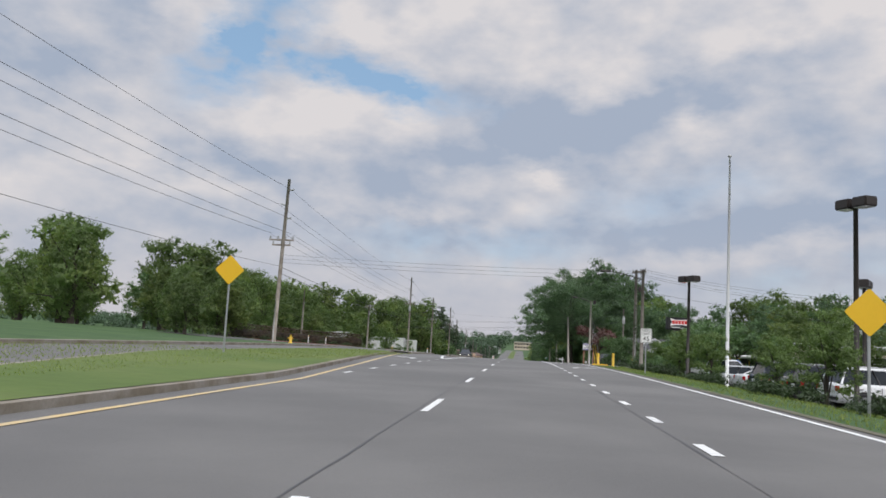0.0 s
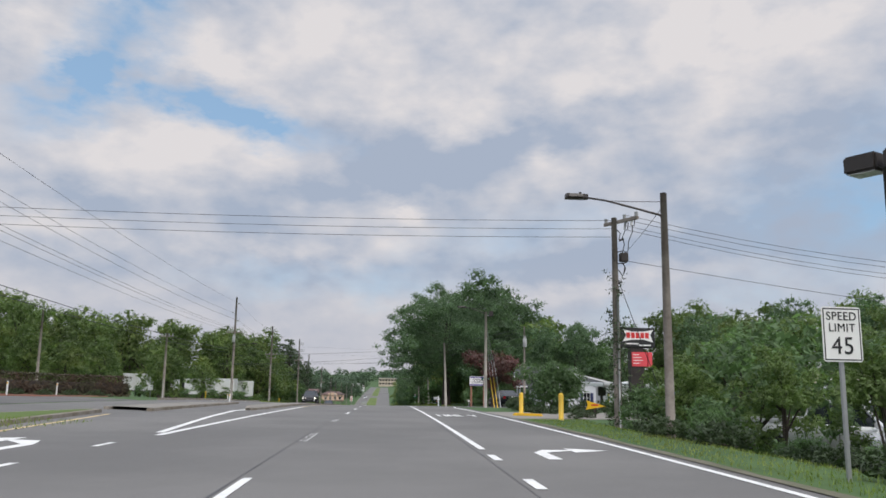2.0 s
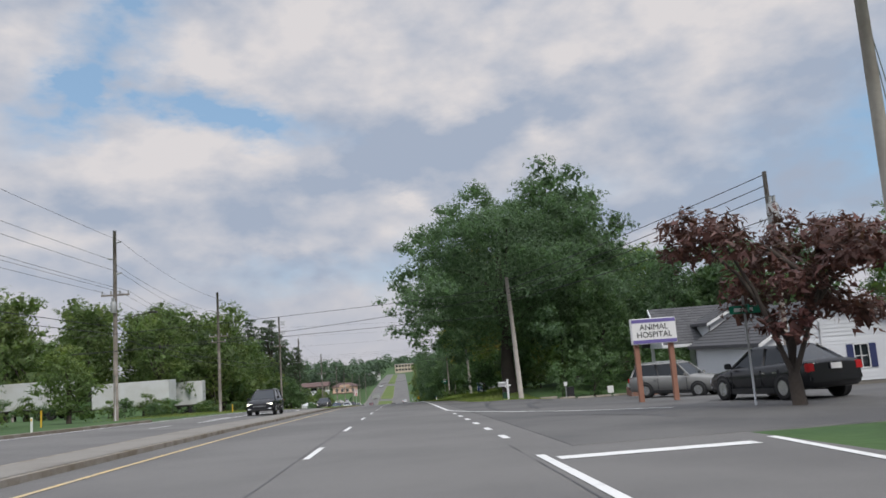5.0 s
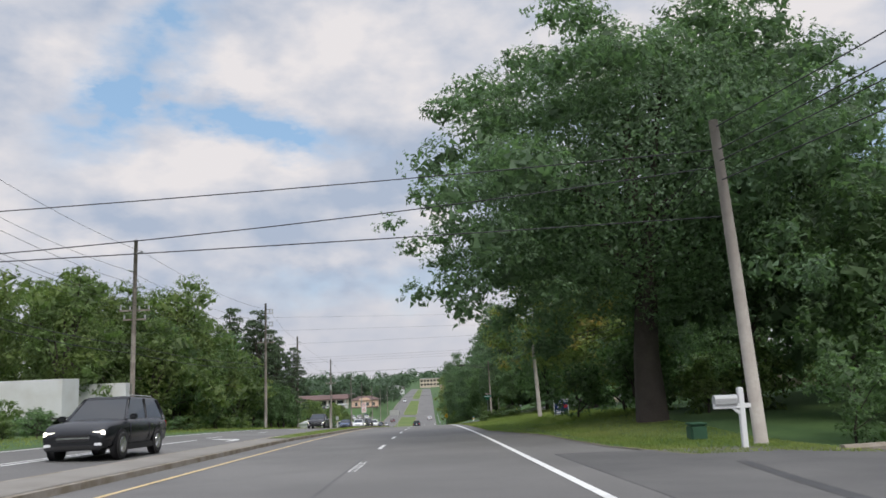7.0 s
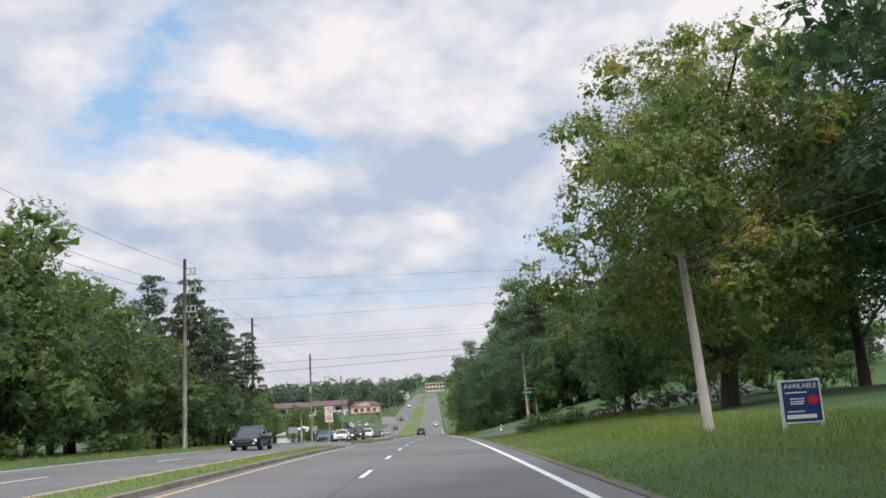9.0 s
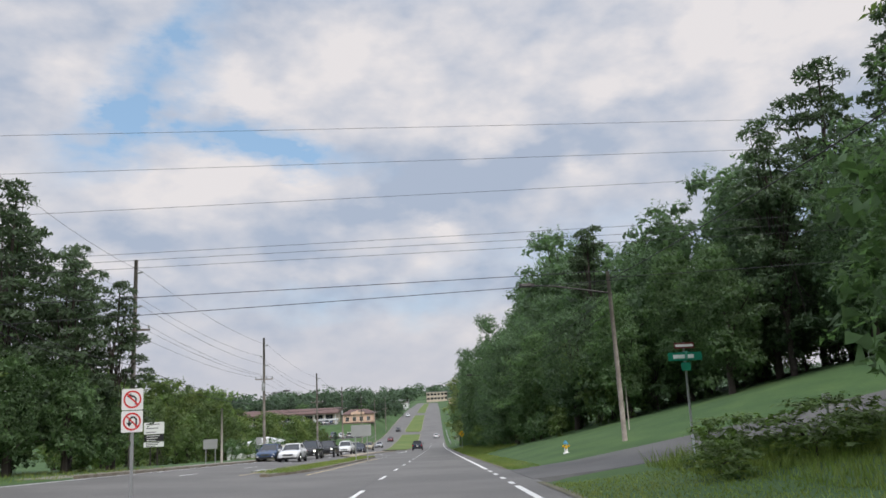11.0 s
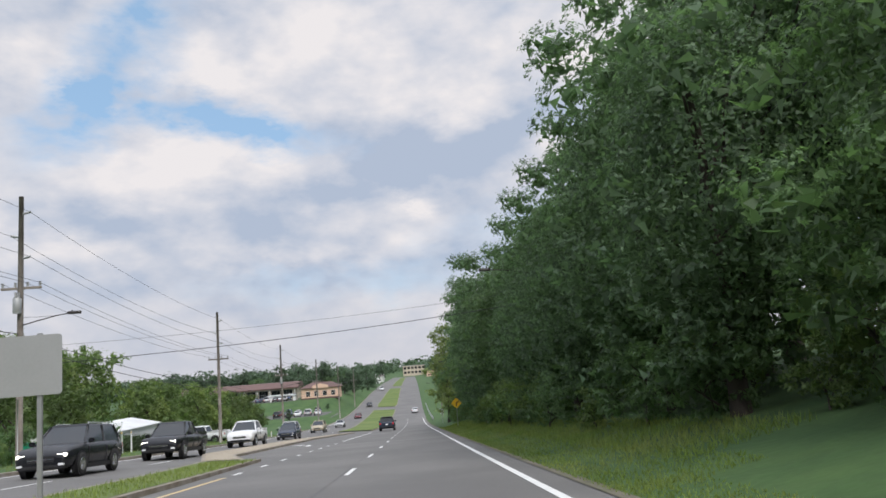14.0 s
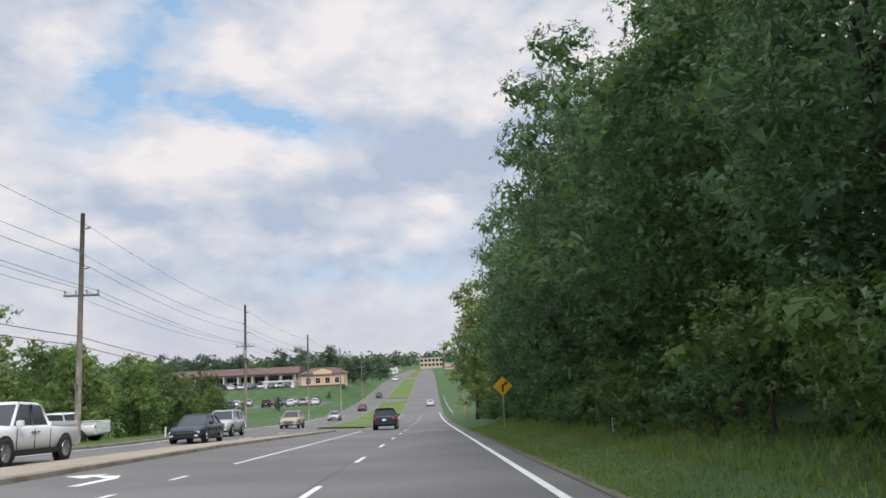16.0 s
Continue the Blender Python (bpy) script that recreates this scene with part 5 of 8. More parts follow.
def cluttered_pole(x, y, top):
    """A pole with one short arm, fuse cutouts, a dark box, loops of cable and ivy climbing it."""
    p = utility_pole(x, y, top, "ivy-grown wooden pole cluttered with cutouts, cables and a dark box", r=.14, low=4.6, group="roadside poles")
    h = top - base_z(x, y)
    arm = part("crossarm", boxm(-.75, .95, -.05, .05, -.06, .06, bevel=.01), WOOD_POLE, p)
    arm.matrix_basis = pose(.14, -.1, h - .16, 0, 0, -64)
    for u in (-.66, .3, .88):
        insulator(arm, (u, 0, .05), (u, 0, .2))
    for u, dz in ((.27, .36), (.52, .2)):
        cut = part("fuse_cutout", tubem([(u, -.35, h - dz - .13), (u + .03, -.35, h - dz + .13)], .045, 7), SIGN_GREY, p, "grey porcelain fuse cutout")
        part("fuse_tube", tubem([(u + .09, -.4, h - dz - .14), (u + .12, -.4, h - dz + .1)], .016, 6), DARK_METAL, cut)
        part("cutout_bracket", tubem([(u + .03, -.35, h - dz + .13), (u + .14, -.4, h - dz + .11)], .012, 5), DARK_METAL, cut)
        part("cutout_bracket", tubem([(u, -.35, h - dz - .13), (u + .1, -.4, h - dz - .15)], .012, 5), DARK_METAL, cut)
    box = part("equipment_box", boxm(.13, .41, -.3, -.02, h - 1.62, h - 1.3, bevel=.03), DARK_METAL, p, "dark metal equipment box")
    part("bracket", tubem([(.0, -.05, h - 1.27), (.27, -.16, h - 1.22), (.42, -.16, h - 1.3)], .018, 5), DARK_METAL, box)
    part("bracket", tubem([(.0, -.05, h - 1.66), (.27, -.16, h - 1.68), (.4, -.16, h - 1.6)], .018, 5), DARK_METAL, box)
    part("arrester", tubem([(.1, -.2, h - .86), (.26, -.25, h - .8)], .04, 7), DARK_METAL, p)
    for pts in (((.55, -.35, h - .1), (.55, -.35, h - .55), (.42, -.3, h - .9), (.4, -.25, h - 1.3)), ((.3, -.35, h - .5), (.2, -.3, h - .75), (.28, -.25, h - 1.0), (.22, -.2, h - 1.3)),
                ((.05, -.12, h - .45), (.16, -.2, h - .6), (.12, -.16, h - .8), (.22, -.25, h - .82)), ((-.05, -.12, h - 1.15), (-.12, -.14, h - 1.3), (-.08, -.12, h - 1.5), (-.02, -.12, h - 1.6)),
                ((.2, -.2, h - 1.65), (.32, -.22, h - 1.85), (.24, -.2, h - 2.1), (.3, -.2, h - 1.75)), ((.08, -.14, h - 1.9), (.2, -.2, h - 2.1), (.16, -.18, h - 2.35), (.06, -.14, h - 2.4))):
        part("cable", tubem([Vector(q) for q in pts], .016, 5), WIRE, p)
    part("guy_wire", tubem([(.1, -.05, h - 2.3), (1.9, -.3, -.1)], .012, 5), WIRE, p)
    n = 230
    z = np.concatenate([rng.uniform(.1, h - 3.6, n - 30), rng.uniform(h - 3.6, h - 1.8, 30)])
    a = rng.uniform(0, 2 * math.pi, n)
    d = np.stack([np.cos(a), np.sin(a), np.zeros(n)], 1)
    q = d * (.13 + rng.uniform(0, .16, n) * (z < h - 2.6))[:, None]
    q[:, 2] = z
    c, o, al = sprigs(q, d, 6, .3)
    ivy = new("ivy", leaf_mesh("ivy", c, o, .06, LEAF_HEDGE, .4, along=al))
    ivy.parent = p
    return p


cluttered_pole(9.75, 60.1, 5.75)
utility_pole(9.35, 93.0, 5.0, "grey wooden street lamp pole with a floodlight", wood=PALE_POLE, r=.13, lamp=(.15, 1.6), flood=True, low=2.4, group="roadside poles")
utility_pole(9.45, 133.1, 4.2, "leaning pale wooden pole behind a mailbox", wood=PALE_POLE, r=.17, lean=(-.35, .1), group="roadside poles")
utility_pole(9.15, 168.0, -.1, "pale wooden pole on a grass bank", wood=PALE_POLE, r=.15, lean=(-.25, 0), group="roadside poles")
utility_pole(9.25, 210.8, -.45, "leaning grey wooden street lamp pole on a lawn", r=.105, lean=(-.12, 0), lamp=(.9, 3.2), group="roadside poles")
utility_pole(9.2, 270.0, -3.3, "wooden street lamp pole half hidden in foliage", r=.14, lamp=(.4, 3.0), group="roadside poles")
utility_pole(8.6, 330.0, -7.6, "wooden street lamp pole at the wood edge", r=.13, lamp=(.4, 2.8), group="roadside poles")
utility_pole(8.4, 420.0, -12.0, "wooden street lamp pole in the valley", r=.13, lamp=(.4, 2.8), group="roadside poles")
utility_pole(15.05, 108.0, 4.9, "slim wooden pole with a pale transformer can behind the clinic", r=.11, can=(1.2, 0), group="roadside poles")
utility_pole(-13.95, 238.0, -5.4, "short plain grey pole beside the footpath", wood=PALE_POLE, r=.09)
utility_pole(-60, 209, 7.3, "tall wooden pole beyond the wood", r=.2)
utility_pole(45, 209, 5.6, "wooden pole up the side street", r=.16)


def wire(a, b, sag=.5, r=.012, label="thin dark overhead power wire", group="overhead wires"):
    a, b = Vector(a), Vector(b)
    n = 10
    pts = []
    for i in range(n + 1):
        t = i / n
        p = a.lerp(b, t)
        p.z -= sag * 4 * t * (1 - t)
        pts.append(p)
    ob = part("overhead_wire", tubem(pts, r, 4), WIRE)
    return tagged(ob, label, "wire", group)


for (xa, ya, ta), (xb, yb, tb) in zip(LEFT_POLES, LEFT_POLES[1:]):
    for dz, dx in ((.82, .48), (2.02, -.48), (3.12, .48)):
        wire((xa + dx, ya, ta - dz), (xb + dx, yb, tb - dz), .6)
    for dx in (-.9, .3, .9):
        wire((xa + dx, ya + .14, ta - 4.45), (xb + dx, yb + .14, tb - 4.45), .5, .011)
    for dz in (7.0, 7.5):
        wire((xa, ya - .2, ta - dz), (xb, yb - .2, tb - dz), .5, .02, "thick dark overhead cable")
x, y, t = LEFT_POLES[0]
for dz, dx in ((.82, .48), (2.02, -.48), (3.12, .48), (4.4, -.8), (4.4, .8), (7, 0)):
    wire((x + dx, y, t - dz), (x + dx, y - 70, t - dz + .4), .6)
for dz in (.1, .4, .7):
    wire((9.75, 60.1, 5.75 - dz), (-17.9, 60.9, 5.9 - dz), .2, .008)
for dz in (-.05, .12, .34, .48):
    wire((10.1, 59.8, 5.75 - dz), (32, 63, 4.5 - dz * 1.4), .6, .008)
wire((10.0, 60.0, 4.35), (9.33, 54.0, 4.85), .05, .008)
wire((10.0, 60.0, 4.2), (32, 61, 1.9), .2, .009)
for za, zb, sg in ((3.45, 2.1, .15), (3.0, 1.05, .4), (1.7, 1.0, .06)):
    wire((9.1, 133.3, za), (-19.5, 133.0, zb), sg, .014)
for za, zb in ((4.0, 6.4), (3.4, 6.0), (3.1, 5.6), (2.6, 4.8)):
    wire((9.1, 133.2, za), (15.05, 108.0, zb - 1.6), .15, .016)
for za, zb in ((3.6, -.3), (3.2, -.7)):
    wire((9.15, 133.2, za), (8.9, 168, zb), .4, .016)
for zb in (-.3, -.6, -1.0):
    wire((8.9, 168, zb), (30, 146, zb + 6), .3, .012)
wire((8.9, 168, -.4), (9.15, 210.8, -.8), .4, .014)
for za, zb in ((7.0, 4.6), (4.9, 3.7), (2.4, 3.1), (.45, 1.55), (.3, 1.15), (0, .85)):
    wire((-60, 209, za), (45, 209, zb), .15, .0075)
for za, zb in ((-1.2, -.83), (-1.98, -1.18)):
    wire((-17.6, 207.0, za), (9.2, 207.9, zb), .05, .012)
wire((9.2, 210.8, -.7), (45, 209, .5), .2, .012)
for zb in (-.9, -1.3, -2.0):
    wire((9.2, 210.8, zb), (9.2, 270, zb - 1.9), .5, .012)
wire((-17.5, 269.0, -6.5), (9.2, 270.0, -5.0), .3, .016)
wire((-17.5, 269.0, -5.6), (9.2, 270.0, -4.4), .3, .007)

# car park lamps and flagpole


def lot_lamp(x, y, top, label, turn):
    z0 = base_z(x, y)
    h = top - z0
    p = thing("lot_lamp", label, "lamp", pose(x, y, z0, 0, 0, turn), "car park lamps")
    part("base", tubem([(0, 0, -.2), (0, 0, .5)], .28, 14), CONCRETE, p)
    part("pole", tubem([(0, 0, .4), (0, 0, h - .15)], [.09, .075], 8), DARK_METAL, p)
    for s in (-1, 1):
        hd = part("lamp_head", boxm(s * .06, s * .68, -.26, .26, h - .2, h + .14, bevel=.04), DARK_METAL, p)
        part("lens", boxm(s * .12, s * .62, -.2, .2, h - .215, h - .198), LAMP_GLASS, hd)


lot_lamp(10.75, 46.5, 4.1, "dark bronze twin box lamp over the car park", 118)
lot_lamp(12.5, 28.8, 5.4, "dark bronze twin box lamp over the car park", 112)
lot_lamp(16.2, 37.0, 3.4, "dark bronze twin box lamp over the car park", 60)

fp = thing("flagpole", "bare white flagpole with a ball on top", "flagpole", pose(13.88, 50.35, base_z(13.88, 50.35)))
fh = 12.2 - base_z(13.88, 50.35)
part("pole", tubem([(0, 0, -.2), (0, 0, fh * .3), (0, 0, fh - .1)], [.11, .1, .04], 12), WHITE, fp)
bm = bmesh.new()
bmesh.ops.create_uvsphere(bm, u_segments=14, v_segments=9, radius=.11, matrix=Matrix.Translation((0, 0, fh)))
part("ball", bm, SIGN_GREY, fp, smooth=True)
part("rope", tubem([(.1, 0, 1), (.06, 0, fh - .2)], .01, 4), WHITE, fp)
part("collar", tubem([(0, 0, -.1), (0, 0, .15)], [.2, .16], 12), STEEL, fp)

# ---- signs ----
FACE = pose(0, 0, 0, 90, 0, 0)


def plate(w, h, r=.05, t=.006):
    """A thin upright panel with rounded corners, facing the oncoming camera."""
    bm = bmesh.new()
    pts = []
    for cx, cz, a0 in ((w / 2 - r, h / 2 - r, 0), (-w / 2 + r, h / 2 - r, 90), (-w / 2 + r, -h / 2 + r, 180), (w / 2 - r, -h / 2 + r, 270)):
        pts += [(cx + r * math.cos(radians(a0 + k * 30)), cz + r * math.sin(radians(a0 + k * 30))) for k in range(4)]
    return prism(bm, pts, -t / 2, t / 2)


def ring_mark(w, h, r, b, t=.002, y=-.005):
    bm = bmesh.new()
    for x0, x1, z0, z1 in ((-w / 2, w / 2, h / 2 - b, h / 2), (-w / 2, w / 2, -h / 2, -h / 2 + b), (-w / 2, -w / 2 + b, -h / 2 + b, h / 2 - b), (w / 2 - b, w / 2, -h / 2 + b, h / 2 - b)):
        box(bm, x0, x1, y - t, y, z0, z1)
    return bm


def sign_at(name, x, y, z, label, turn=0.0, category="road sign"):
    """An empty on the ground under a sign whose middle is at height z."""
    z0 = base_z(x, y)
    return thing(name, label, category, pose(x, y, z0, 0, 0, turn)), z - z0


def post(p, h, x=0.0, r=.03, m=STEEL, y=.03):
    return part("post", boxm(x - r, x + r, y, y + .045, -.3, h, bevel=.006), m, p)


s, h = sign_at("speed_limit_sign", 8.02, 43.8, .72, "white speed limit sign on a steel post", 6)
post(s, h + .3)
pl = part("panel", plate(.61, .76, .04), SIGN_WHITE, s, at=Matrix.Translation((0, 0, h)))
part("border", ring_mark(.57, .72, .03, .016), SIGN_BLACK, pl)
for txt, sz, dz in (("SPEED", .165, .245), ("LIMIT", .165, .085), ("45", .34, -.17)):
    letters(txt, sz, SIGN_BLACK, pl, pose(0, -.006, dz, 90), spread=1.08)

for x, y, z, face in ((9.0, 19.6, 1.2, 1), (-9.0, 28.2, 2.1, 1)):
    s, h = sign_at("warning_sign", x, y, z, "yellow diamond warning sign on a steel post")
    post(s, h + .3)
    part("panel", plate(.76, .76, .05), SIGN_YELLOW, s, at=pose(0, 0, h) @ Matrix.Rotation(radians(45), 4, "Y"))
s, h = sign_at("warning_sign", 5.9, 307.2, -11.8, "yellow diamond sign with a black bend arrow", 0)
post(s, h + .2)
pl = part("panel", plate(.76, .76, .05), SIGN_YELLOW, s, at=pose(0, 0, h) @ Matrix.Rotation(radians(45), 4, "Y"))
bm = prism(bmesh.new(), [(-.05, -.3), (.05, -.3), (.05, -.02), (.2, .1), (.2, .02), (.3, .18), (.12, .26), (.16, .18), (-.05, .05)], -.008, -.004)
part("bend_arrow", bm, SIGN_BLACK, s, at=pose(0, 0, h))
s, h = sign_at("road_sign", 5.9, 350.0, -14.9, "small white sign on a post beside the verge", 0)
post(s, h + .2)
part("panel", plate(.6, .75, .04), SIGN_WHITE, s, at=pose(0, 0, h))

# forbidden turn signs in the median
s, h = sign_at("turn_sign", -5.4, 198.6, -5.0, "two stacked white no-turn signs on a steel post", 4)
post(s, h + .2)
for k, dz in enumerate((.27, -.25)):
    pl = part("panel", plate(.5, .5, .03), SIGN_WHITE, s, at=pose(0, 0, h + dz - .05))
    bm = bmesh.new()
    for i in range(28):
        a0, a1 = i / 28 * 2 * math.pi, (i + 1) / 28 * 2 * math.pi
        vs = [bm.verts.new((r * math.cos(a), -.006, r * math.sin(a))) for r, a in ((.17, a0), (.21, a0), (.21, a1), (.17, a1))]
        bm.faces.new(vs)
    box(bm, -.19, .19, -.007, -.005, -.018, .018, m=Matrix.Rotation(radians(45), 4, "Y"))
    part("red_ring", bm, SIGN_RED, pl)
    arrow = [(.06, -.13), (.1, -.13), (.1, .03), (.02, .1), (-.03, .1), (-.03, .15), (-.13, .075), (-.03, .0), (-.03, .05), (.02, .05), (.06, .02)]
    if k:
        arrow = [(.08, -.13), (.12, -.13), (.12, .06), (.06, .12), (-.02, .12), (-.08, .06), (-.08, -.02), (-.13, -.02), (-.06, -.12), (.01, -.02), (-.04, -.02), (-.04, .04), (0, .08), (.05, .08), (.08, .04)]
    part("black_arrow", prism(bmesh.new(), arrow, -.0045, -.0035), SIGN_BLACK, pl)

# street name signs
for x, y, z in ((7.9, 198.4, -4.4), (10.4, 100.8, -.2)):
    s, h = sign_at("street_sign", x, y, z, "green street name blades on a steel post")
    part("post", tubem([(0, 0, -.3), (0, 0, h + .35)], .03, 8), STEEL, s)
    for k, (turn, w, dz) in enumerate(((6, .85, 0), (80, .85, .02))):
        b = part("name_blade", plate(w, .2, .02), SIGN_GREEN, s, at=pose(0, -.035, h + dz, 0, 0, turn))
        part("writing", boxm(-.3, .22, -.006, -.004, -.045, .045), SIGN_WHITE, b)
    if y > 150:
        b = part("topper", plate(.5, .14, .02), MAROON, s, at=pose(0, -.04, h + .26, 0, 0, 6))
        part("writing", boxm(-.22, .22, -.006, -.004, -.03, .03), SIGN_WHITE, b)
        b = part("small_blade", plate(.24, .2, .02), SIGN_GREEN, s, at=pose(0, -.04, h - .24, 0, 0, 6))

# AVAILABLE board
s, h = sign_at("property_sign", 9.95, 164.1, -4.25, "dark blue property board with white lettering", 0, "sign")
for x in (-.42, .42):
    part("post", boxm(x - .04, x + .04, .01, .09, -.4, h + .5), WHITE, s)
pl = part("board", boxm(-.46, .46, -.012, .012, -.48, .48), SIGN_BLUE, s, at=pose(0, 0, h))
part("border", ring_mark(.92, .96, 0, .03, .004, -.012), SIGN_WHITE, pl)
letters("AVAILABLE", .155, SIGN_WHITE, pl, pose(0, -.015, .34, 90))
bm = bmesh.new()
for z, w in ((.2, .5), (.06, .32), (.0, .32), (-.05, .3), (-.22, .4)):
    box(bm, -.36 + (.1 if w < .4 else 0), -.36 + w + (.1 if w < .4 else 0), -.016, -.013, z - .012, z + .012)
box(bm, -.38, .3, -.016, -.013, -.38, -.29)
part("small_print", bm, SIGN_WHITE, pl)
bm = bmesh.new()
star = []
for i in range(24):
    r = .17 if i % 2 else .09
    star.append((.27 + r * math.cos(i * math.pi / 12), .03 + r * .8 * math.sin(i * math.pi / 12)))
part("burst", prism(bm, star, -.018, -.013), SIGN_RED, pl)

# back of a wide sign standing in the median
s, h = sign_at("road_sign", -4.0, 241.0, -7.62, "bare grey back of a wide road sign on two posts", 180)
for x in (-.45, .45):
    post(s, h + .45, x, .035, y=-.06)
part("panel", plate(1.55, .85, .05), SIGN_GREY, s, at=pose(0, 0, h))
s, h = sign_at("road_sign", -15.2, 239.5, -8.0, "grey road sign back on two posts beside the footpath", 180)
for x in (-.35, .35):
    post(s, h + .3, x, y=-.06)
part("panel", plate(1.05, .7, .04), SIGN_GREY, s, at=pose(0, 0, h))
s, h = sign_at("road_sign", -14.6, 253.0, -8.6, "small grey sign back on a single post", 180)
post(s, h + .2, 0, y=-.06)
part("panel", plate(.5, .6, .04), SIGN_GREY, s, at=pose(0, 0, h))

# roadside business board across the road
s, h = sign_at("business_sign", -23.9, 252.0, -7.6, "white and black roadside business board with letter rows", 12, "sign")
for x in (-.3, .3):
    part("post", boxm(x - .05, x + .05, .05, .15, -.4, h + .7), DARK_METAL, s)
for k, (z0, z1, w, m) in enumerate(((.1, 1.15, 1.75, SIGN_WHITE), (-.55, .05, 1.65, SIGN_BLACK), (-1.05, -.6, 1.75, SIGN_WHITE))):
    pn = part("panel", boxm(-w / 2, w / 2, -.05, .05, z0, z1, bevel=.01), m, s, at=pose(0, 0, h))
    bm = bmesh.new()
    for i in range(3):
        zz = z0 + (z1 - z0) * (i + .5) / 3
        box(bm, -w * .38, w * (.1 + .1 * i), -.056, -.052, zz - .03, zz + .03)
    part("writing", bm, SIGN_BLACK if m is SIGN_WHITE else SIGN_WHITE, pn)
s, h = sign_at("road_sign", -22.0, 279.0, -11.0, "small green sign beside a driveway", 10)
post(s, h + .2)
part("panel", plate(.9, .45, .04), SIGN_GREEN, s, at=pose(0, 0, h))

# clinic sign
s, h = sign_at("clinic_sign", 10.6, 108.6, -.45, "white clinic sign with purple bands and dark lettering", 0, "sign")
for x in (-.62, .62):
    part("post", boxm(x - .08, x + .08, .04, .2, -.3, h - .4), BRICK, s)
pl = part("panel", boxm(-.8, .8, -.1, .1, -.45, .45, bevel=.02), SIGN_WHITE, s, at=pose(0, 0, h))
PURPLE = mat("purple_band", (.16, .13, .36), .5, .08)
for z in (.36, -.36):
    part("band", boxm(-.78, .78, -.106, -.101, z - .06, z + .06), PURPLE, pl)
letters("ANIMAL", .28, SIGN_BLACK, pl, pose(0, -.106, .13, 90))
letters("HOSPITAL", .28, SIGN_BLACK, pl, pose(0, -.106, -.13, 90))

# marker posts, bollards, hydrant, mailbox, bins


def bollard(x, y, hgt, label="thick yellow steel bollard with a domed top"):
    p = thing("bollard", label, "bollard", pose(x, y, base_z(x, y)), "yellow bollards")
    part("sleeve", tubem([(0, 0, -.3), (0, 0, hgt - .1), (0, 0, hgt - .03), (0, 0, hgt)], [.1, .1, .08, .03], 14), YELLOW, p)


bollard(8.15, 70.3, 1.05)
bollard(8.75, 64.5, 1.05)
ks = thing("kerb_stop", "yellow painted concrete kerb at the driveway corner", "kerb", pose(7.65, 68.9, surf(7.65, 68.9)))
part("kerb_block", boxm(-.1, 1.3, -.14, .14, -.1, .13, bevel=.05), YELLOW, ks, at=pose(0, 0, 0, 0, 0, -35))


def marker(x, y, hgt, m, label, r=.05):
    p = thing("marker_post", label, "marker post", pose(x, y, base_z(x, y)), "marker posts")
    part("stake", boxm(-r, r, -.02, .02, -.2, hgt, bevel=.008), m, p)
    part("reflector", boxm(-r * .7, r * .7, -.026, -.021, hgt - .16, hgt - .06), SIGN_YELLOW, p)


for x, y, hgt, m in ((-21.2, 82.7, .9, WHITE), (-21.0, 89.4, .9, WHITE), (-9.0, 88.4, .8, WHITE), (-18.9, 286.0, 1.5, WHITE), (-18.4, 286.4, 1.5, WHITE), (-15.2, 160, .8, YELLOW), (-15.0, 118, .7, WHITE),
                     (-18.2, 283.0, 1.2, WHITE), (-16.5, 330, .7, WHITE), (-16.0, 318, .7, WHITE), (6.9, 286, .4, WHITE), (10.8, 196.8, .9, WHITE), (-20, 130, 1.0, YELLOW)):
    marker(x, y, hgt, m, "slim marker post with a reflector beside the road" if m is WHITE else "slim yellow marker post beside the road")

gw = thing("guy_wires", "guy wires with long yellow plastic guards", "guy wire", pose(10.1, 93.4, base_z(10.1, 93.4)))
for k in range(3):
    part("guard", tubem([(.25 * k, 0, 0), (.25 * k - .35, -.1, 2.3)], .035, 6), YELLOW if k < 2 else SIGN_GREY, gw)
    part("guy", tubem([(.25 * k - .35, -.1, 2.3), (-.72 + .02 * k, -.4, 6.2)], .01, 4), STEEL, gw)

mb = thing("mailbox", "white wooden mailbox post with a grey box", "mailbox", pose(8.35, 131.4, base_z(8.35, 131.4)))
part("post", boxm(-.06, .06, -.06, .06, -.3, 1.3, bevel=.015), WHITE, mb)
part("arm", boxm(-.62, .2, -.05, .05, .85, .95, bevel=.01), WHITE, mb)
part("brace", boxm(-.5, .0, -.03, .03, -.03, .03, m=pose(-.02, 0, .72, 0, 40, 0)), WHITE, mb)
bm = bmesh.new()
prism(bm, [(-.1, 0), (.1, 0), (.1, .12)] + [(.1 * math.cos(a), .12 + .08 * math.sin(a)) for a in (.5, 1.0, 1.57, 2.1, 2.6)] + [(-.1, .12)], -.6, -.1, "x")
part("box", bm, SIGN_GREY, mb, at=pose(0, 0, .95))

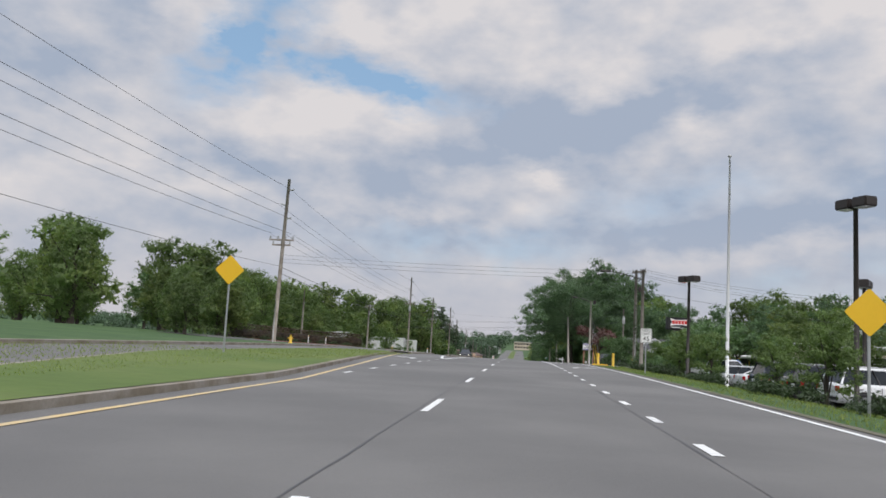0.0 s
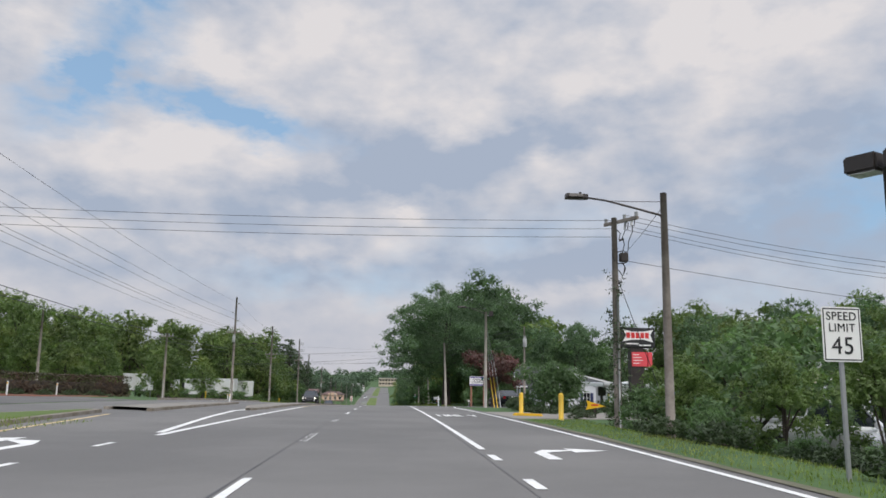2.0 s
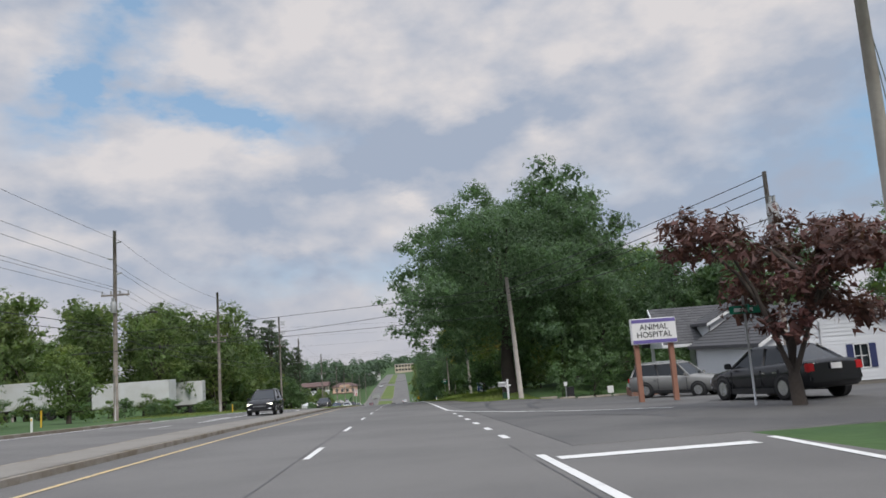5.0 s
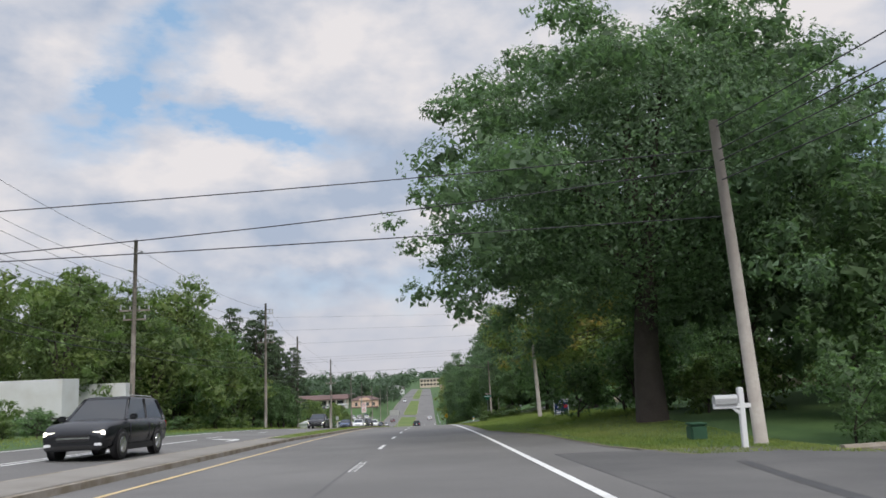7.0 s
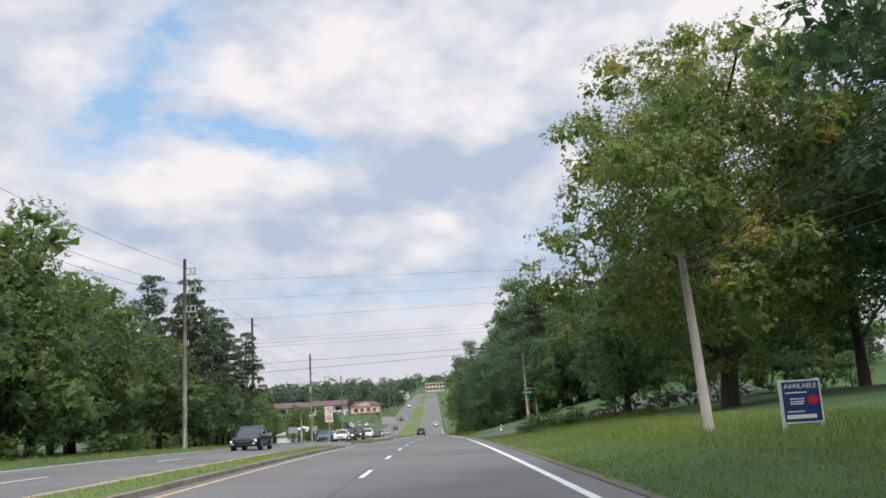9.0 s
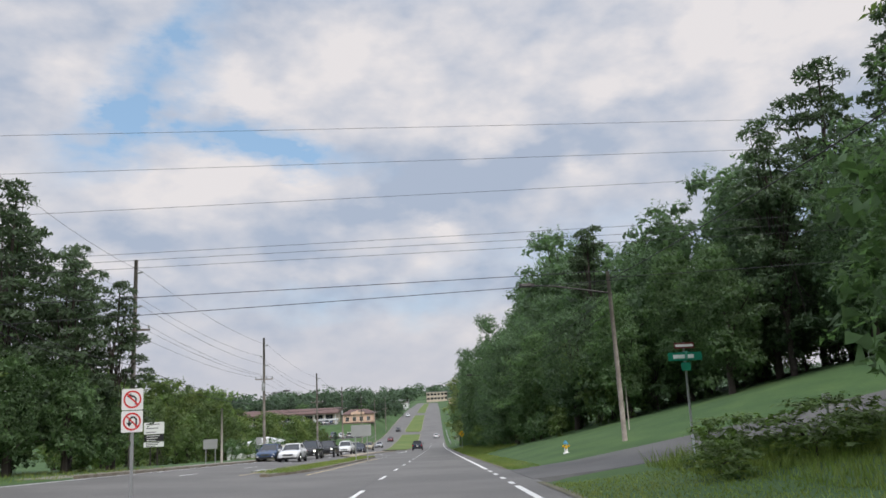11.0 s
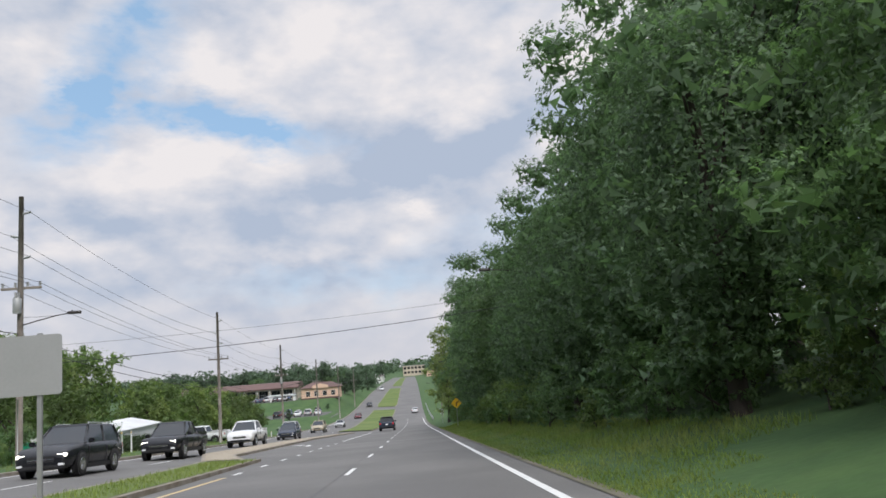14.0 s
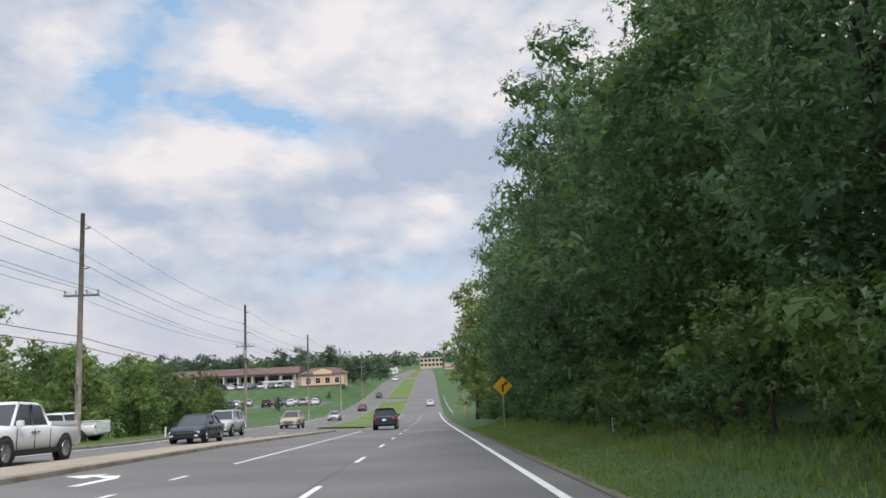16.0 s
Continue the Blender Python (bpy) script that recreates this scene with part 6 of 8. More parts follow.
hy = thing("fire_hydrant", "fire hydrant with a pale body and blue bonnet", "hydrant", pose(7.05, 211.8, base_z(7.05, 211.8)) @ Matrix.Scale(.72, 4))
part("barrel", tubem([(0, 0, -.1), (0, 0, .04), (0, 0, .05), (0, 0, .5)], [.17, .17, .1, .1], 12), SIGN_WHITE, hy)
part("bonnet", tubem([(0, 0, .5), (0, 0, .54), (0, 0, .62), (0, 0, .7)], [.14, .14, .1, .03], 12), mat("blue_bonnet", (.08, .3, .45), .5), hy)
part("nozzle", tubem([(-.2, 0, .38), (.2, 0, .38)], .055, 10), SIGN_YELLOW, hy)
part("nozzle", tubem([(0, -.19, .34), (0, 0, .34)], .075, 10), SIGN_YELLOW, hy)
utility_pole(10.6, 215.5, -5.1, "slim pale post standing on the lawn", wood=PALE_POLE, r=.035, group="roadside poles")
hy = thing("fire_hydrant", "yellow fire hydrant across the road", "hydrant", pose(-17.0, 62.5, base_z(-17, 62.5)))
part("barrel", tubem([(0, 0, -.1), (0, 0, .04), (0, 0, .05), (0, 0, .5), (0, 0, .68)], [.17, .17, .11, .11, .04], 12), YELLOW, hy)
part("nozzle", tubem([(-.2, 0, .38), (.2, 0, .38)], .055, 10), YELLOW, hy)

for x, y, w, hgt, m, lab in ((12.25, 132.2, .22, .95, SIGN_WHITE, "narrow white sign plate beside a bin"), (15.3, 132.6, .4, .45, SIGN_WHITE, "small white lawn sign at the car park edge"),
                             (17.2, 134.6, .4, .45, SIGN_WHITE, "small white lawn sign at the car park edge"), (-26, 128, .55, 1.2, SIGN_WHITE, "small white sign across the road"),
                             (11.5, 199.0, .22, 1.0, SIGN_WHITE, "small white plate on a stake"), (17.0, 178.5, .35, .5, BEIGE, "small tan utility box on a stake")):
    s = thing("lawn_sign", lab, "sign", pose(x, y, base_z(x, y)))
    part("stake", boxm(-.025, .025, 0, .05, -.2, hgt - .1), STEEL, s)
    part("panel", plate(w, w * 1.15, .02), m, s, at=pose(0, 0, hgt))
for x, y, m, lab in ((12.55, 132.3, BLACK, "black wheeled bin beside a plate"), (8.75, 135.6, mat("green_bin", (.03, .09, .05), .6), "low green box beside the mailbox")):
    b = thing("bin", lab, "bin", pose(x, y, base_z(x, y)))
    part("body", boxm(-.22, .22, -.22, .22, 0, .7 if m is BLACK else .4, bevel=.04), m, b)
    part("lid", boxm(-.24, .24, -.24, .24, .7 if m is BLACK else .4, .76 if m is BLACK else .45, bevel=.02), m, b)

for k in range(5):
    ps = thing("parking_stop", "weathered concrete parking stop at the car park edge", "parking stop", pose(10.9 + 1.25 * k, 131.3 + .28 * k, surf(10.9 + 1.25 * k, 131.3 + .28 * k), 0, 0, 11 + 3 * (k % 2)), "parking stops")
    part("block", prism(bmesh.new(), [(-.11, -.12), (-.11, .06), (-.06, .13), (.06, .13), (.11, .06), (.11, -.12)], -.55, .55, "x"), KERB, ps)

# guardrail on the far right
gr = thing("guardrail", "galvanised steel guardrail beside the road in the valley", "guardrail", kind="structure")
bm = bmesh.new()
rows = []
for i in range(24):
    y = 400 + i * 4
    x = 5.6 + .0 * i
    z = surf(x, y)
    rows.append([bm.verts.new((x + dx, y, z + dz)) for dx, dz in ((0, .4), (-.07, .47), (0, .55), (-.07, .63), (0, .7))])
for a, b in zip(rows, rows[1:]):
    for k in range(4):
        bm.faces.new((a[k], a[k + 1], b[k + 1], b[k]))
part("rail", bm, STEEL, gr)
for i in range(24):
    part("post", boxm(5.62, 5.77, 400 + i * 4 - .06, 400 + i * 4 + .06, surf(5.7, 400 + i * 4) - .3, surf(5.7, 400 + i * 4) + .68), STEEL, gr)

# ---- vehicles ----
# side profiles: length, width, and stations from tail to nose: (y, bottom, shoulder height, half-width factor)
CARS = {
    "suv": dict(L=4.9, W=1.94, H=1.76, body=((-2.45, .42, .95, .86), (-2.38, .32, 1.06, .95), (-1.6, .27, 1.12, 1.0), (0, .26, 1.10, 1.0), (1.0, .26, 1.08, 1.0), (1.25, .27, 1.06, .99), (2.1, .28, .98, .95), (2.36, .3, .86, .88), (2.45, .4, .66, .78)),
                glass=((-2.28, 1.08, .80, -2.02, 1.68), (1.0, 1.08, .8, .28, 1.70)), wheel=.37, axles=(-1.42, 1.46)),
    "sedan": dict(L=4.65, W=1.8, H=1.45, body=((-2.32, .45, .88, .84), (-2.24, .3, .98, .93), (-1.5, .24, .98, 1.0), (0, .22, .94, 1.0), (.9, .22, .92, 1.0), (1.2, .22, .89, .99), (2.0, .24, .78, .94), (2.26, .27, .68, .86), (2.32, .36, .56, .76)),
                  glass=((-1.85, .95, .76, -1.0, 1.40), (1.05, .92, .78, .2, 1.42)), wheel=.33, axles=(-1.38, 1.40)),
    "pickup": dict(L=5.5, W=1.95, H=1.82, body=((-2.75, .55, 1.05, .9), (-2.7, .45, 1.12, .97), (-1.0, .36, 1.14, 1.0), (0, .34, 1.14, 1.0), (1.1, .34, 1.13, 1.0), (1.4, .35, 1.12, .99), (2.4, .36, 1.06, .96), (2.68, .38, .98, .9), (2.75, .5, .7, .84)),
                   glass=((-.85, 1.12, .8, -.62, 1.74), (1.3, 1.12, .8, .62, 1.76)), wheel=.40, axles=(-1.75, 1.75)),
}


def build_car(kind, paint, lit=False, name=None):
    """Geometry of one vehicle; returns mesh data by part, ready to be placed."""
    c = CARS[kind]
    hw = c["W"] / 2
    out = []
    bm = bmesh.new()
    secs = []
    for y, z0, zs, f in c["body"]:
        w = hw * f
        half = [(0, z0), (w * .8, z0), (w * .95, z0 + .1), (w, z0 + (zs - z0) * .5), (w * .98, zs - .1), (w * .9, zs - .01), (w * .55, zs + .03), (0, zs + .045)]
        secs.append([(x, y, z) for x, z in half] + [(-x, y, z) for x, z in half[-2:0:-1]])
    loft(bm, secs)
    for f in bm.faces:
        f.smooth = len(f.verts) == 4
    out.append(("body", bm, paint, None))
    (yb, zb, fb, ybt, zbt), (ya, za, fa, yat, zat) = c["glass"]
    bm = bmesh.new()
    lo = [(-hw * fb * 1.1, yb, zb), (hw * fb * 1.1, yb, zb), (hw * fa * 1.1, ya, za), (-hw * fa * 1.1, ya, za)]
    hi = [(-hw * .68, ybt, zbt), (hw * .68, ybt, zbt), (hw * .66, yat, zat), (-hw * .66, yat, zat)]
    loft(bm, [lo, hi])
    out.append(("cabin_glass", bm, GLASS, "dark tinted window glass"))
    bm = bmesh.new()
    roof_lo = [(x * 1.02, y + (-.03 if y < 0 else .03), z - .02) for x, y, z in hi]
    roof_hi = [(x * .9, y * .92, z + .06) for x, y, z in hi]
    loft(bm, [roof_lo, roof_hi])
    out.append(("roof", bm, paint, None))
    for sx in (-1, 1):
        for k, (l, h2) in enumerate(((lo[0], hi[0]), (lo[3], hi[3]))):
            out.append(("pillar", tubem([(sx * abs(l[0]) * 1.0, l[1], l[2] - .02), (sx * abs(h2[0]) * 1.01, h2[1], h2[2])], [.05, .045], 6), paint, None))
        ym = (yb + ya) / 2 - .05
        out.append(("pillar", tubem([(sx * hw * (fb + fa) / 2 * 1.1, ym, zb - .02), (sx * hw * .68, (ybt + yat) / 2 - .05, zbt)], [.045, .04], 6), BLACK, None))
        out.append(("mirror", boxm(sx * hw * .96, sx * (hw + .17), ya - .18, ya - .06, za - .02, za + .15, bevel=.03), paint, None))
        out.append(("headlight", boxm(sx * hw * .5, sx * hw * .86, c["L"] / 2 - .16, c["L"] / 2 - .04, c["body"][-2][2] - .2, c["body"][-2][2] - .06, bevel=.025), LAMP_LIT if lit else LAMP_GLASS, None))
        zt = c["body"][1][2]
        out.append(("tail_light", boxm(sx * hw * .68, sx * hw * .93, -c["L"] / 2 - .005, -c["L"] / 2 + .12, zt - .28, zt - .06, bevel=.02), TAIL_RED, None))
    out.append(("bumper", boxm(-hw * .86, hw * .86, -c["L"] / 2 - .04, -c["L"] / 2 + .15, c["body"][0][1] - .02, c["body"][0][1] + .17, bevel=.04), BLACK if kind == "suv" else paint, None))
    out.append(("bumper", boxm(-hw * .8, hw * .8, c["L"] / 2 - .2, c["L"] / 2 + .02, c["body"][-1][1] - .12, c["body"][-1][1] + .06, bevel=.04), BLACK, None))
    out.append(("grille", boxm(-hw * .46, hw * .46, c["L"] / 2 - .14, c["L"] / 2 + .012, c["body"][-1][1] + .1, c["body"][-1][2] + .06, bevel=.02), BLACK, None))
    out.append(("number_plate", boxm(-.16, .16, -c["L"] / 2 - .052, -c["L"] / 2 - .04, c["body"][0][1] + .3, c["body"][0][1] + .45), SIGN_WHITE, None))
    # dark sills, seams, handles and lower grille
    za_, zs_ = c["body"][4][1], c["body"][4][2]
    for sx in (-1, 1):
        out.append(("sill", boxm(sx * hw * .8, sx * hw * 1.004, c["axles"][0] + c["wheel"] * 1.15, c["axles"][1] - c["wheel"] * 1.15, za_ - .04, za_ + .12, bevel=.02), BLACK, None))
        for yy in ((yb + ya) / 2 - .05, ya - .12, yb + .62 if kind != "pickup" else yb + .1):
            out.append(("door_seam", boxm(sx * hw * .99, sx * hw * 1.006, yy - .009, yy + .009, za_ + .13, zs_ - .1), BLACK, None))
        for yy in ((yb + ya) / 2 - .2, ya - 1.0 if kind == "pickup" else yb + .75):
            out.append(("door_handle", boxm(sx * hw * .99, sx * hw * 1.03, yy - .09, yy + .09, zs_ - .2, zs_ - .165, bevel=.01), CHROME, None))
        out.append(("fog_lamp", boxm(sx * hw * .6, sx * hw * .8, c["L"] / 2 - .12, c["L"] / 2 + .026, c["body"][-1][1] - .02, c["body"][-1][1] + .07, bevel=.02), LAMP_GLASS, None))
    zg = (c["body"][-1][1] + .1 + c["body"][-1][2] + .06) / 2
    out.append(("grille_bar", boxm(-hw * .47, hw * .47, c["L"] / 2 - .1, c["L"] / 2 + .022, zg - .02, zg + .02, bevel=.008), CHROME, None))
    out.append(("lower_grille", boxm(-hw * .5, hw * .5, c["L"] / 2 - .12, c["L"] / 2 + .028, c["body"][-1][1] - .08, c["body"][-1][1] + .02, bevel=.015), RUBBER, None))
    if kind == "suv":
        out.append(("spoiler", boxm(-hw * .62, hw * .62, ybt - .14, ybt + .1, zbt - .02, zbt + .05, bevel=.015), BLACK, None))
        for sx in (-1, 1):
            out.append(("roof_rail", tubem([(sx * hw * .6, ybt + .2, zbt + .05), (sx * hw * .6, ybt + .25, zbt + .1), (sx * hw * .58, yat - .25, zat + .1), (sx * hw * .58, yat - .2, zat + .05)], .018, 6), SIGN_GREY, None))
    if kind == "pickup":
        out.append(("bed_well", boxm(-hw * .8, hw * .8, -2.6, -.95, 1.15, 1.195), BLACK, None))
        for sx in (-1, 1):
            out.append(("bed_rail", boxm(sx * hw * .82, sx * hw * .94, -2.68, -.9, 1.1, 1.24, bevel=.02), paint, None))
        out.append(("tailgate", boxm(-hw * .84, hw * .84, -2.76, -2.66, .68, 1.22, bevel=.02), paint, None))
    return c, out


def wheel_meshes(r):
    tyre = bmesh.new()
    tube(tyre, [(-.11, 0, 0), (-.1, 0, 0), (.1, 0, 0), (.11, 0, 0)], [r * .86, r, r, r * .86], 18)
    rim = bmesh.new()
    tube(rim, [(.1, 0, 0), (.118, 0, 0)], [r * .66, r * .6], 18)
    for k in range(5):
        box(rim, .112, .126, -.03, .03, .03, r * .6, m=Matrix.Rotation(k * 2 * math.pi / 5, 4, "X"))
    return finish("wheel", tyre, RUBBER), finish("rim", rim, CHROME)


WHEELS = {k: wheel_meshes(CARS[k]["wheel"]) for k in CARS}
CAR_FIRST = {}


def car(kind, paint, x, y, turn, label, lit=False, group="", z=None):
    """A parked or passing vehicle; turn 0 faces along the road away from the start."""
    slope = math.degrees(math.atan2(surf(x, y + 1) - surf(x, y - 1), 2)) if abs(math.sin(radians(turn))) < .5 else 0
    at = pose(x, y, surf(x, y) + .012 if z is None else z, slope * math.cos(radians(turn)), 0, turn)
    word = {"suv": "suv", "sedan": "car", "pickup": "pickup_truck"}[kind]
    key = (kind, paint, lit)
    if key in CAR_FIRST:
        ob = copy_thing(CAR_FIRST[key], at)
        ob.name = word
        return tagged(ob, label, {"suv": "car", "sedan": "car", "pickup": "pickup truck"}[kind], group)
    c, parts = build_car(kind, PAINTS[paint], lit)
    ob = thing(word, label, {"suv": "car", "sedan": "car", "pickup": "pickup truck"}[kind], at, group)
    CAR_FIRST[key] = ob
    for n, bm, m, lab in parts:
        part(n, bm, m, ob, lab or "")
    r = c["wheel"]
    for sx in (-1, 1):
        for ax in c["axles"]:
            part("wheel_arch", tubem([(sx * (c["W"] / 2 - .2), ax, r + .02), (sx * (c["W"] / 2 + .004), ax, r + .02)], r * 1.14, 18), BLACK, ob)
            w = part("wheel", WHEELS[kind][0], None, ob, at=Matrix.Translation((sx * (c["W"] / 2 - .09), ax, r)) @ Matrix.Rotation(0 if sx > 0 else math.pi, 4, "Z"))
            part("rim", WHEELS[kind][1], None, w)
    return ob


# cars on the lanes that the camera follows
car("suv", "navy", -1.9, 331.0, 0, "dark blue suv driving ahead in the inner lane")
car("sedan", "white", 1.8, 455.0, 0, "white saloon car far ahead in the outer lane")
# oncoming cars
ON = "oncoming cars"
car("suv", "black", -8.2, 138.5, 180, "black suv coming the other way with lit headlamps", True, ON)
car("sedan", "black", -9.9, 196.0, 180, "black saloon coming the other way with lit headlamps", True, ON)
car("sedan", "blue", -12.8, 249.5, 180, "blue saloon coming the other way", False, ON)
car("sedan", "white", -10.3, 246.5, 180, "white saloon coming the other way", False, ON)
car("suv", "black", -10.8, 259.0, 180, "black suv coming the other way with lit headlamps", True, ON)
car("pickup", "black", -10.7, 271.0, 180, "black pickup truck coming the other way with lit headlamps", True, ON)
car("pickup", "white", -10.6, 288.0, 180, "white pickup truck coming the other way", False, ON)
car("suv", "silver", -12.6, 320.0, 180, "silver grey suv coming the other way", False, ON)
car("sedan", "navy", -10.6, 307.0, 180, "dark blue saloon coming the other way", False, ON)
car("suv", "gold", -12.6, 347.0, 180, "tan suv coming the other way", False, ON)
car("sedan", "silver", -13.6, 391.0, 180, "silver saloon climbing the other way", False, ON)
car("sedan", "maroon", -13.4, 440.0, 180, "dark red saloon climbing the other way", False, ON)
car("sedan", "black", -13.6, 500.0, 180, "dark saloon far down the opposing lanes", False, ON)
car("suv", "white", -13.0, 600.0, 180, "white suv far down the opposing lanes", False, ON)
# car park beside the road
LOTC = "cars in the roadside car park"
for i, (k, p, x, y, a, lab) in enumerate((
        ("suv", "white", 16.6, 36.0, -84, "white suv parked below the road"), ("suv", "black", 16.4, 39.2, -86, "black suv parked below the road"), ("sedan", "navy", 16.4, 42.4, -85, "dark saloon parked below the road"),
        ("suv", "navy", 16.4, 45.4, -85, "dark suv parked below the road"), ("sedan", "white", 16.3, 48.4, -86, "white saloon parked below the road"), ("sedan", "silver", 15.4, 51.2, -120, "silver saloon parked below the road"),
        ("pickup", "white", 14.9, 55.2, -140, "white pickup truck parked below the road"), ("suv", "silver", 24.5, 40.0, -84, "silver suv parked in the second row"),
        ("sedan", "white", 24.5, 46.5, -84, "white saloon parked in the second row"), ("suv", "grey", 24.5, 36.0, -84, "grey suv parked in the second row"))):
    car(k, p, x, y, a, lab, False, LOTC)
car("suv", "pewter", 15.9, 121.3, -137, "grey suv parked beside the clinic porch", False, "cars at the clinic")
car("sedan", "navy", 26.8, 115.2, 80, "dark saloon parked behind clipped shrubs", False, "cars at the clinic")
car("sedan", "black", 12.4, 103.5, 10, "black saloon parked behind a red crape myrtle", False, "cars at the clinic")
# valley car parks
r2 = random.Random(4)
cols = ("white", "silver", "white", "grey", "black", "white", "silver", "blue", "maroon")
for i in range(26):
    x = -24.5 - 2.75 * (i % 13) - (0 if i < 13 else 1.2)
    y = 443.5 if i < 13 else 454.5
    if i % 13 in (5, 9):
        continue
    car(("sedan", "suv", "sedan")[i % 3], cols[i % 9], x, y, 8 if i < 13 else 188, "%s car parked in the valley car park" % cols[i % 9], False, "valley car park")
for i in range(24):
    car(("suv", "sedan")[i % 2], cols[(i * 2 + 1) % 9], -41 - 2.8 * (i % 12), 490 + 8.5 * (i // 12), 5 + 180 * (i // 12), "%s car parked before the long shop" % cols[(i * 2 + 1) % 9], False, "shop car park")
car("pickup", "white", -20.5, 312.5, 84, "white pickup truck parked under trees", False, "")
for i in range(7):
    car(("sedan", "suv")[i % 2], cols[i], -20 - 3.0 * i, 700 + 3 * (i % 3), 80, "%s car parked far along the road" % cols[i], False, "far parked cars")


# lorry trailers behind the far verge
def trailer(x, y, turn, length, label):
    p = thing("trailer", label, "trailer", pose(x, y, base_z(x, y), 0, 0, turn), "lorry trailers")
    part("box_body", boxm(-1.25, 1.25, -length / 2, length / 2, 1.15, 3.85, bevel=.03), TRAILER, p)
    for k in range(int(length / 1.2)):
        part("rib", boxm(1.25, 1.275, -length / 2 + .6 + 1.2 * k - .02, -length / 2 + .6 + 1.2 * k + .02, 1.2, 3.8), TRAILER, p)
    part("skirt_rail", boxm(-1.26, 1.26, -length / 2, length / 2, 1.05, 1.15), DARK_METAL, p)
    part("cooling_unit", boxm(-.9, .9, length / 2, length / 2 + .5, 1.9, 3.7, bevel=.05), BLACK, p)
    for s in (-1, 1):
        for yy in (-length / 2 + 1.2, -length / 2 + 2.4):
            part("wheel", tubem([(s * .75, yy, .5), (s * 1.2, yy, .5)], .5, 16), RUBBER, p)
        part("landing_leg", boxm(s * .8 - .06, s * .8 + .06, length / 2 - 2.2, length / 2 - 2.0, 0, 1.1), DARK_METAL, p)


trailer(-28.5, 171.5, 88, 8.5, "white refrigerated lorry trailer parked by the trees")
trailer(-36.5, 164.0, 80, 8.5, "white lorry trailer parked by the trees")
trailer(-25.5, 177.0, 96, 6.5, "white lorry trailer behind brush")

# ---- buildings ----


def wall_with_openings(parent, name, w, h, t, holes, material, at):
    """An upright wall w wide, h high and t thick, cut by openings (x0, x1, z0, z1)."""
    xs = sorted({0, w, *[q for o in holes for q in o[:2]]})
    zs = sorted({0, h, *[q for o in holes for q in o[2:]]})
    bm = bmesh.new()
    for xa, xb in zip(xs, xs[1:]):
        for za, zb in zip(zs, zs[1:]):
            if any(o[0] <= xa and xb <= o[1] and o[2] <= za and zb <= o[3] for o in holes):
                continue
            box(bm, xa, xb, 0, t, za, zb)
    bmesh.ops.remove_doubles(bm, verts=bm.verts[:], dist=.0005)
    return part(name, bm, material, parent, at=at)


def window(parent, x0, x1, z0, z1, at, shutters=None, bars=1):
    w = part("window", boxm(x0, x1, .06, .075, z0, z1), GLASS, parent, "dark reflecting window panes", at=at)
    bm = bmesh.new()
    b = .05
    for q in ((x0 - b, x1 + b, z1, z1 + b), (x0 - b, x1 + b, z0 - b, z0), (x0 - b, x0, z0, z1), (x1, x1 + b, z0, z1)):
        box(bm, q[0], q[1], -.03, .06, q[2], q[3])
    for k in range(bars):
        xx = x0 + (x1 - x0) * (k + 1) / (bars + 1)
        box(bm, xx - .02, xx + .02, .02, .055, z0, z1)
    box(bm, x0, x1, .02, .055, (z0 + z1) / 2 - .02, (z0 + z1) / 2 + .02)
    part("window_frame", bm, WHITE, w)
    if shutters:
        for xa, xb in ((x0 - b - .34, x0 - b - .02), (x1 + b + .02, x1 + b + .34)):
            part("shutter", boxm(xa, xb, -.04, 0, z0 - .03, z1 + .03), shutters, w)
    return w


def gable(parent, w, d, h, rise, over, at, wall_m=SIDING, roof_m=SHINGLE, lines=True):
    """A pitched roof with its gable ends, ridge along local y."""
    for y in (0, d - .12):
        g = part("gable_wall", prism(bmesh.new(), [(0, h), (w, h), (w / 2, h + rise)], y, y + .12), wall_m, parent, at=at)
    for s in (-1, 1):
        a, b = (w / 2 - s * (w / 2 + over), h - over * rise / (w / 2)), (w / 2, h + rise)
        bm = prism(bmesh.new(), [(a[0], a[1]), (a[0], a[1] + .14), (b[0], b[1] + .16), (b[0], b[1] + .02)], -over, d + over)
        rf = part("roof", bm, roof_m, parent, at=at)
        bm = prism(bmesh.new(), [(a[0], a[1] - .04), (a[0], a[1] + .12), (b[0], b[1] + .14), (b[0], b[1] - .02)], -over - .04, -over - .003)
        part("barge_board", bm, WHITE, rf)
        n = 10
        for i in range(n):
            t0, t1 = i / n, (i + 1) / n
            pa = (a[0] + (b[0] - a[0]) * t0, a[1] + (b[1] - a[1]) * t0 + .145 + .015 * t0)
            pb = (a[0] + (b[0] - a[0]) * t1, a[1] + (b[1] - a[1]) * t1 + .145 + .015 * t1)
            part("shingle_course", prism(bmesh.new(), [(pa[0], pa[1] - .005), (pa[0], pa[1] + .035), (pb[0], pb[1] + .01), (pb[0], pb[1] - .005)], -over, d + over), roof_m, rf)


def siding_lines(parent, w, h, at, n=None, holes=()):
    n = n or int(h / .18)
    for i in range(n):
        z = h * (i + .5) / n
        cuts = [(0, w)]
        for o in holes:
            if o[2] - .08 < z < o[3] + .08:
                cuts = [q for a, b in cuts for q in ((a, min(b, o[0] - .45)), (max(a, o[1] + .45), b)) if q[1] - q[0] > .1]
        for a, b in cuts:
            part("siding_board", prism(bmesh.new(), [(-.022, z - .085), (-.004, z + .085), (.0, z + .085), (.0, z - .085)], a, b, "x"), SIDING, parent, at=at)


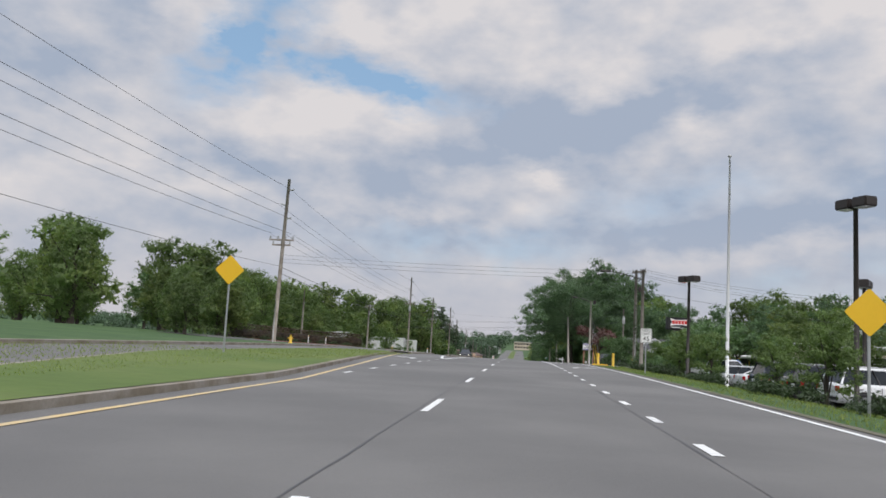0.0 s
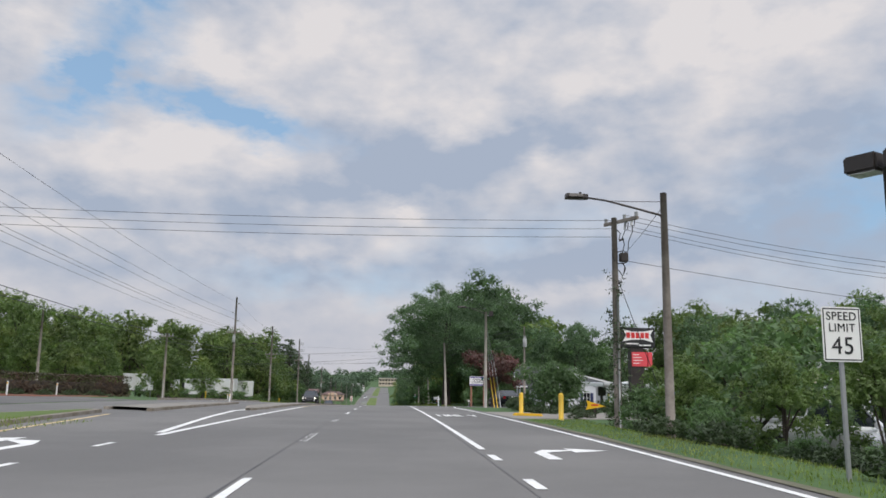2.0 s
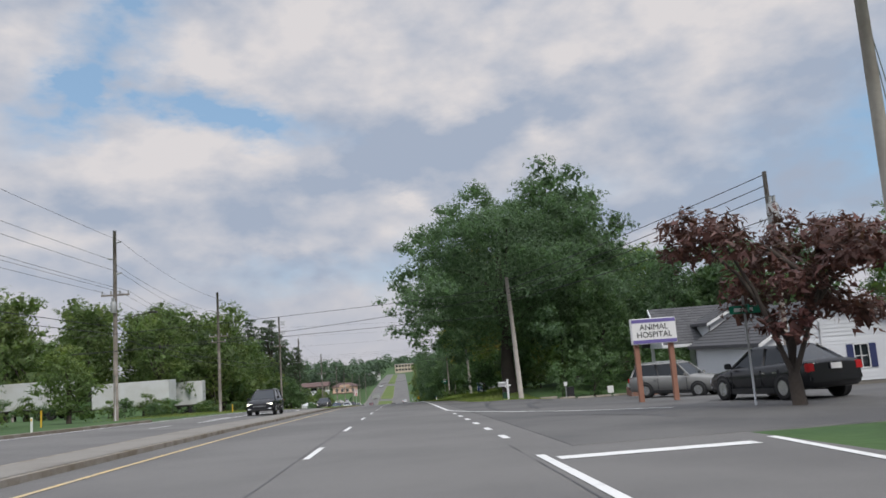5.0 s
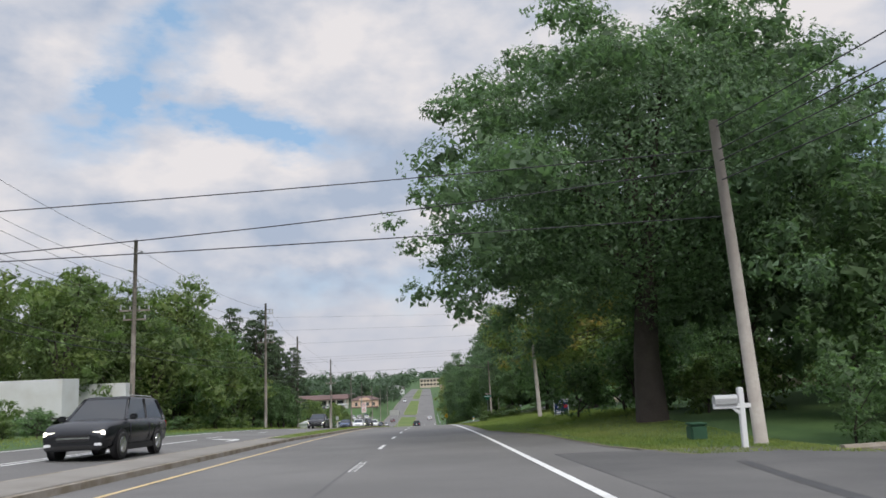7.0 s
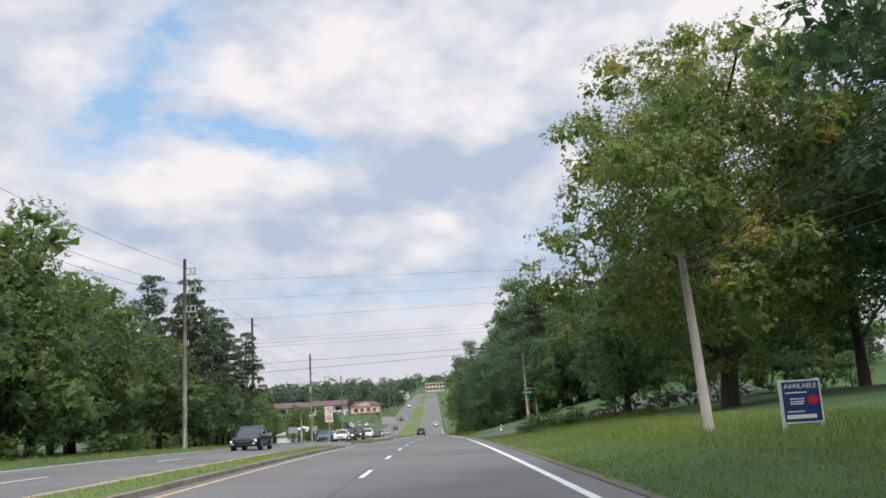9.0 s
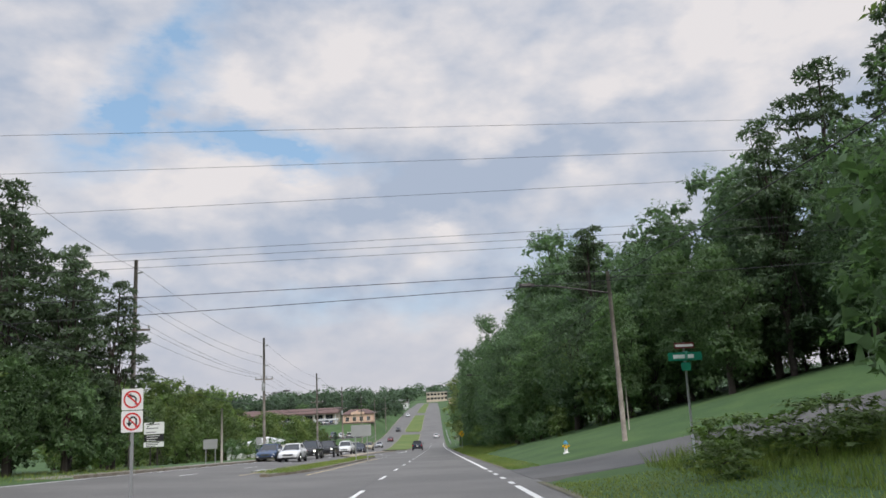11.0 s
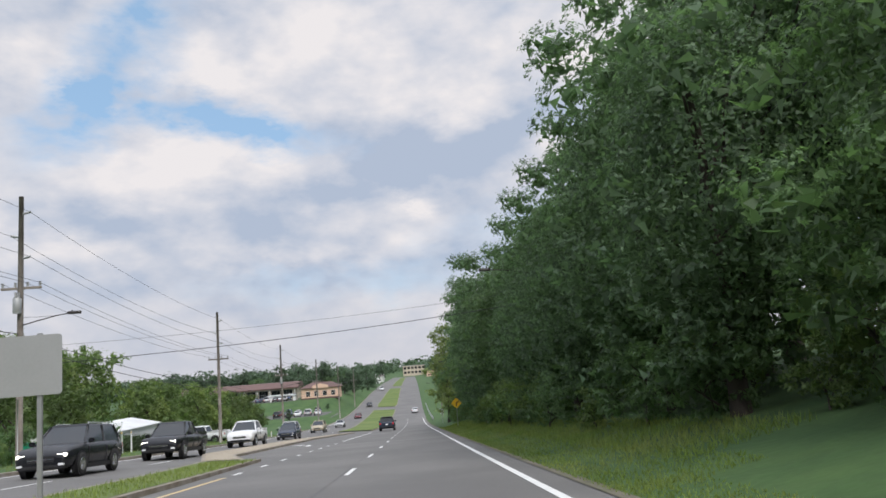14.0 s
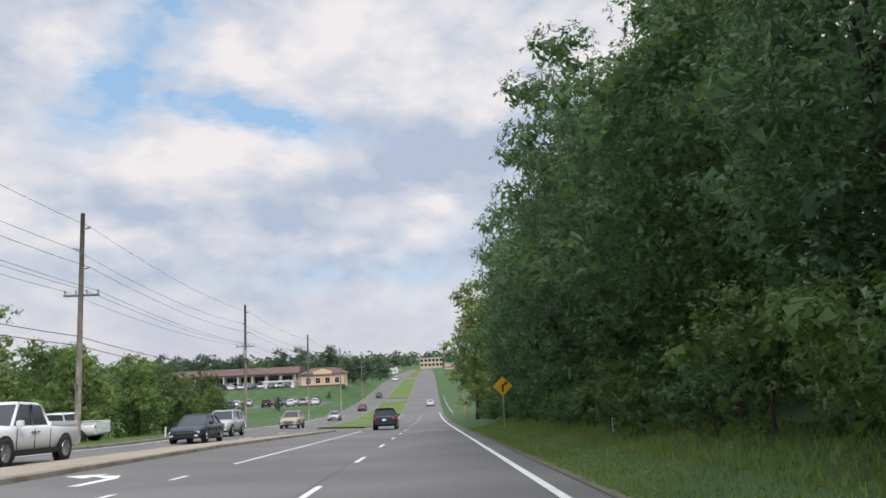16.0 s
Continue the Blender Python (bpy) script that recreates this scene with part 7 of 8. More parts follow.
# white clinic with the porch
cl = thing("clinic", "white clapboard clinic with grey shingle roof and porch", "building", pose(18.0, 128.1, -3.36, 0, 0, -6.4))
W, D, H, RISE = 6.8, 5.75, 2.15, 2.3
holes = ((.5, 1.05, .9, 1.9), (1.5, 2.4, 0.0, 2.05), (3.0, 3.75, .85, 1.9))
front = wall_with_openings(cl, "front_wall", W - 2.6, H, .15, holes, SIDING, pose(2.6, 2.2, 0))
siding_lines(front, W - 2.6, H, pose(0, 0, 0), 13, holes)
for o in (holes[0], holes[2]):
    window(front, *o, pose(0, 0, 0), NAVY, 1 if o[1] - o[0] < 1.2 else 2)
dr = part("door", boxm(1.54, 2.36, .04, .09, 0, 2.03), NAVY, front, "dark panelled front door")
part("door_handle", boxm(1.6, 1.64, -.01, .04, .98, 1.08), CHROME, dr)
wall_with_openings(cl, "side_wall", D - 2.2, H, .15, (), SIDING, pose(2.75, 2.2, 0, 0, 0, 90))
wall_with_openings(cl, "side_wall", D - 2.2, H, .15, (), SIDING, pose(W, 2.2, 0, 0, 0, 90))
wall_with_openings(cl, "back_wall", W - 2.6, H, .15, (), SIDING, pose(2.6, D - .15, 0))
for y in (D - .3,):
    part("column", boxm(0, .2, y, y + .2, 0, H - .05, bevel=.015), WHITE, cl)
part("plinth", boxm(2.62, W - .02, 2.22, D - .02, -.8, -.002), CONCRETE, cl)
part("pier", boxm(-.05, .25, D - .35, D - .05, -.8, 0), CONCRETE, cl)
part("porch_beam", boxm(-.02, .22, .25, D, H - .06, H + .02), WHITE, cl)
part("porch_slab", boxm(-.3, W + .2, -.3, 2.2, -.8, .12, bevel=.02), CONCRETE, cl)
for x in (.1, 3.4, 6.6):
    part("column", boxm(x - .1, x + .1, .0, .2, .12, H - .05, bevel=.015), WHITE, cl)
part("porch_beam", boxm(-.1, W + .1, -.05, .25, H - .06, H + .2), WHITE, cl)
# roof with its ridge along the front, gables at the ends
RM = pose(0, 0, 0)
slope_f = prism(bmesh.new(), [(-.45, H + .0), (-.45, H + .16), (D / 2 + .0, H + RISE + .16), (D / 2, H + RISE)], -.5, W + .5, "x")
rf = part("roof", slope_f, SHINGLE, cl)
part("roof", prism(bmesh.new(), [(D + .45, H + .0), (D + .45, H + .16), (D / 2, H + RISE + .16), (D / 2, H + RISE)], -.5, W + .5, "x"), SHINGLE, cl)
bm = bmesh.new()
for i in range(14):
    t0, t1 = i / 14, (i + 1) / 14
    ya, yb = -.45 + (D / 2 + .45) * t0, -.45 + (D / 2 + .45) * t1
    za, zb = H + .165 + RISE * t0, H + .165 + RISE * t1
    for k in range(20):
        x0 = -.5 + (W + 1) * k / 20 + (.25 if i % 2 else 0)
        prism(bm, [(ya, za - .005), (ya, za + .03), (yb, zb + .008), (yb, zb - .005)], x0, min(W + .5, x0 + (W + 1) / 20 - .02), "x")
part("shingle", bm, SHINGLE, rf)
for x in (-.02, W - .1):
    g = part("gable_wall", prism(bmesh.new(), [(.0, H), (D, H), (D / 2, H + RISE - .04)], x, x + .12, "x"), SIDING, cl)
    for i in range(11):
        z = H + .12 + i * .18
        inset = (z - H) / RISE * D / 2
        part("siding_board", boxm(x - .015, x, inset + .1, D - inset - .1, z - .01, z + .07), SIDING, g)
    bm = tube(bmesh.new(), [(x - .03, D / 2, H + 1.15), (x + .0, D / 2, H + 1.15)], .26, 16)
    part("round_vent", bm, WHITE, g)
for x in (-.55, W + .5):
    part("barge_board", prism(bmesh.new(), [(-.5, H - .02), (-.5, H + .18), (D / 2, H + RISE + .19), (D / 2, H + RISE - .03)], x, x + .05, "x"), WHITE, cl)
part("fascia", boxm(-.5, W + .5, -.5, -.45, H - .03, H + .14), WHITE, cl)
# brick planter beside the porch
pw = thing("planter", "low red brick planter wall with shrubs", "planter", pose(15.3, 127.9, surf(15.3, 127.9), 0, 0, -6))
part("soil_bed", boxm(.12, 2.3, .12, 1.5, 0, .42), MULCH, pw)
bs = finish("brick", boxm(0, .21, 0, .1, 0, .062, bevel=.004), BRICK)
for row in range(7):
    for k in range(11):
        part("brick", bs, None, pw, at=pose(k * .22 + (.11 if row % 2 else 0), 0, row * .072))
    for k in range(7):
        part("brick", bs, None, pw, at=pose(.1, .1 + k * .22 + (.11 if row % 2 else 0), row * .072, 0, 0, 90))
part("mortar", boxm(.005, 2.52, .008, .092, 0, .5), CONCRETE, pw)
part("mortar", boxm(.008, .092, .1, 1.7, 0, .5), CONCRETE, pw)
for k in range(4):
    plant("low_shrub", 15.9 + .5 * k, 128.6 - .06 * k, .55, "small green shrub in a brick planter", "shrub", "shrub", sink=-.4)

# white house behind the clipped shrubs
HX, HY, HZ = 18.9, 118.0, -3.35
hs = thing("house", "white gabled house with navy shutters and dark roof", "house", pose(HX, HY, HZ))
W, D, H, RISE, AX = 10.6, 8.5, 2.1, 1.72, 2.95
ho = ((4.52, 5.2, .62, 1.7),)
fw = wall_with_openings(hs, "front_wall", W, H, .15, ho, SIDING, pose(0, 0, 0))
siding_lines(fw, W, H, pose(0, 0, 0), 13, ho)
window(fw, *ho[0], pose(0, 0, 0), NAVY, 1)
part("plinth", boxm(.02, W - .02, .02, D - .02, -.8, -.002), CONCRETE, hs)
for x in (.15, W):
    wall_with_openings(hs, "side_wall", D, H, .15, (), SIDING, pose(x, 0, 0, 0, 0, 90))
wall_with_openings(hs, "back_wall", W, H, .15, (), SIDING, pose(0, D - .15, 0))
for y in (0, D - .15):
    gw_ = part("gable_wall", prism(bmesh.new(), [(0, H), (W, H), (AX, H + RISE)], y, y + .15), SIDING, hs)
    for i in range(8 if y == 0 else 0):
        z = H + .1 + i * .19
        k = (z - H) / RISE
        part("siding_board", boxm(AX * k + .1, W - (W - AX) * k - .25, -.018, 0, z - .01, z + .07), SIDING, gw_)
for ex, sx in ((-.3, 1), (W + .3, -1)):
    ez = H - .3 * RISE / (AX if ex < 0 else W - AX)
    rf = part("roof", prism(bmesh.new(), [(ex, ez), (ex, ez + .14), (AX, H + RISE + .18), (AX, H + RISE + .02)], -.3, D + .3), SHINGLE, hs)
    part("barge_board", prism(bmesh.new(), [(ex, ez - .06), (ex, ez + .12), (AX, H + RISE + .16), (AX, H + RISE - .03)], -.35, -.303), WHITE, rf)
    for i in range(12):
        pa, pb = [(ex + (AX - ex) * q, ez + .145 + (H + RISE + .035 - ez) * q) for q in (i / 12, (i + 1) / 12)]
        part("shingle_course", prism(bmesh.new(), [(pa[0], pa[1] - .005), (pa[0], pa[1] + .035), (pb[0], pb[1] + .01), (pb[0], pb[1] - .005)], -.3, D + .3), SHINGLE, rf)
part("downpipe", tubem([(2.9, -.06, 0), (2.9, -.06, 2.9)], .04, 8), WHITE, hs)
part("wall_vent", boxm(8.0, 8.5, -.05, 0, 1.55, 1.95, bevel=.01), WHITE, hs)
hs2 = thing("house", "white gabled wing with a dark shingle roof", "house", pose(20.0, 126.6, -3.35, 0, 0, 0))
fw = wall_with_openings(hs2, "front_wall", 4.6, 3.4, .15, (), SIDING, pose(0, 0, 0))
siding_lines(fw, 4.6, 3.4, pose(0, 0, 0), 18)
for x in (.15, 4.6):
    wall_with_openings(hs2, "side_wall", 2.0, 3.4, .15, (), SIDING, pose(x, 0, 0, 0, 0, 90))
gable(hs2, 4.6, 2.0, 3.4, 1.15, .3, pose(0, 0, 0))

# drive-in diner: sign tower, canopies, tables
dz = surf(16.6, 79)
ds = thing("diner_sign", "dark diner sign tower with white bow and red boards", "sign", pose(16.6, 79.0, dz, 0, 0, 8))
top = 3.05 - dz
part("tower", boxm(-.42, .42, -.2, .2, 0, top - 1.2), DARK_METAL, ds)
hd = part("sign_box", boxm(-1.2, 1.15, -.3, .3, top - 1.2, top, bevel=.06), BLACK, ds, "dark sign box with a white bow")
bow = prism(bmesh.new(), [(-.92, top - .1), (-.4, top - .24), (.4, top - .22), (1.0, top - .12), (.84, top - .45), (1.0, top - .86), (.35, top - .7), (-.4, top - .74), (-.95, top - .84), (-.74, top - .46)], -.315, -.303)
part("bow_panel", bow, SIGN_WHITE, hd)
bm = bmesh.new()
for k in range(5):
    box(bm, -.72 + .3 * k, -.48 + .3 * k, -.322, -.317, top - .63, top - .3, bevel=.0)
part("red_mark", bm, SIGN_RED, hd)
part("slogan_bar", boxm(-.8, .05, -.308, -.302, top - 1.0, top - .92), SIGN_WHITE, hd)
part("slogan_bar", boxm(.1, .85, -.308, -.302, top - 1.08, top - 1.0), SIGN_WHITE, hd)
mb_ = part("menu_board", boxm(-.36, .62, -.26, .26, top - 2.3, top - 1.45, bevel=.02), PINK_RED, ds)
bm = bmesh.new()
for k in range(4):
    box(bm, -.28, .1 + .12 * (k % 3), -.266, -.262, top - 1.62 - .17 * k, top - 1.58 - .17 * k)
part("writing", bm, SIGN_WHITE, mb_)
part("menu_board", boxm(.68, .95, -.26, .26, top - 2.3, top - 1.45, bevel=.02), PINK_RED, ds)
part("message_board", boxm(-.3, .3, -.23, -.205, top - 2.8, top - 2.45), DARK_METAL, ds)


def canopy(x, y, w, d, z, label, discs, turn=0):
    p = thing("canopy", label, "canopy", pose(x, y, surf(x, y), 0, 0, turn), "diner canopies")
    h = z - surf(x, y)
    part("roof_slab", boxm(0, w, 0, d, h - .12, h + .12, bevel=.03), WHITE, p)
    part("fascia_tube", tubem([(-.05, -.02, h), (w + .05, -.02, h)], .17, 14), SIGN_GREY, p)
    for k in range(max(2, int(w / 2.6) + 1)):
        xx = .5 + (w - 1) * k / max(1, int(w / 2.6))
        part("column", boxm(xx - .09, xx + .09, d * .4, d * .4 + .18, 0, h - .12), DARK_METAL, p)
        part("order_board", boxm(xx - .3, xx + .3, d * .4 - .06, d * .4, .9, 1.6, bevel=.02), DARK_METAL, p)
        part("bay_post", tubem([(xx + .5, d * .4, 0), (xx + .5, d * .4, 1.1)], .07, 10), YELLOW, p)
    for xx in discs:
        for s, m in ((0, SIGN_RED), (1, SIGN_YELLOW)):
            a = [(xx + .24 * math.cos(t), h + .24 * math.sin(t)) for t in [math.pi / 2 + math.pi * (i / 10 + (1 - s) * 0 + s) for i in range(11)]]
            part("disc", prism(bmesh.new(), a, -.225, -.2), m, p)


canopy(17.2, 88.0, 3.4, 6, -.45, "white drive-in canopy with a red and yellow disc", (2.5,), 0)
canopy(17.6, 80.2, 12, 6, -.4, "long white drive-in canopy with red and yellow discs", (1.6, 7.0), -3)
canopy(24.0, 97.0, 12, 5, -.6, "distant white drive-in canopy", (3.0,), -3)
db = thing("diner_building", "low flat diner building with a white roof edge", "building", pose(30, 84, surf(30, 84), 0, 0, -3))
wall_with_openings(db, "front_wall", 14, 3.0, .2, ((1, 4, 1, 2.2), (5, 8, 1, 2.2), (9.5, 10.6, 0, 2.1)), BEIGE, pose(0, 0, 0))
for a, b in ((1, 4), (5, 8)):
    window(db, a, b, 1, 2.2, pose(0, 0, 0), None, 3)
for x in (.2, 14):
    wall_with_openings(db, "side_wall", 9, 3.0, .2, (), BEIGE, pose(x, 0, 0, 0, 0, 90))
part("roof", boxm(-.4, 14.4, -.4, 9.4, 3.0, 3.35, bevel=.03), WHITE, db)
part("roof_band", boxm(-.42, 14.42, -.43, -.405, 3.05, 3.2), SIGN_GREY, db)


def picnic_table(x, y, turn):
    p = thing("picnic_table", "dark metal picnic table under the canopy", "table", pose(x, y, surf(x, y) + .01, 0, 0, turn), "picnic tables")
    part("tabletop", boxm(-.8, .8, -.35, .35, .7, .75, bevel=.01), DARK_METAL, p)
    for s in (-1, 1):
        part("bench", boxm(-.8, .8, s * .62 - .13, s * .62 + .13, .41, .45), DARK_METAL, p)
        part("leg", tubem([(s * .6, -.6, 0), (s * .6, -.2, .7)], .025, 6), DARK_METAL, p)
        part("leg", tubem([(s * .6, .6, 0), (s * .6, .2, .7)], .025, 6), DARK_METAL, p)


for x, y, a in ((18.6, 73.6, 10), (20.6, 74.0, -5), (22.4, 73.2, 4)):
    picnic_table(x, y, a)
um = thing("parasol", "folded yellow parasol beside the tables", "parasol", pose(20.4, 75.2, surf(20.4, 75.2)))
part("pole", tubem([(0, 0, 0), (0, 0, 1.95)], .025, 8), DARK_METAL, um)
part("canvas", tubem([(0, 0, 1.05), (0, 0, 1.15), (0, 0, 1.6), (0, 0, 1.95)], [.2, .22, .12, .03], 9), CANVAS, um)
fl = thing("arrow_sign", "yellow arrow-shaped direction sign at the driveway", "sign", pose(10.8, 66.9, surf(10.8, 66.9)))
part("post", boxm(-.04, .04, 0, .06, -.1, .45), DARK_METAL, fl)
part("arrow_panel", prism(bmesh.new(), [(-.4, .75), (-.34, .55), (-.42, .35), (.45, .5)], -.04, -.01), SIGN_YELLOW, fl)
part("writing", boxm(-.2, .12, -.046, -.041, .52, .58), SIGN_RED, fl)
cvt = thing("awning", "blue canvas awning behind the canopy", "awning", pose(22, 86.5, surf(22, 86.5)))
part("sheet", prism(bmesh.new(), [(0, 1.0), (.02, 1.04), (1.4, 1.35), (1.4, 1.3)], 0, 2.6, "x"), BLUE_TARP, cvt)
for k in (0.05, 2.5):
    part("leg", tubem([(k, .05, 0), (k, .05, 1.0)], .03, 6), DARK_METAL, cvt)
for i, (x, y, s) in enumerate(((10.3, 66.4, .5), (11.6, 66.6, .55), (12.4, 66.0, .5), (9.6, 65.6, .4), (13.4, 66.6, .7), (10.0, 72.6, .6), (9.4, 73.2, .5))):
    plant("low_shrub", x, y, s, "low shrub in the driveway bed", "shrub", "shrub", "shrubs at the driveway", turn=i * 40)

# pale shed behind the short canopy
sd = thing("shed", "low white metal shed behind the drive-in canopy", "shed", pose(20.2, 98.0, surf(22, 98) - .05, 0, 0, -3))
shh = ((1.6, 3.0, 0, 1.35),)
fw = wall_with_openings(sd, "front_wall", 5.4, 1.75, .12, shh, TRAILER, pose(0, 0, 0))
part("roll_door", boxm(1.62, 2.98, .04, .08, .01, 1.33), WHITE, fw)
for k in range(17):
    if not 1.5 < .3 + k * .3 < 3.1:
        part("rib", boxm(.3 + k * .3 - .02, .3 + k * .3 + .02, -.02, -.001, .02, 1.73), TRAILER, fw)
for x in (.12, 5.4):
    wall_with_openings(sd, "side_wall", 4, 1.75, .12, (), TRAILER, pose(x, 0, 0, 0, 0, 90))
part("roof", prism(bmesh.new(), [(-.2, 1.75), (-.2, 1.85), (2.7, 2.3), (5.6, 1.85), (5.6, 1.75)], -.2, 4.2), TRAILER, sd)

# shops behind the car park
sh = thing("shop", "low brick shop with pale window band behind the car park", "building", pose(34, 30, surf(34, 30), 0, 0, 0))
wall_with_openings(sh, "front_wall", 26, 3.6, .25, tuple((1 + 5 * k, 5 + 5 * k, .6, 2.4) for k in range(5)), BRICK, pose(0, 26, 0, 0, 0, -90))
for k in range(5):
    window(sh, 1 + 5 * k, 5 + 5 * k, .6, 2.4, pose(0, 26, 0, 0, 0, -90), None, 3)
wall_with_openings(sh, "side_wall", 14, 3.6, .25, (), BRICK, pose(0, 0, 0))
wall_with_openings(sh, "side_wall", 14, 3.6, .25, (), BRICK, pose(0, 25.75, 0))
part("roof", boxm(-.8, 14, -.3, 26.3, 3.6, 4.0, bevel=.03), ROOF_RED, sh)
part("awning", boxm(-1.6, -.05, 1, 25, 2.6, 2.8, bevel=.03), WHITE, sh)

# hedge and bed across the road
hb = thing("hedge", "long clipped hedge with browned leaves around a corner bed", "hedge")
pts = [(-29.5, 80.5), (-25.5, 86.0), (-21.5, 91.5), (-18.2, 95.2)]
cs, ds_ = [], []
for k in range(9000):
    t = rng.uniform(0, len(pts) - 1.001)
    i = int(t)
    f = t - i
    x = pts[i][0] + (pts[i + 1][0] - pts[i][0]) * f
    y = pts[i][1] + (pts[i + 1][1] - pts[i][1]) * f
    s = rng.integers(0, 3)
    nx, ny = .82, -.58
    if s == 0:
        o, z, d = .5, rng.uniform(0, 1.5), (nx, ny, 0)
    elif s == 1:
        o, z, d = rng.uniform(-.5, .5), 1.5, (0, 0, 1)
    else:
        o, z, d = -.5, rng.uniform(0, 1.5), (-nx, -ny, 0)
    cs.append((x + nx * o + rng.normal() * .05, y + ny * o + rng.normal() * .05, surf(x, y) + z + rng.normal() * .04))
    ds_.append(d)
part("foliage", leaf_mesh("foliage", np.array(cs), np.array(ds_, float), .1, LEAF_BROWN, 1.0), None, hb)
bm = bmesh.new()
for a, b in zip(pts, pts[1:]):
    tube(bm, [(a[0], a[1], surf(*a) + .6), (b[0], b[1], surf(*b) + .6)], .42, 8)
part("branch_mass", bm, BARK, hb)
bed = apron("mulch_bed", -27.0, -18.5, 82.5, 92.0, MULCH, "red mulch bed before the browned hedge", .07)
for i in range(7):
    plant("low_shrub", -26 + 1.2 * i, 82.5 + 1.35 * i, .7, "small round shrub in a mulch bed", "shrub", "shrub", "shrubs before the browned hedge", turn=i * 50)

# low white building in the valley
wb = thing("low_building", "low white block building with a pale metal roof", "building", pose(-27.4, 290.0, surf(-24, 290) - .1, 0, 0, 0) @ Matrix.Diagonal((.55, 1, 1, 1)))
fw = wall_with_openings(wb, "front_wall", 9.6, 2.0, .2, ((7.2, 8.0, .6, 1.5),), WHITE, pose(0, 0, 0))
window(fw, 7.2, 8.0, .6, 1.5, pose(0, 0, 0))
wall_with_openings(wb, "side_wall", 14, 2.0, .2, (), WHITE, pose(9.6, 0, 0, 0, 0, 90))
wall_with_openings(wb, "side_wall", 14, 2.0, .2, (), WHITE, pose(.2, 0, 0, 0, 0, 90))
part("roof", prism(bmesh.new(), [(-.3, 2.0), (-.3, 2.1), (4.8, 2.75), (9.9, 2.1), (9.9, 2.0)], -.4, 14.4), TRAILER, wb)
part("door", boxm(8.3, 9.2, -.03, 0, 0, 1.9), NAVY, fw)

# peach building with the hipped roof
pk = thing("peach_building", "peach stucco building with dark windows and low brown roof", "building", pose(-35.0, 488.0, -15.65, 0, 0, 2) @ Matrix.Diagonal((1.05, 1, 1.1, 1)))
ho = tuple((1.5 + 2.6 * k, 2.7 + 2.6 * k, .9, 2.3) for k in range(4))
fw = wall_with_openings(pk, "front_wall", 12, 3.2, .25, ho, PINK_WALL, pose(0, 0, 0))
for o in ho:
    window(fw, *o, pose(0, 0, 0))
for x in (.25, 12):
    wall_with_openings(pk, "side_wall", 10, 3.2, .25, (), PINK_WALL, pose(x, 0, 0, 0, 0, 90))
part("roof", loft(bmesh.new(), [[(-.5, -.5, 3.2), (12.5, -.5, 3.2), (12.5, 10.5, 3.2), (-.5, 10.5, 3.2)], [(-.5, -.5, 3.4), (12.5, -.5, 3.4), (12.5, 10.5, 3.4), (-.5, 10.5, 3.4)], [(3, 4, 4.9), (9, 4, 4.9), (9, 6, 4.9), (3, 6, 4.9)]]), ROOF_RED, pk)
part("parapet", prism(bmesh.new(), [(3.5, 3.2), (8.5, 3.2), (8.5, 3.9), (6, 4.6), (3.5, 3.9)], -.56, -.1), PINK_WALL, pk)
part("plinth_band", boxm(-.02, 12.02, -.06, -.003, .0, .45), ROOF_RED, pk)

# long low shop on the plateau
ls = thing("long_shop", "long low shop with brown roof band and dark windows", "building", pose(-80, 509, -15.7, 0, 0, 2) @ Matrix.Diagonal((.86, 1, 1.35, 1)))
ho = tuple((1.5 + 5 * k, 5 + 5 * k, .4, 2.6) for k in range(9))
fw = wall_with_openings(ls, "front_wall", 47, 3.4, .3, ho, BEIGE, pose(0, 0, 0))
for o in ho:
    window(fw, *o, pose(0, 0, 0), None, 2)
for x in (.3, 47):
    wall_with_openings(ls, "side_wall", 16, 3.4, .3, (), BEIGE, pose(x, 0, 0, 0, 0, 90))
part("roof", prism(bmesh.new(), [(-2.2, 2.9), (-2.2, 3.2), (2.5, 4.5), (12, 4.6), (16.5, 3.6), (16.5, 3.2)], -.8, 47.8, "x"), ROOF_RED, ls)
for k in range(10):
    part("column", boxm(.4 + 5.1 * k - .15, .4 + 5.1 * k + .15, -1.9, -1.6, 0, 2.95), WHITE, ls)
sb = thing("shed", "white flat roofed shed between shop and peach building", "building", pose(-46.0, 489.5, -15.65, 0, 0, 2))
wall_with_openings(sb, "front_wall", 9, 1.9, .2, ((2, 4, 0, 1.6), (6, 8, 0, 1.6)), WHITE, pose(0, 0, 0))
for x in (.2, 9):
    wall_with_openings(sb, "side_wall", 4, 1.9, .2, (), WHITE, pose(x, 0, 0, 0, 0, 90))
part("roof", boxm(-.3, 9.3, -.3, 4.3, 1.9, 2.15), WHITE, sb)

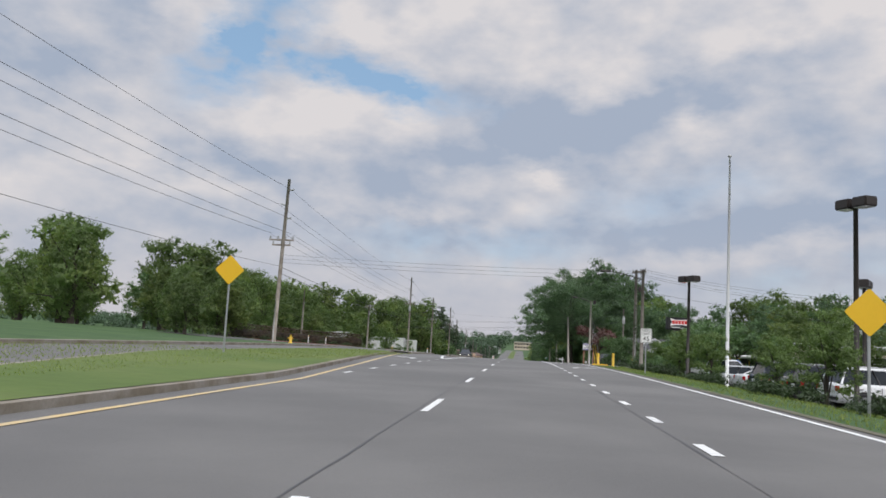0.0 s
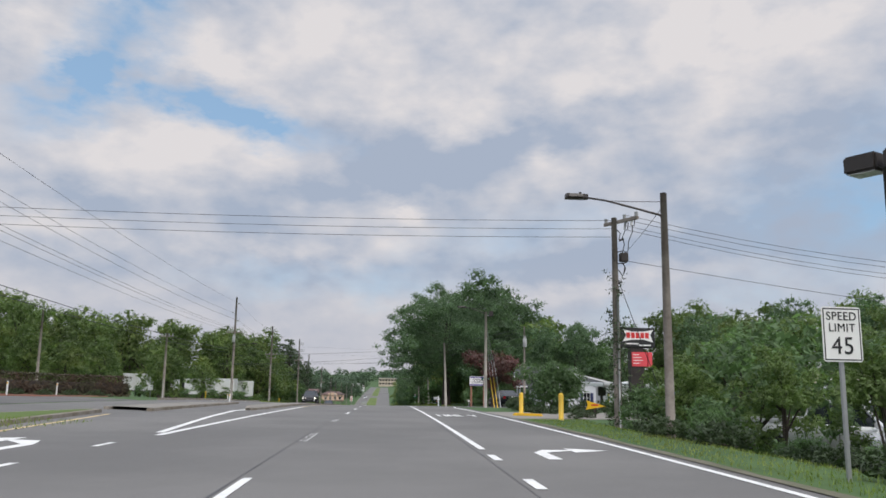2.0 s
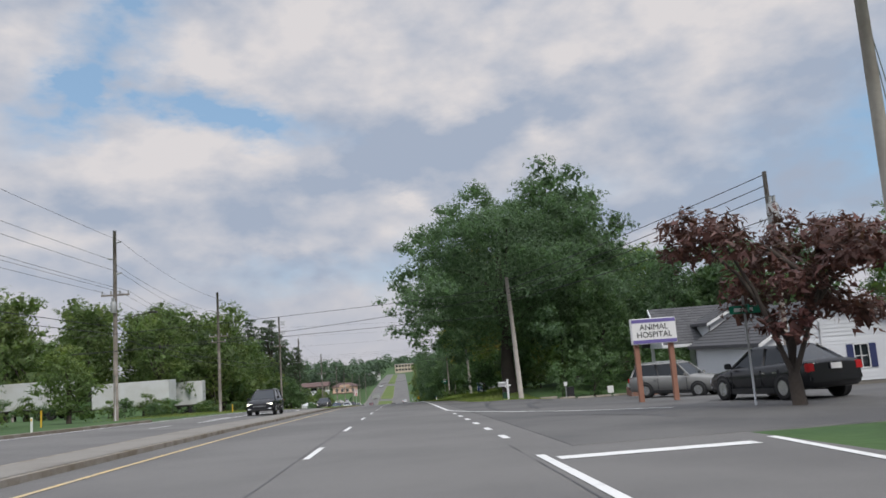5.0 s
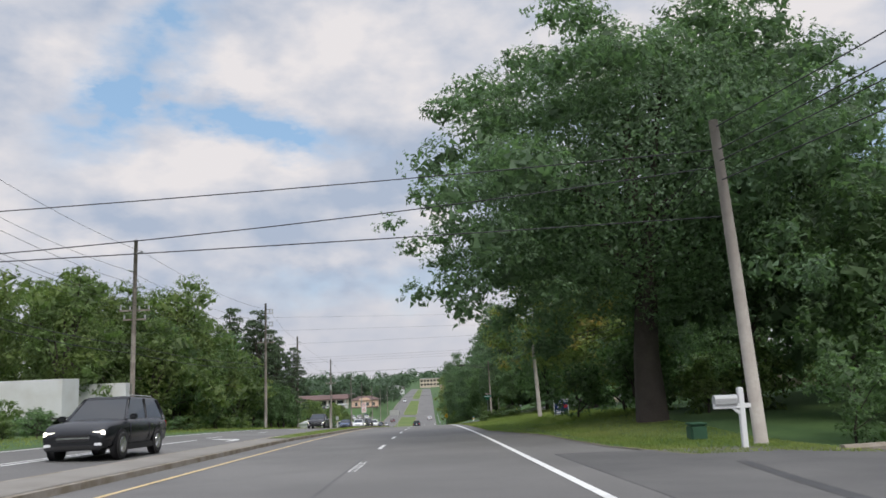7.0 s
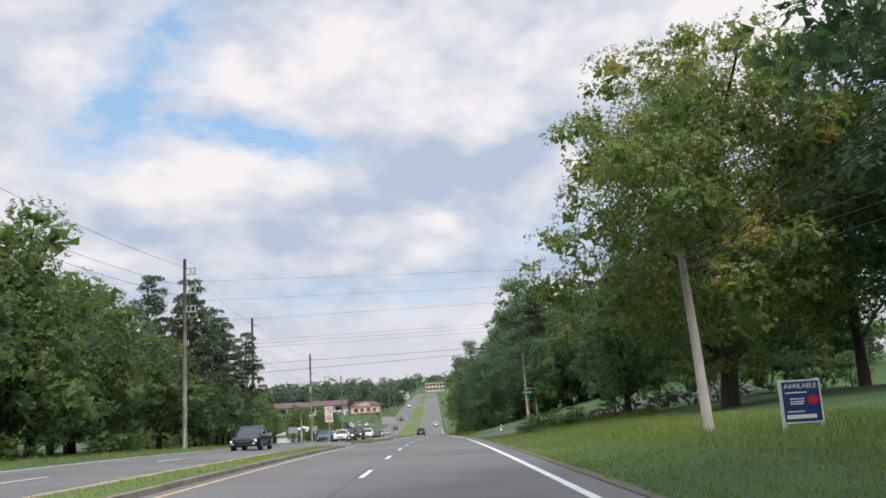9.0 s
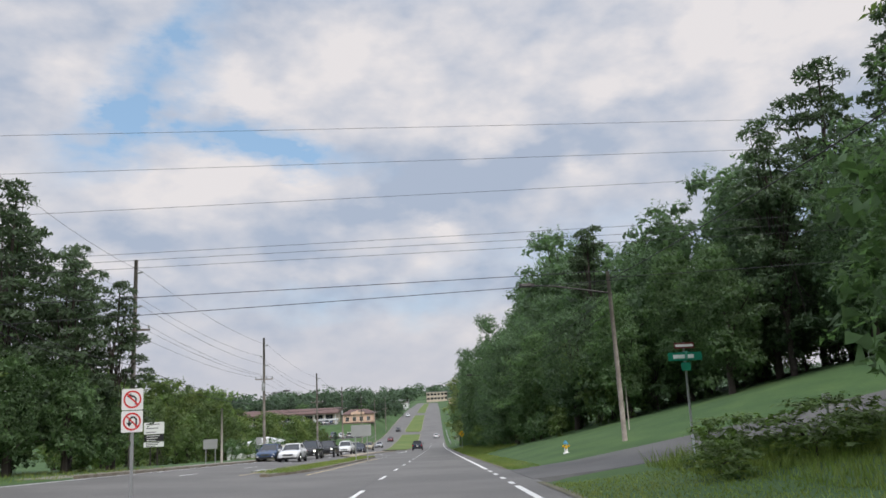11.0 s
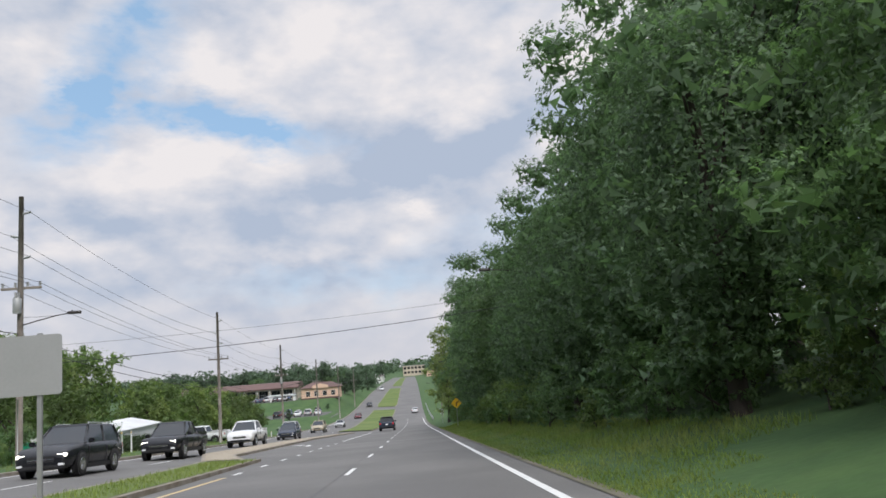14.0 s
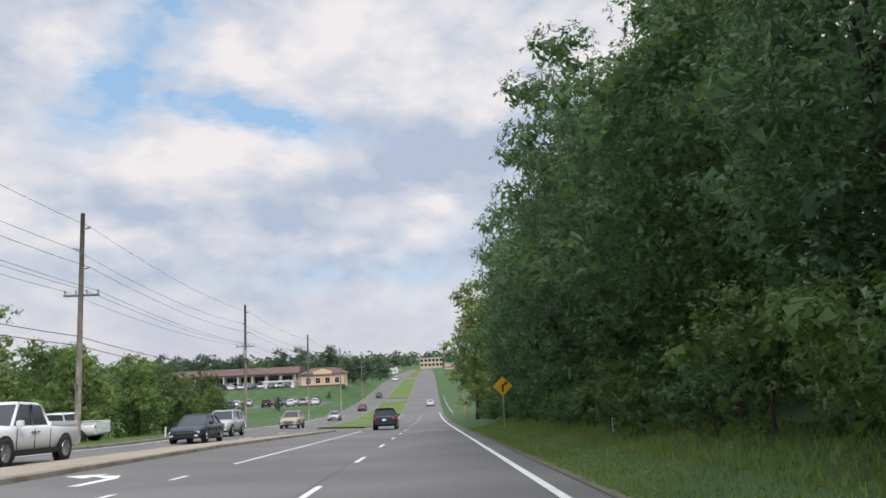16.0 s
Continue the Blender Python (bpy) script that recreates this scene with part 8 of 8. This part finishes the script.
# far blocks where the road meets the horizon
for i, (x, y, w, d, h, m, lab) in enumerate(((-8, 1080, 24, 14, 11, BEIGE, "beige block far down the road"), (26, 1060, 22, 14, 5, WHITE, "pale block far down the road"), (-40, 900, 18, 12, 5, WHITE, "white shop far down the road"),
                                            (-62, 930, 20, 12, 6, BEIGE, "beige shop far down the road"), (14, 880, 12, 10, 5, PINK_WALL, "peach shop far down the road"), (-30, 760, 12, 9, 4, WHITE, "white shop along the far road"),
                                            (-110, 800, 26, 12, 5, WHITE, "white shed in the far valley"), (-160, 720, 30, 14, 5, TRAILER, "pale metal shed in the far valley"))):
    b = thing("far_building", lab, "building", pose(x, y, surf(x, y) - .2), "far buildings")
    ho = tuple((1 + k * w / 6, 1 + k * w / 6 + w / 9, h * .25 + r * h * .42, h * .25 + r * h * .42 + h * .22) for k in range(6) for r in range(2 if h > 6 else 1) if 1 + k * w / 6 + w / 9 < w)
    fw = wall_with_openings(b, "front_wall", w, h, .3, ho, m, pose(0, 0, 0))
    for o in ho:
        part("window", boxm(o[0], o[1], .1, .14, o[2], o[3]), GLASS, fw)
    for xx in (.3, w):
        wall_with_openings(b, "side_wall", d, h, .3, (), m, pose(xx, 0, 0, 0, 0, 90))
    part("roof", boxm(-.4, w + .4, -.4, d + .4, h, h + .5), ROOF_RED if i % 2 else SIGN_GREY, b)
# hut on the bank among the trees
hut = thing("hut", "small tan hut half hidden among the trees", "hut", pose(27, 170.5, surf(27, 170.5) - .1, 0, 0, 10))
wall_with_openings(hut, "front_wall", 3.5, 2.2, .15, ((.6, 1.3, .9, 1.7),), BEIGE, pose(0, 0, 0))
for x in (.15, 3.5):
    wall_with_openings(hut, "side_wall", 3, 2.2, .15, (), BEIGE, pose(x, 0, 0, 0, 0, 90))
part("roof", boxm(-.3, 3.8, -.3, 3.3, 2.2, 2.35), ROOF_RED, hut)

# rough grass on the verges and medians
def grass_tufts(name, places, label, hgt):
    n = len(places)
    p = np.array(places)
    a = rng.uniform(0, 6.283, n)
    lean = rng.normal(size=(n, 2)) * .35
    h = hgt * rng.uniform(.5, 1.3, n)
    w = .006 + .009 * rng.random(n)
    dx, dy = np.cos(a) * w, np.sin(a) * w
    v = np.zeros((n, 3, 3))
    v[:, 0] = p + np.stack([-dx, -dy, np.zeros(n)], 1)
    v[:, 1] = p + np.stack([dx, dy, np.zeros(n)], 1)
    v[:, 2] = p + np.stack([lean[:, 0] * h, lean[:, 1] * h, h], 1)
    me = bpy.data.meshes.new(name)
    me.from_pydata(v.reshape(-1, 3).tolist(), [], np.arange(3 * n).reshape(-1, 3).tolist())
    me.materials.append(GRASS_BLADE)
    return tagged(new(name, me), label, "grass", kind="stuff")


def scatter(n, xa, xb, ya, yb, lift=0.0):
    xs, ys = rng.uniform(0, 1, n), rng.uniform(ya, yb, n)
    out = []
    for u, y in zip(xs, ys):
        a, b = (xa(y) if callable(xa) else xa), (xb(y) if callable(xb) else xb)
        x = a + (b - a) * u
        if paved(x, y) and not lift:
            continue
        out.append((x, y, surf(x, y) + lift))
    return out


grass_tufts("rough_grass", scatter(30000, 4.3, 6.4, 240, 320), "short grass along the verge", .07)
grass_tufts("rough_grass", scatter(24000, 5.9, 8.2, 242, 320), "long rough grass before the wood", .17)
grass_tufts("rough_grass", scatter(26000, 7.3, 13, 150, 198), "tall bright weeds on the bank", .2)
grass_tufts("rough_grass", scatter(34000, 4.3, 7.6, 130, 198), "short mown roadside grass", .06)
grass_tufts("rough_grass", scatter(9000, 7.2, 9.6, 15, 64), "mown roadside grass beside the car park", .07)
grass_tufts("rough_grass", scatter(6000, -6.2, -4.5, 214, 261, .12), "rough median grass", .13)
grass_tufts("rough_grass", scatter(4000, -5.7, -4.4, 152, 194, .12), "median grass", .08)
grass_tufts("rough_grass", scatter(4000, -10, -6, 30, 55, .12), "median grass", .08)
grass_tufts("rough_grass", scatter(9000, -21, -14, 140, 230), "rough grass of the far verge", .2)
grass_tufts("rough_grass", scatter(6000, -20, -14, 262, 340), "grass of the far verge in the valley", .15)
grass_tufts("rough_grass", scatter(26000, 6.3, 11, 130, 150), "mown grass beneath the oaks", .05)
grass_tufts("rough_grass", scatter(7000, 7.0, 16, 194.5, 199.6), "tall bright weeds at the street corner", .4)
grass_tufts("rough_grass", scatter(9000, 4.3, 5.5, 208, 241), "mown grass along the verge below the lawn", .05)
grass_tufts("rough_grass", scatter(9000, -12.6, -6.4, 4, 31, .12), "mown median grass", .05)
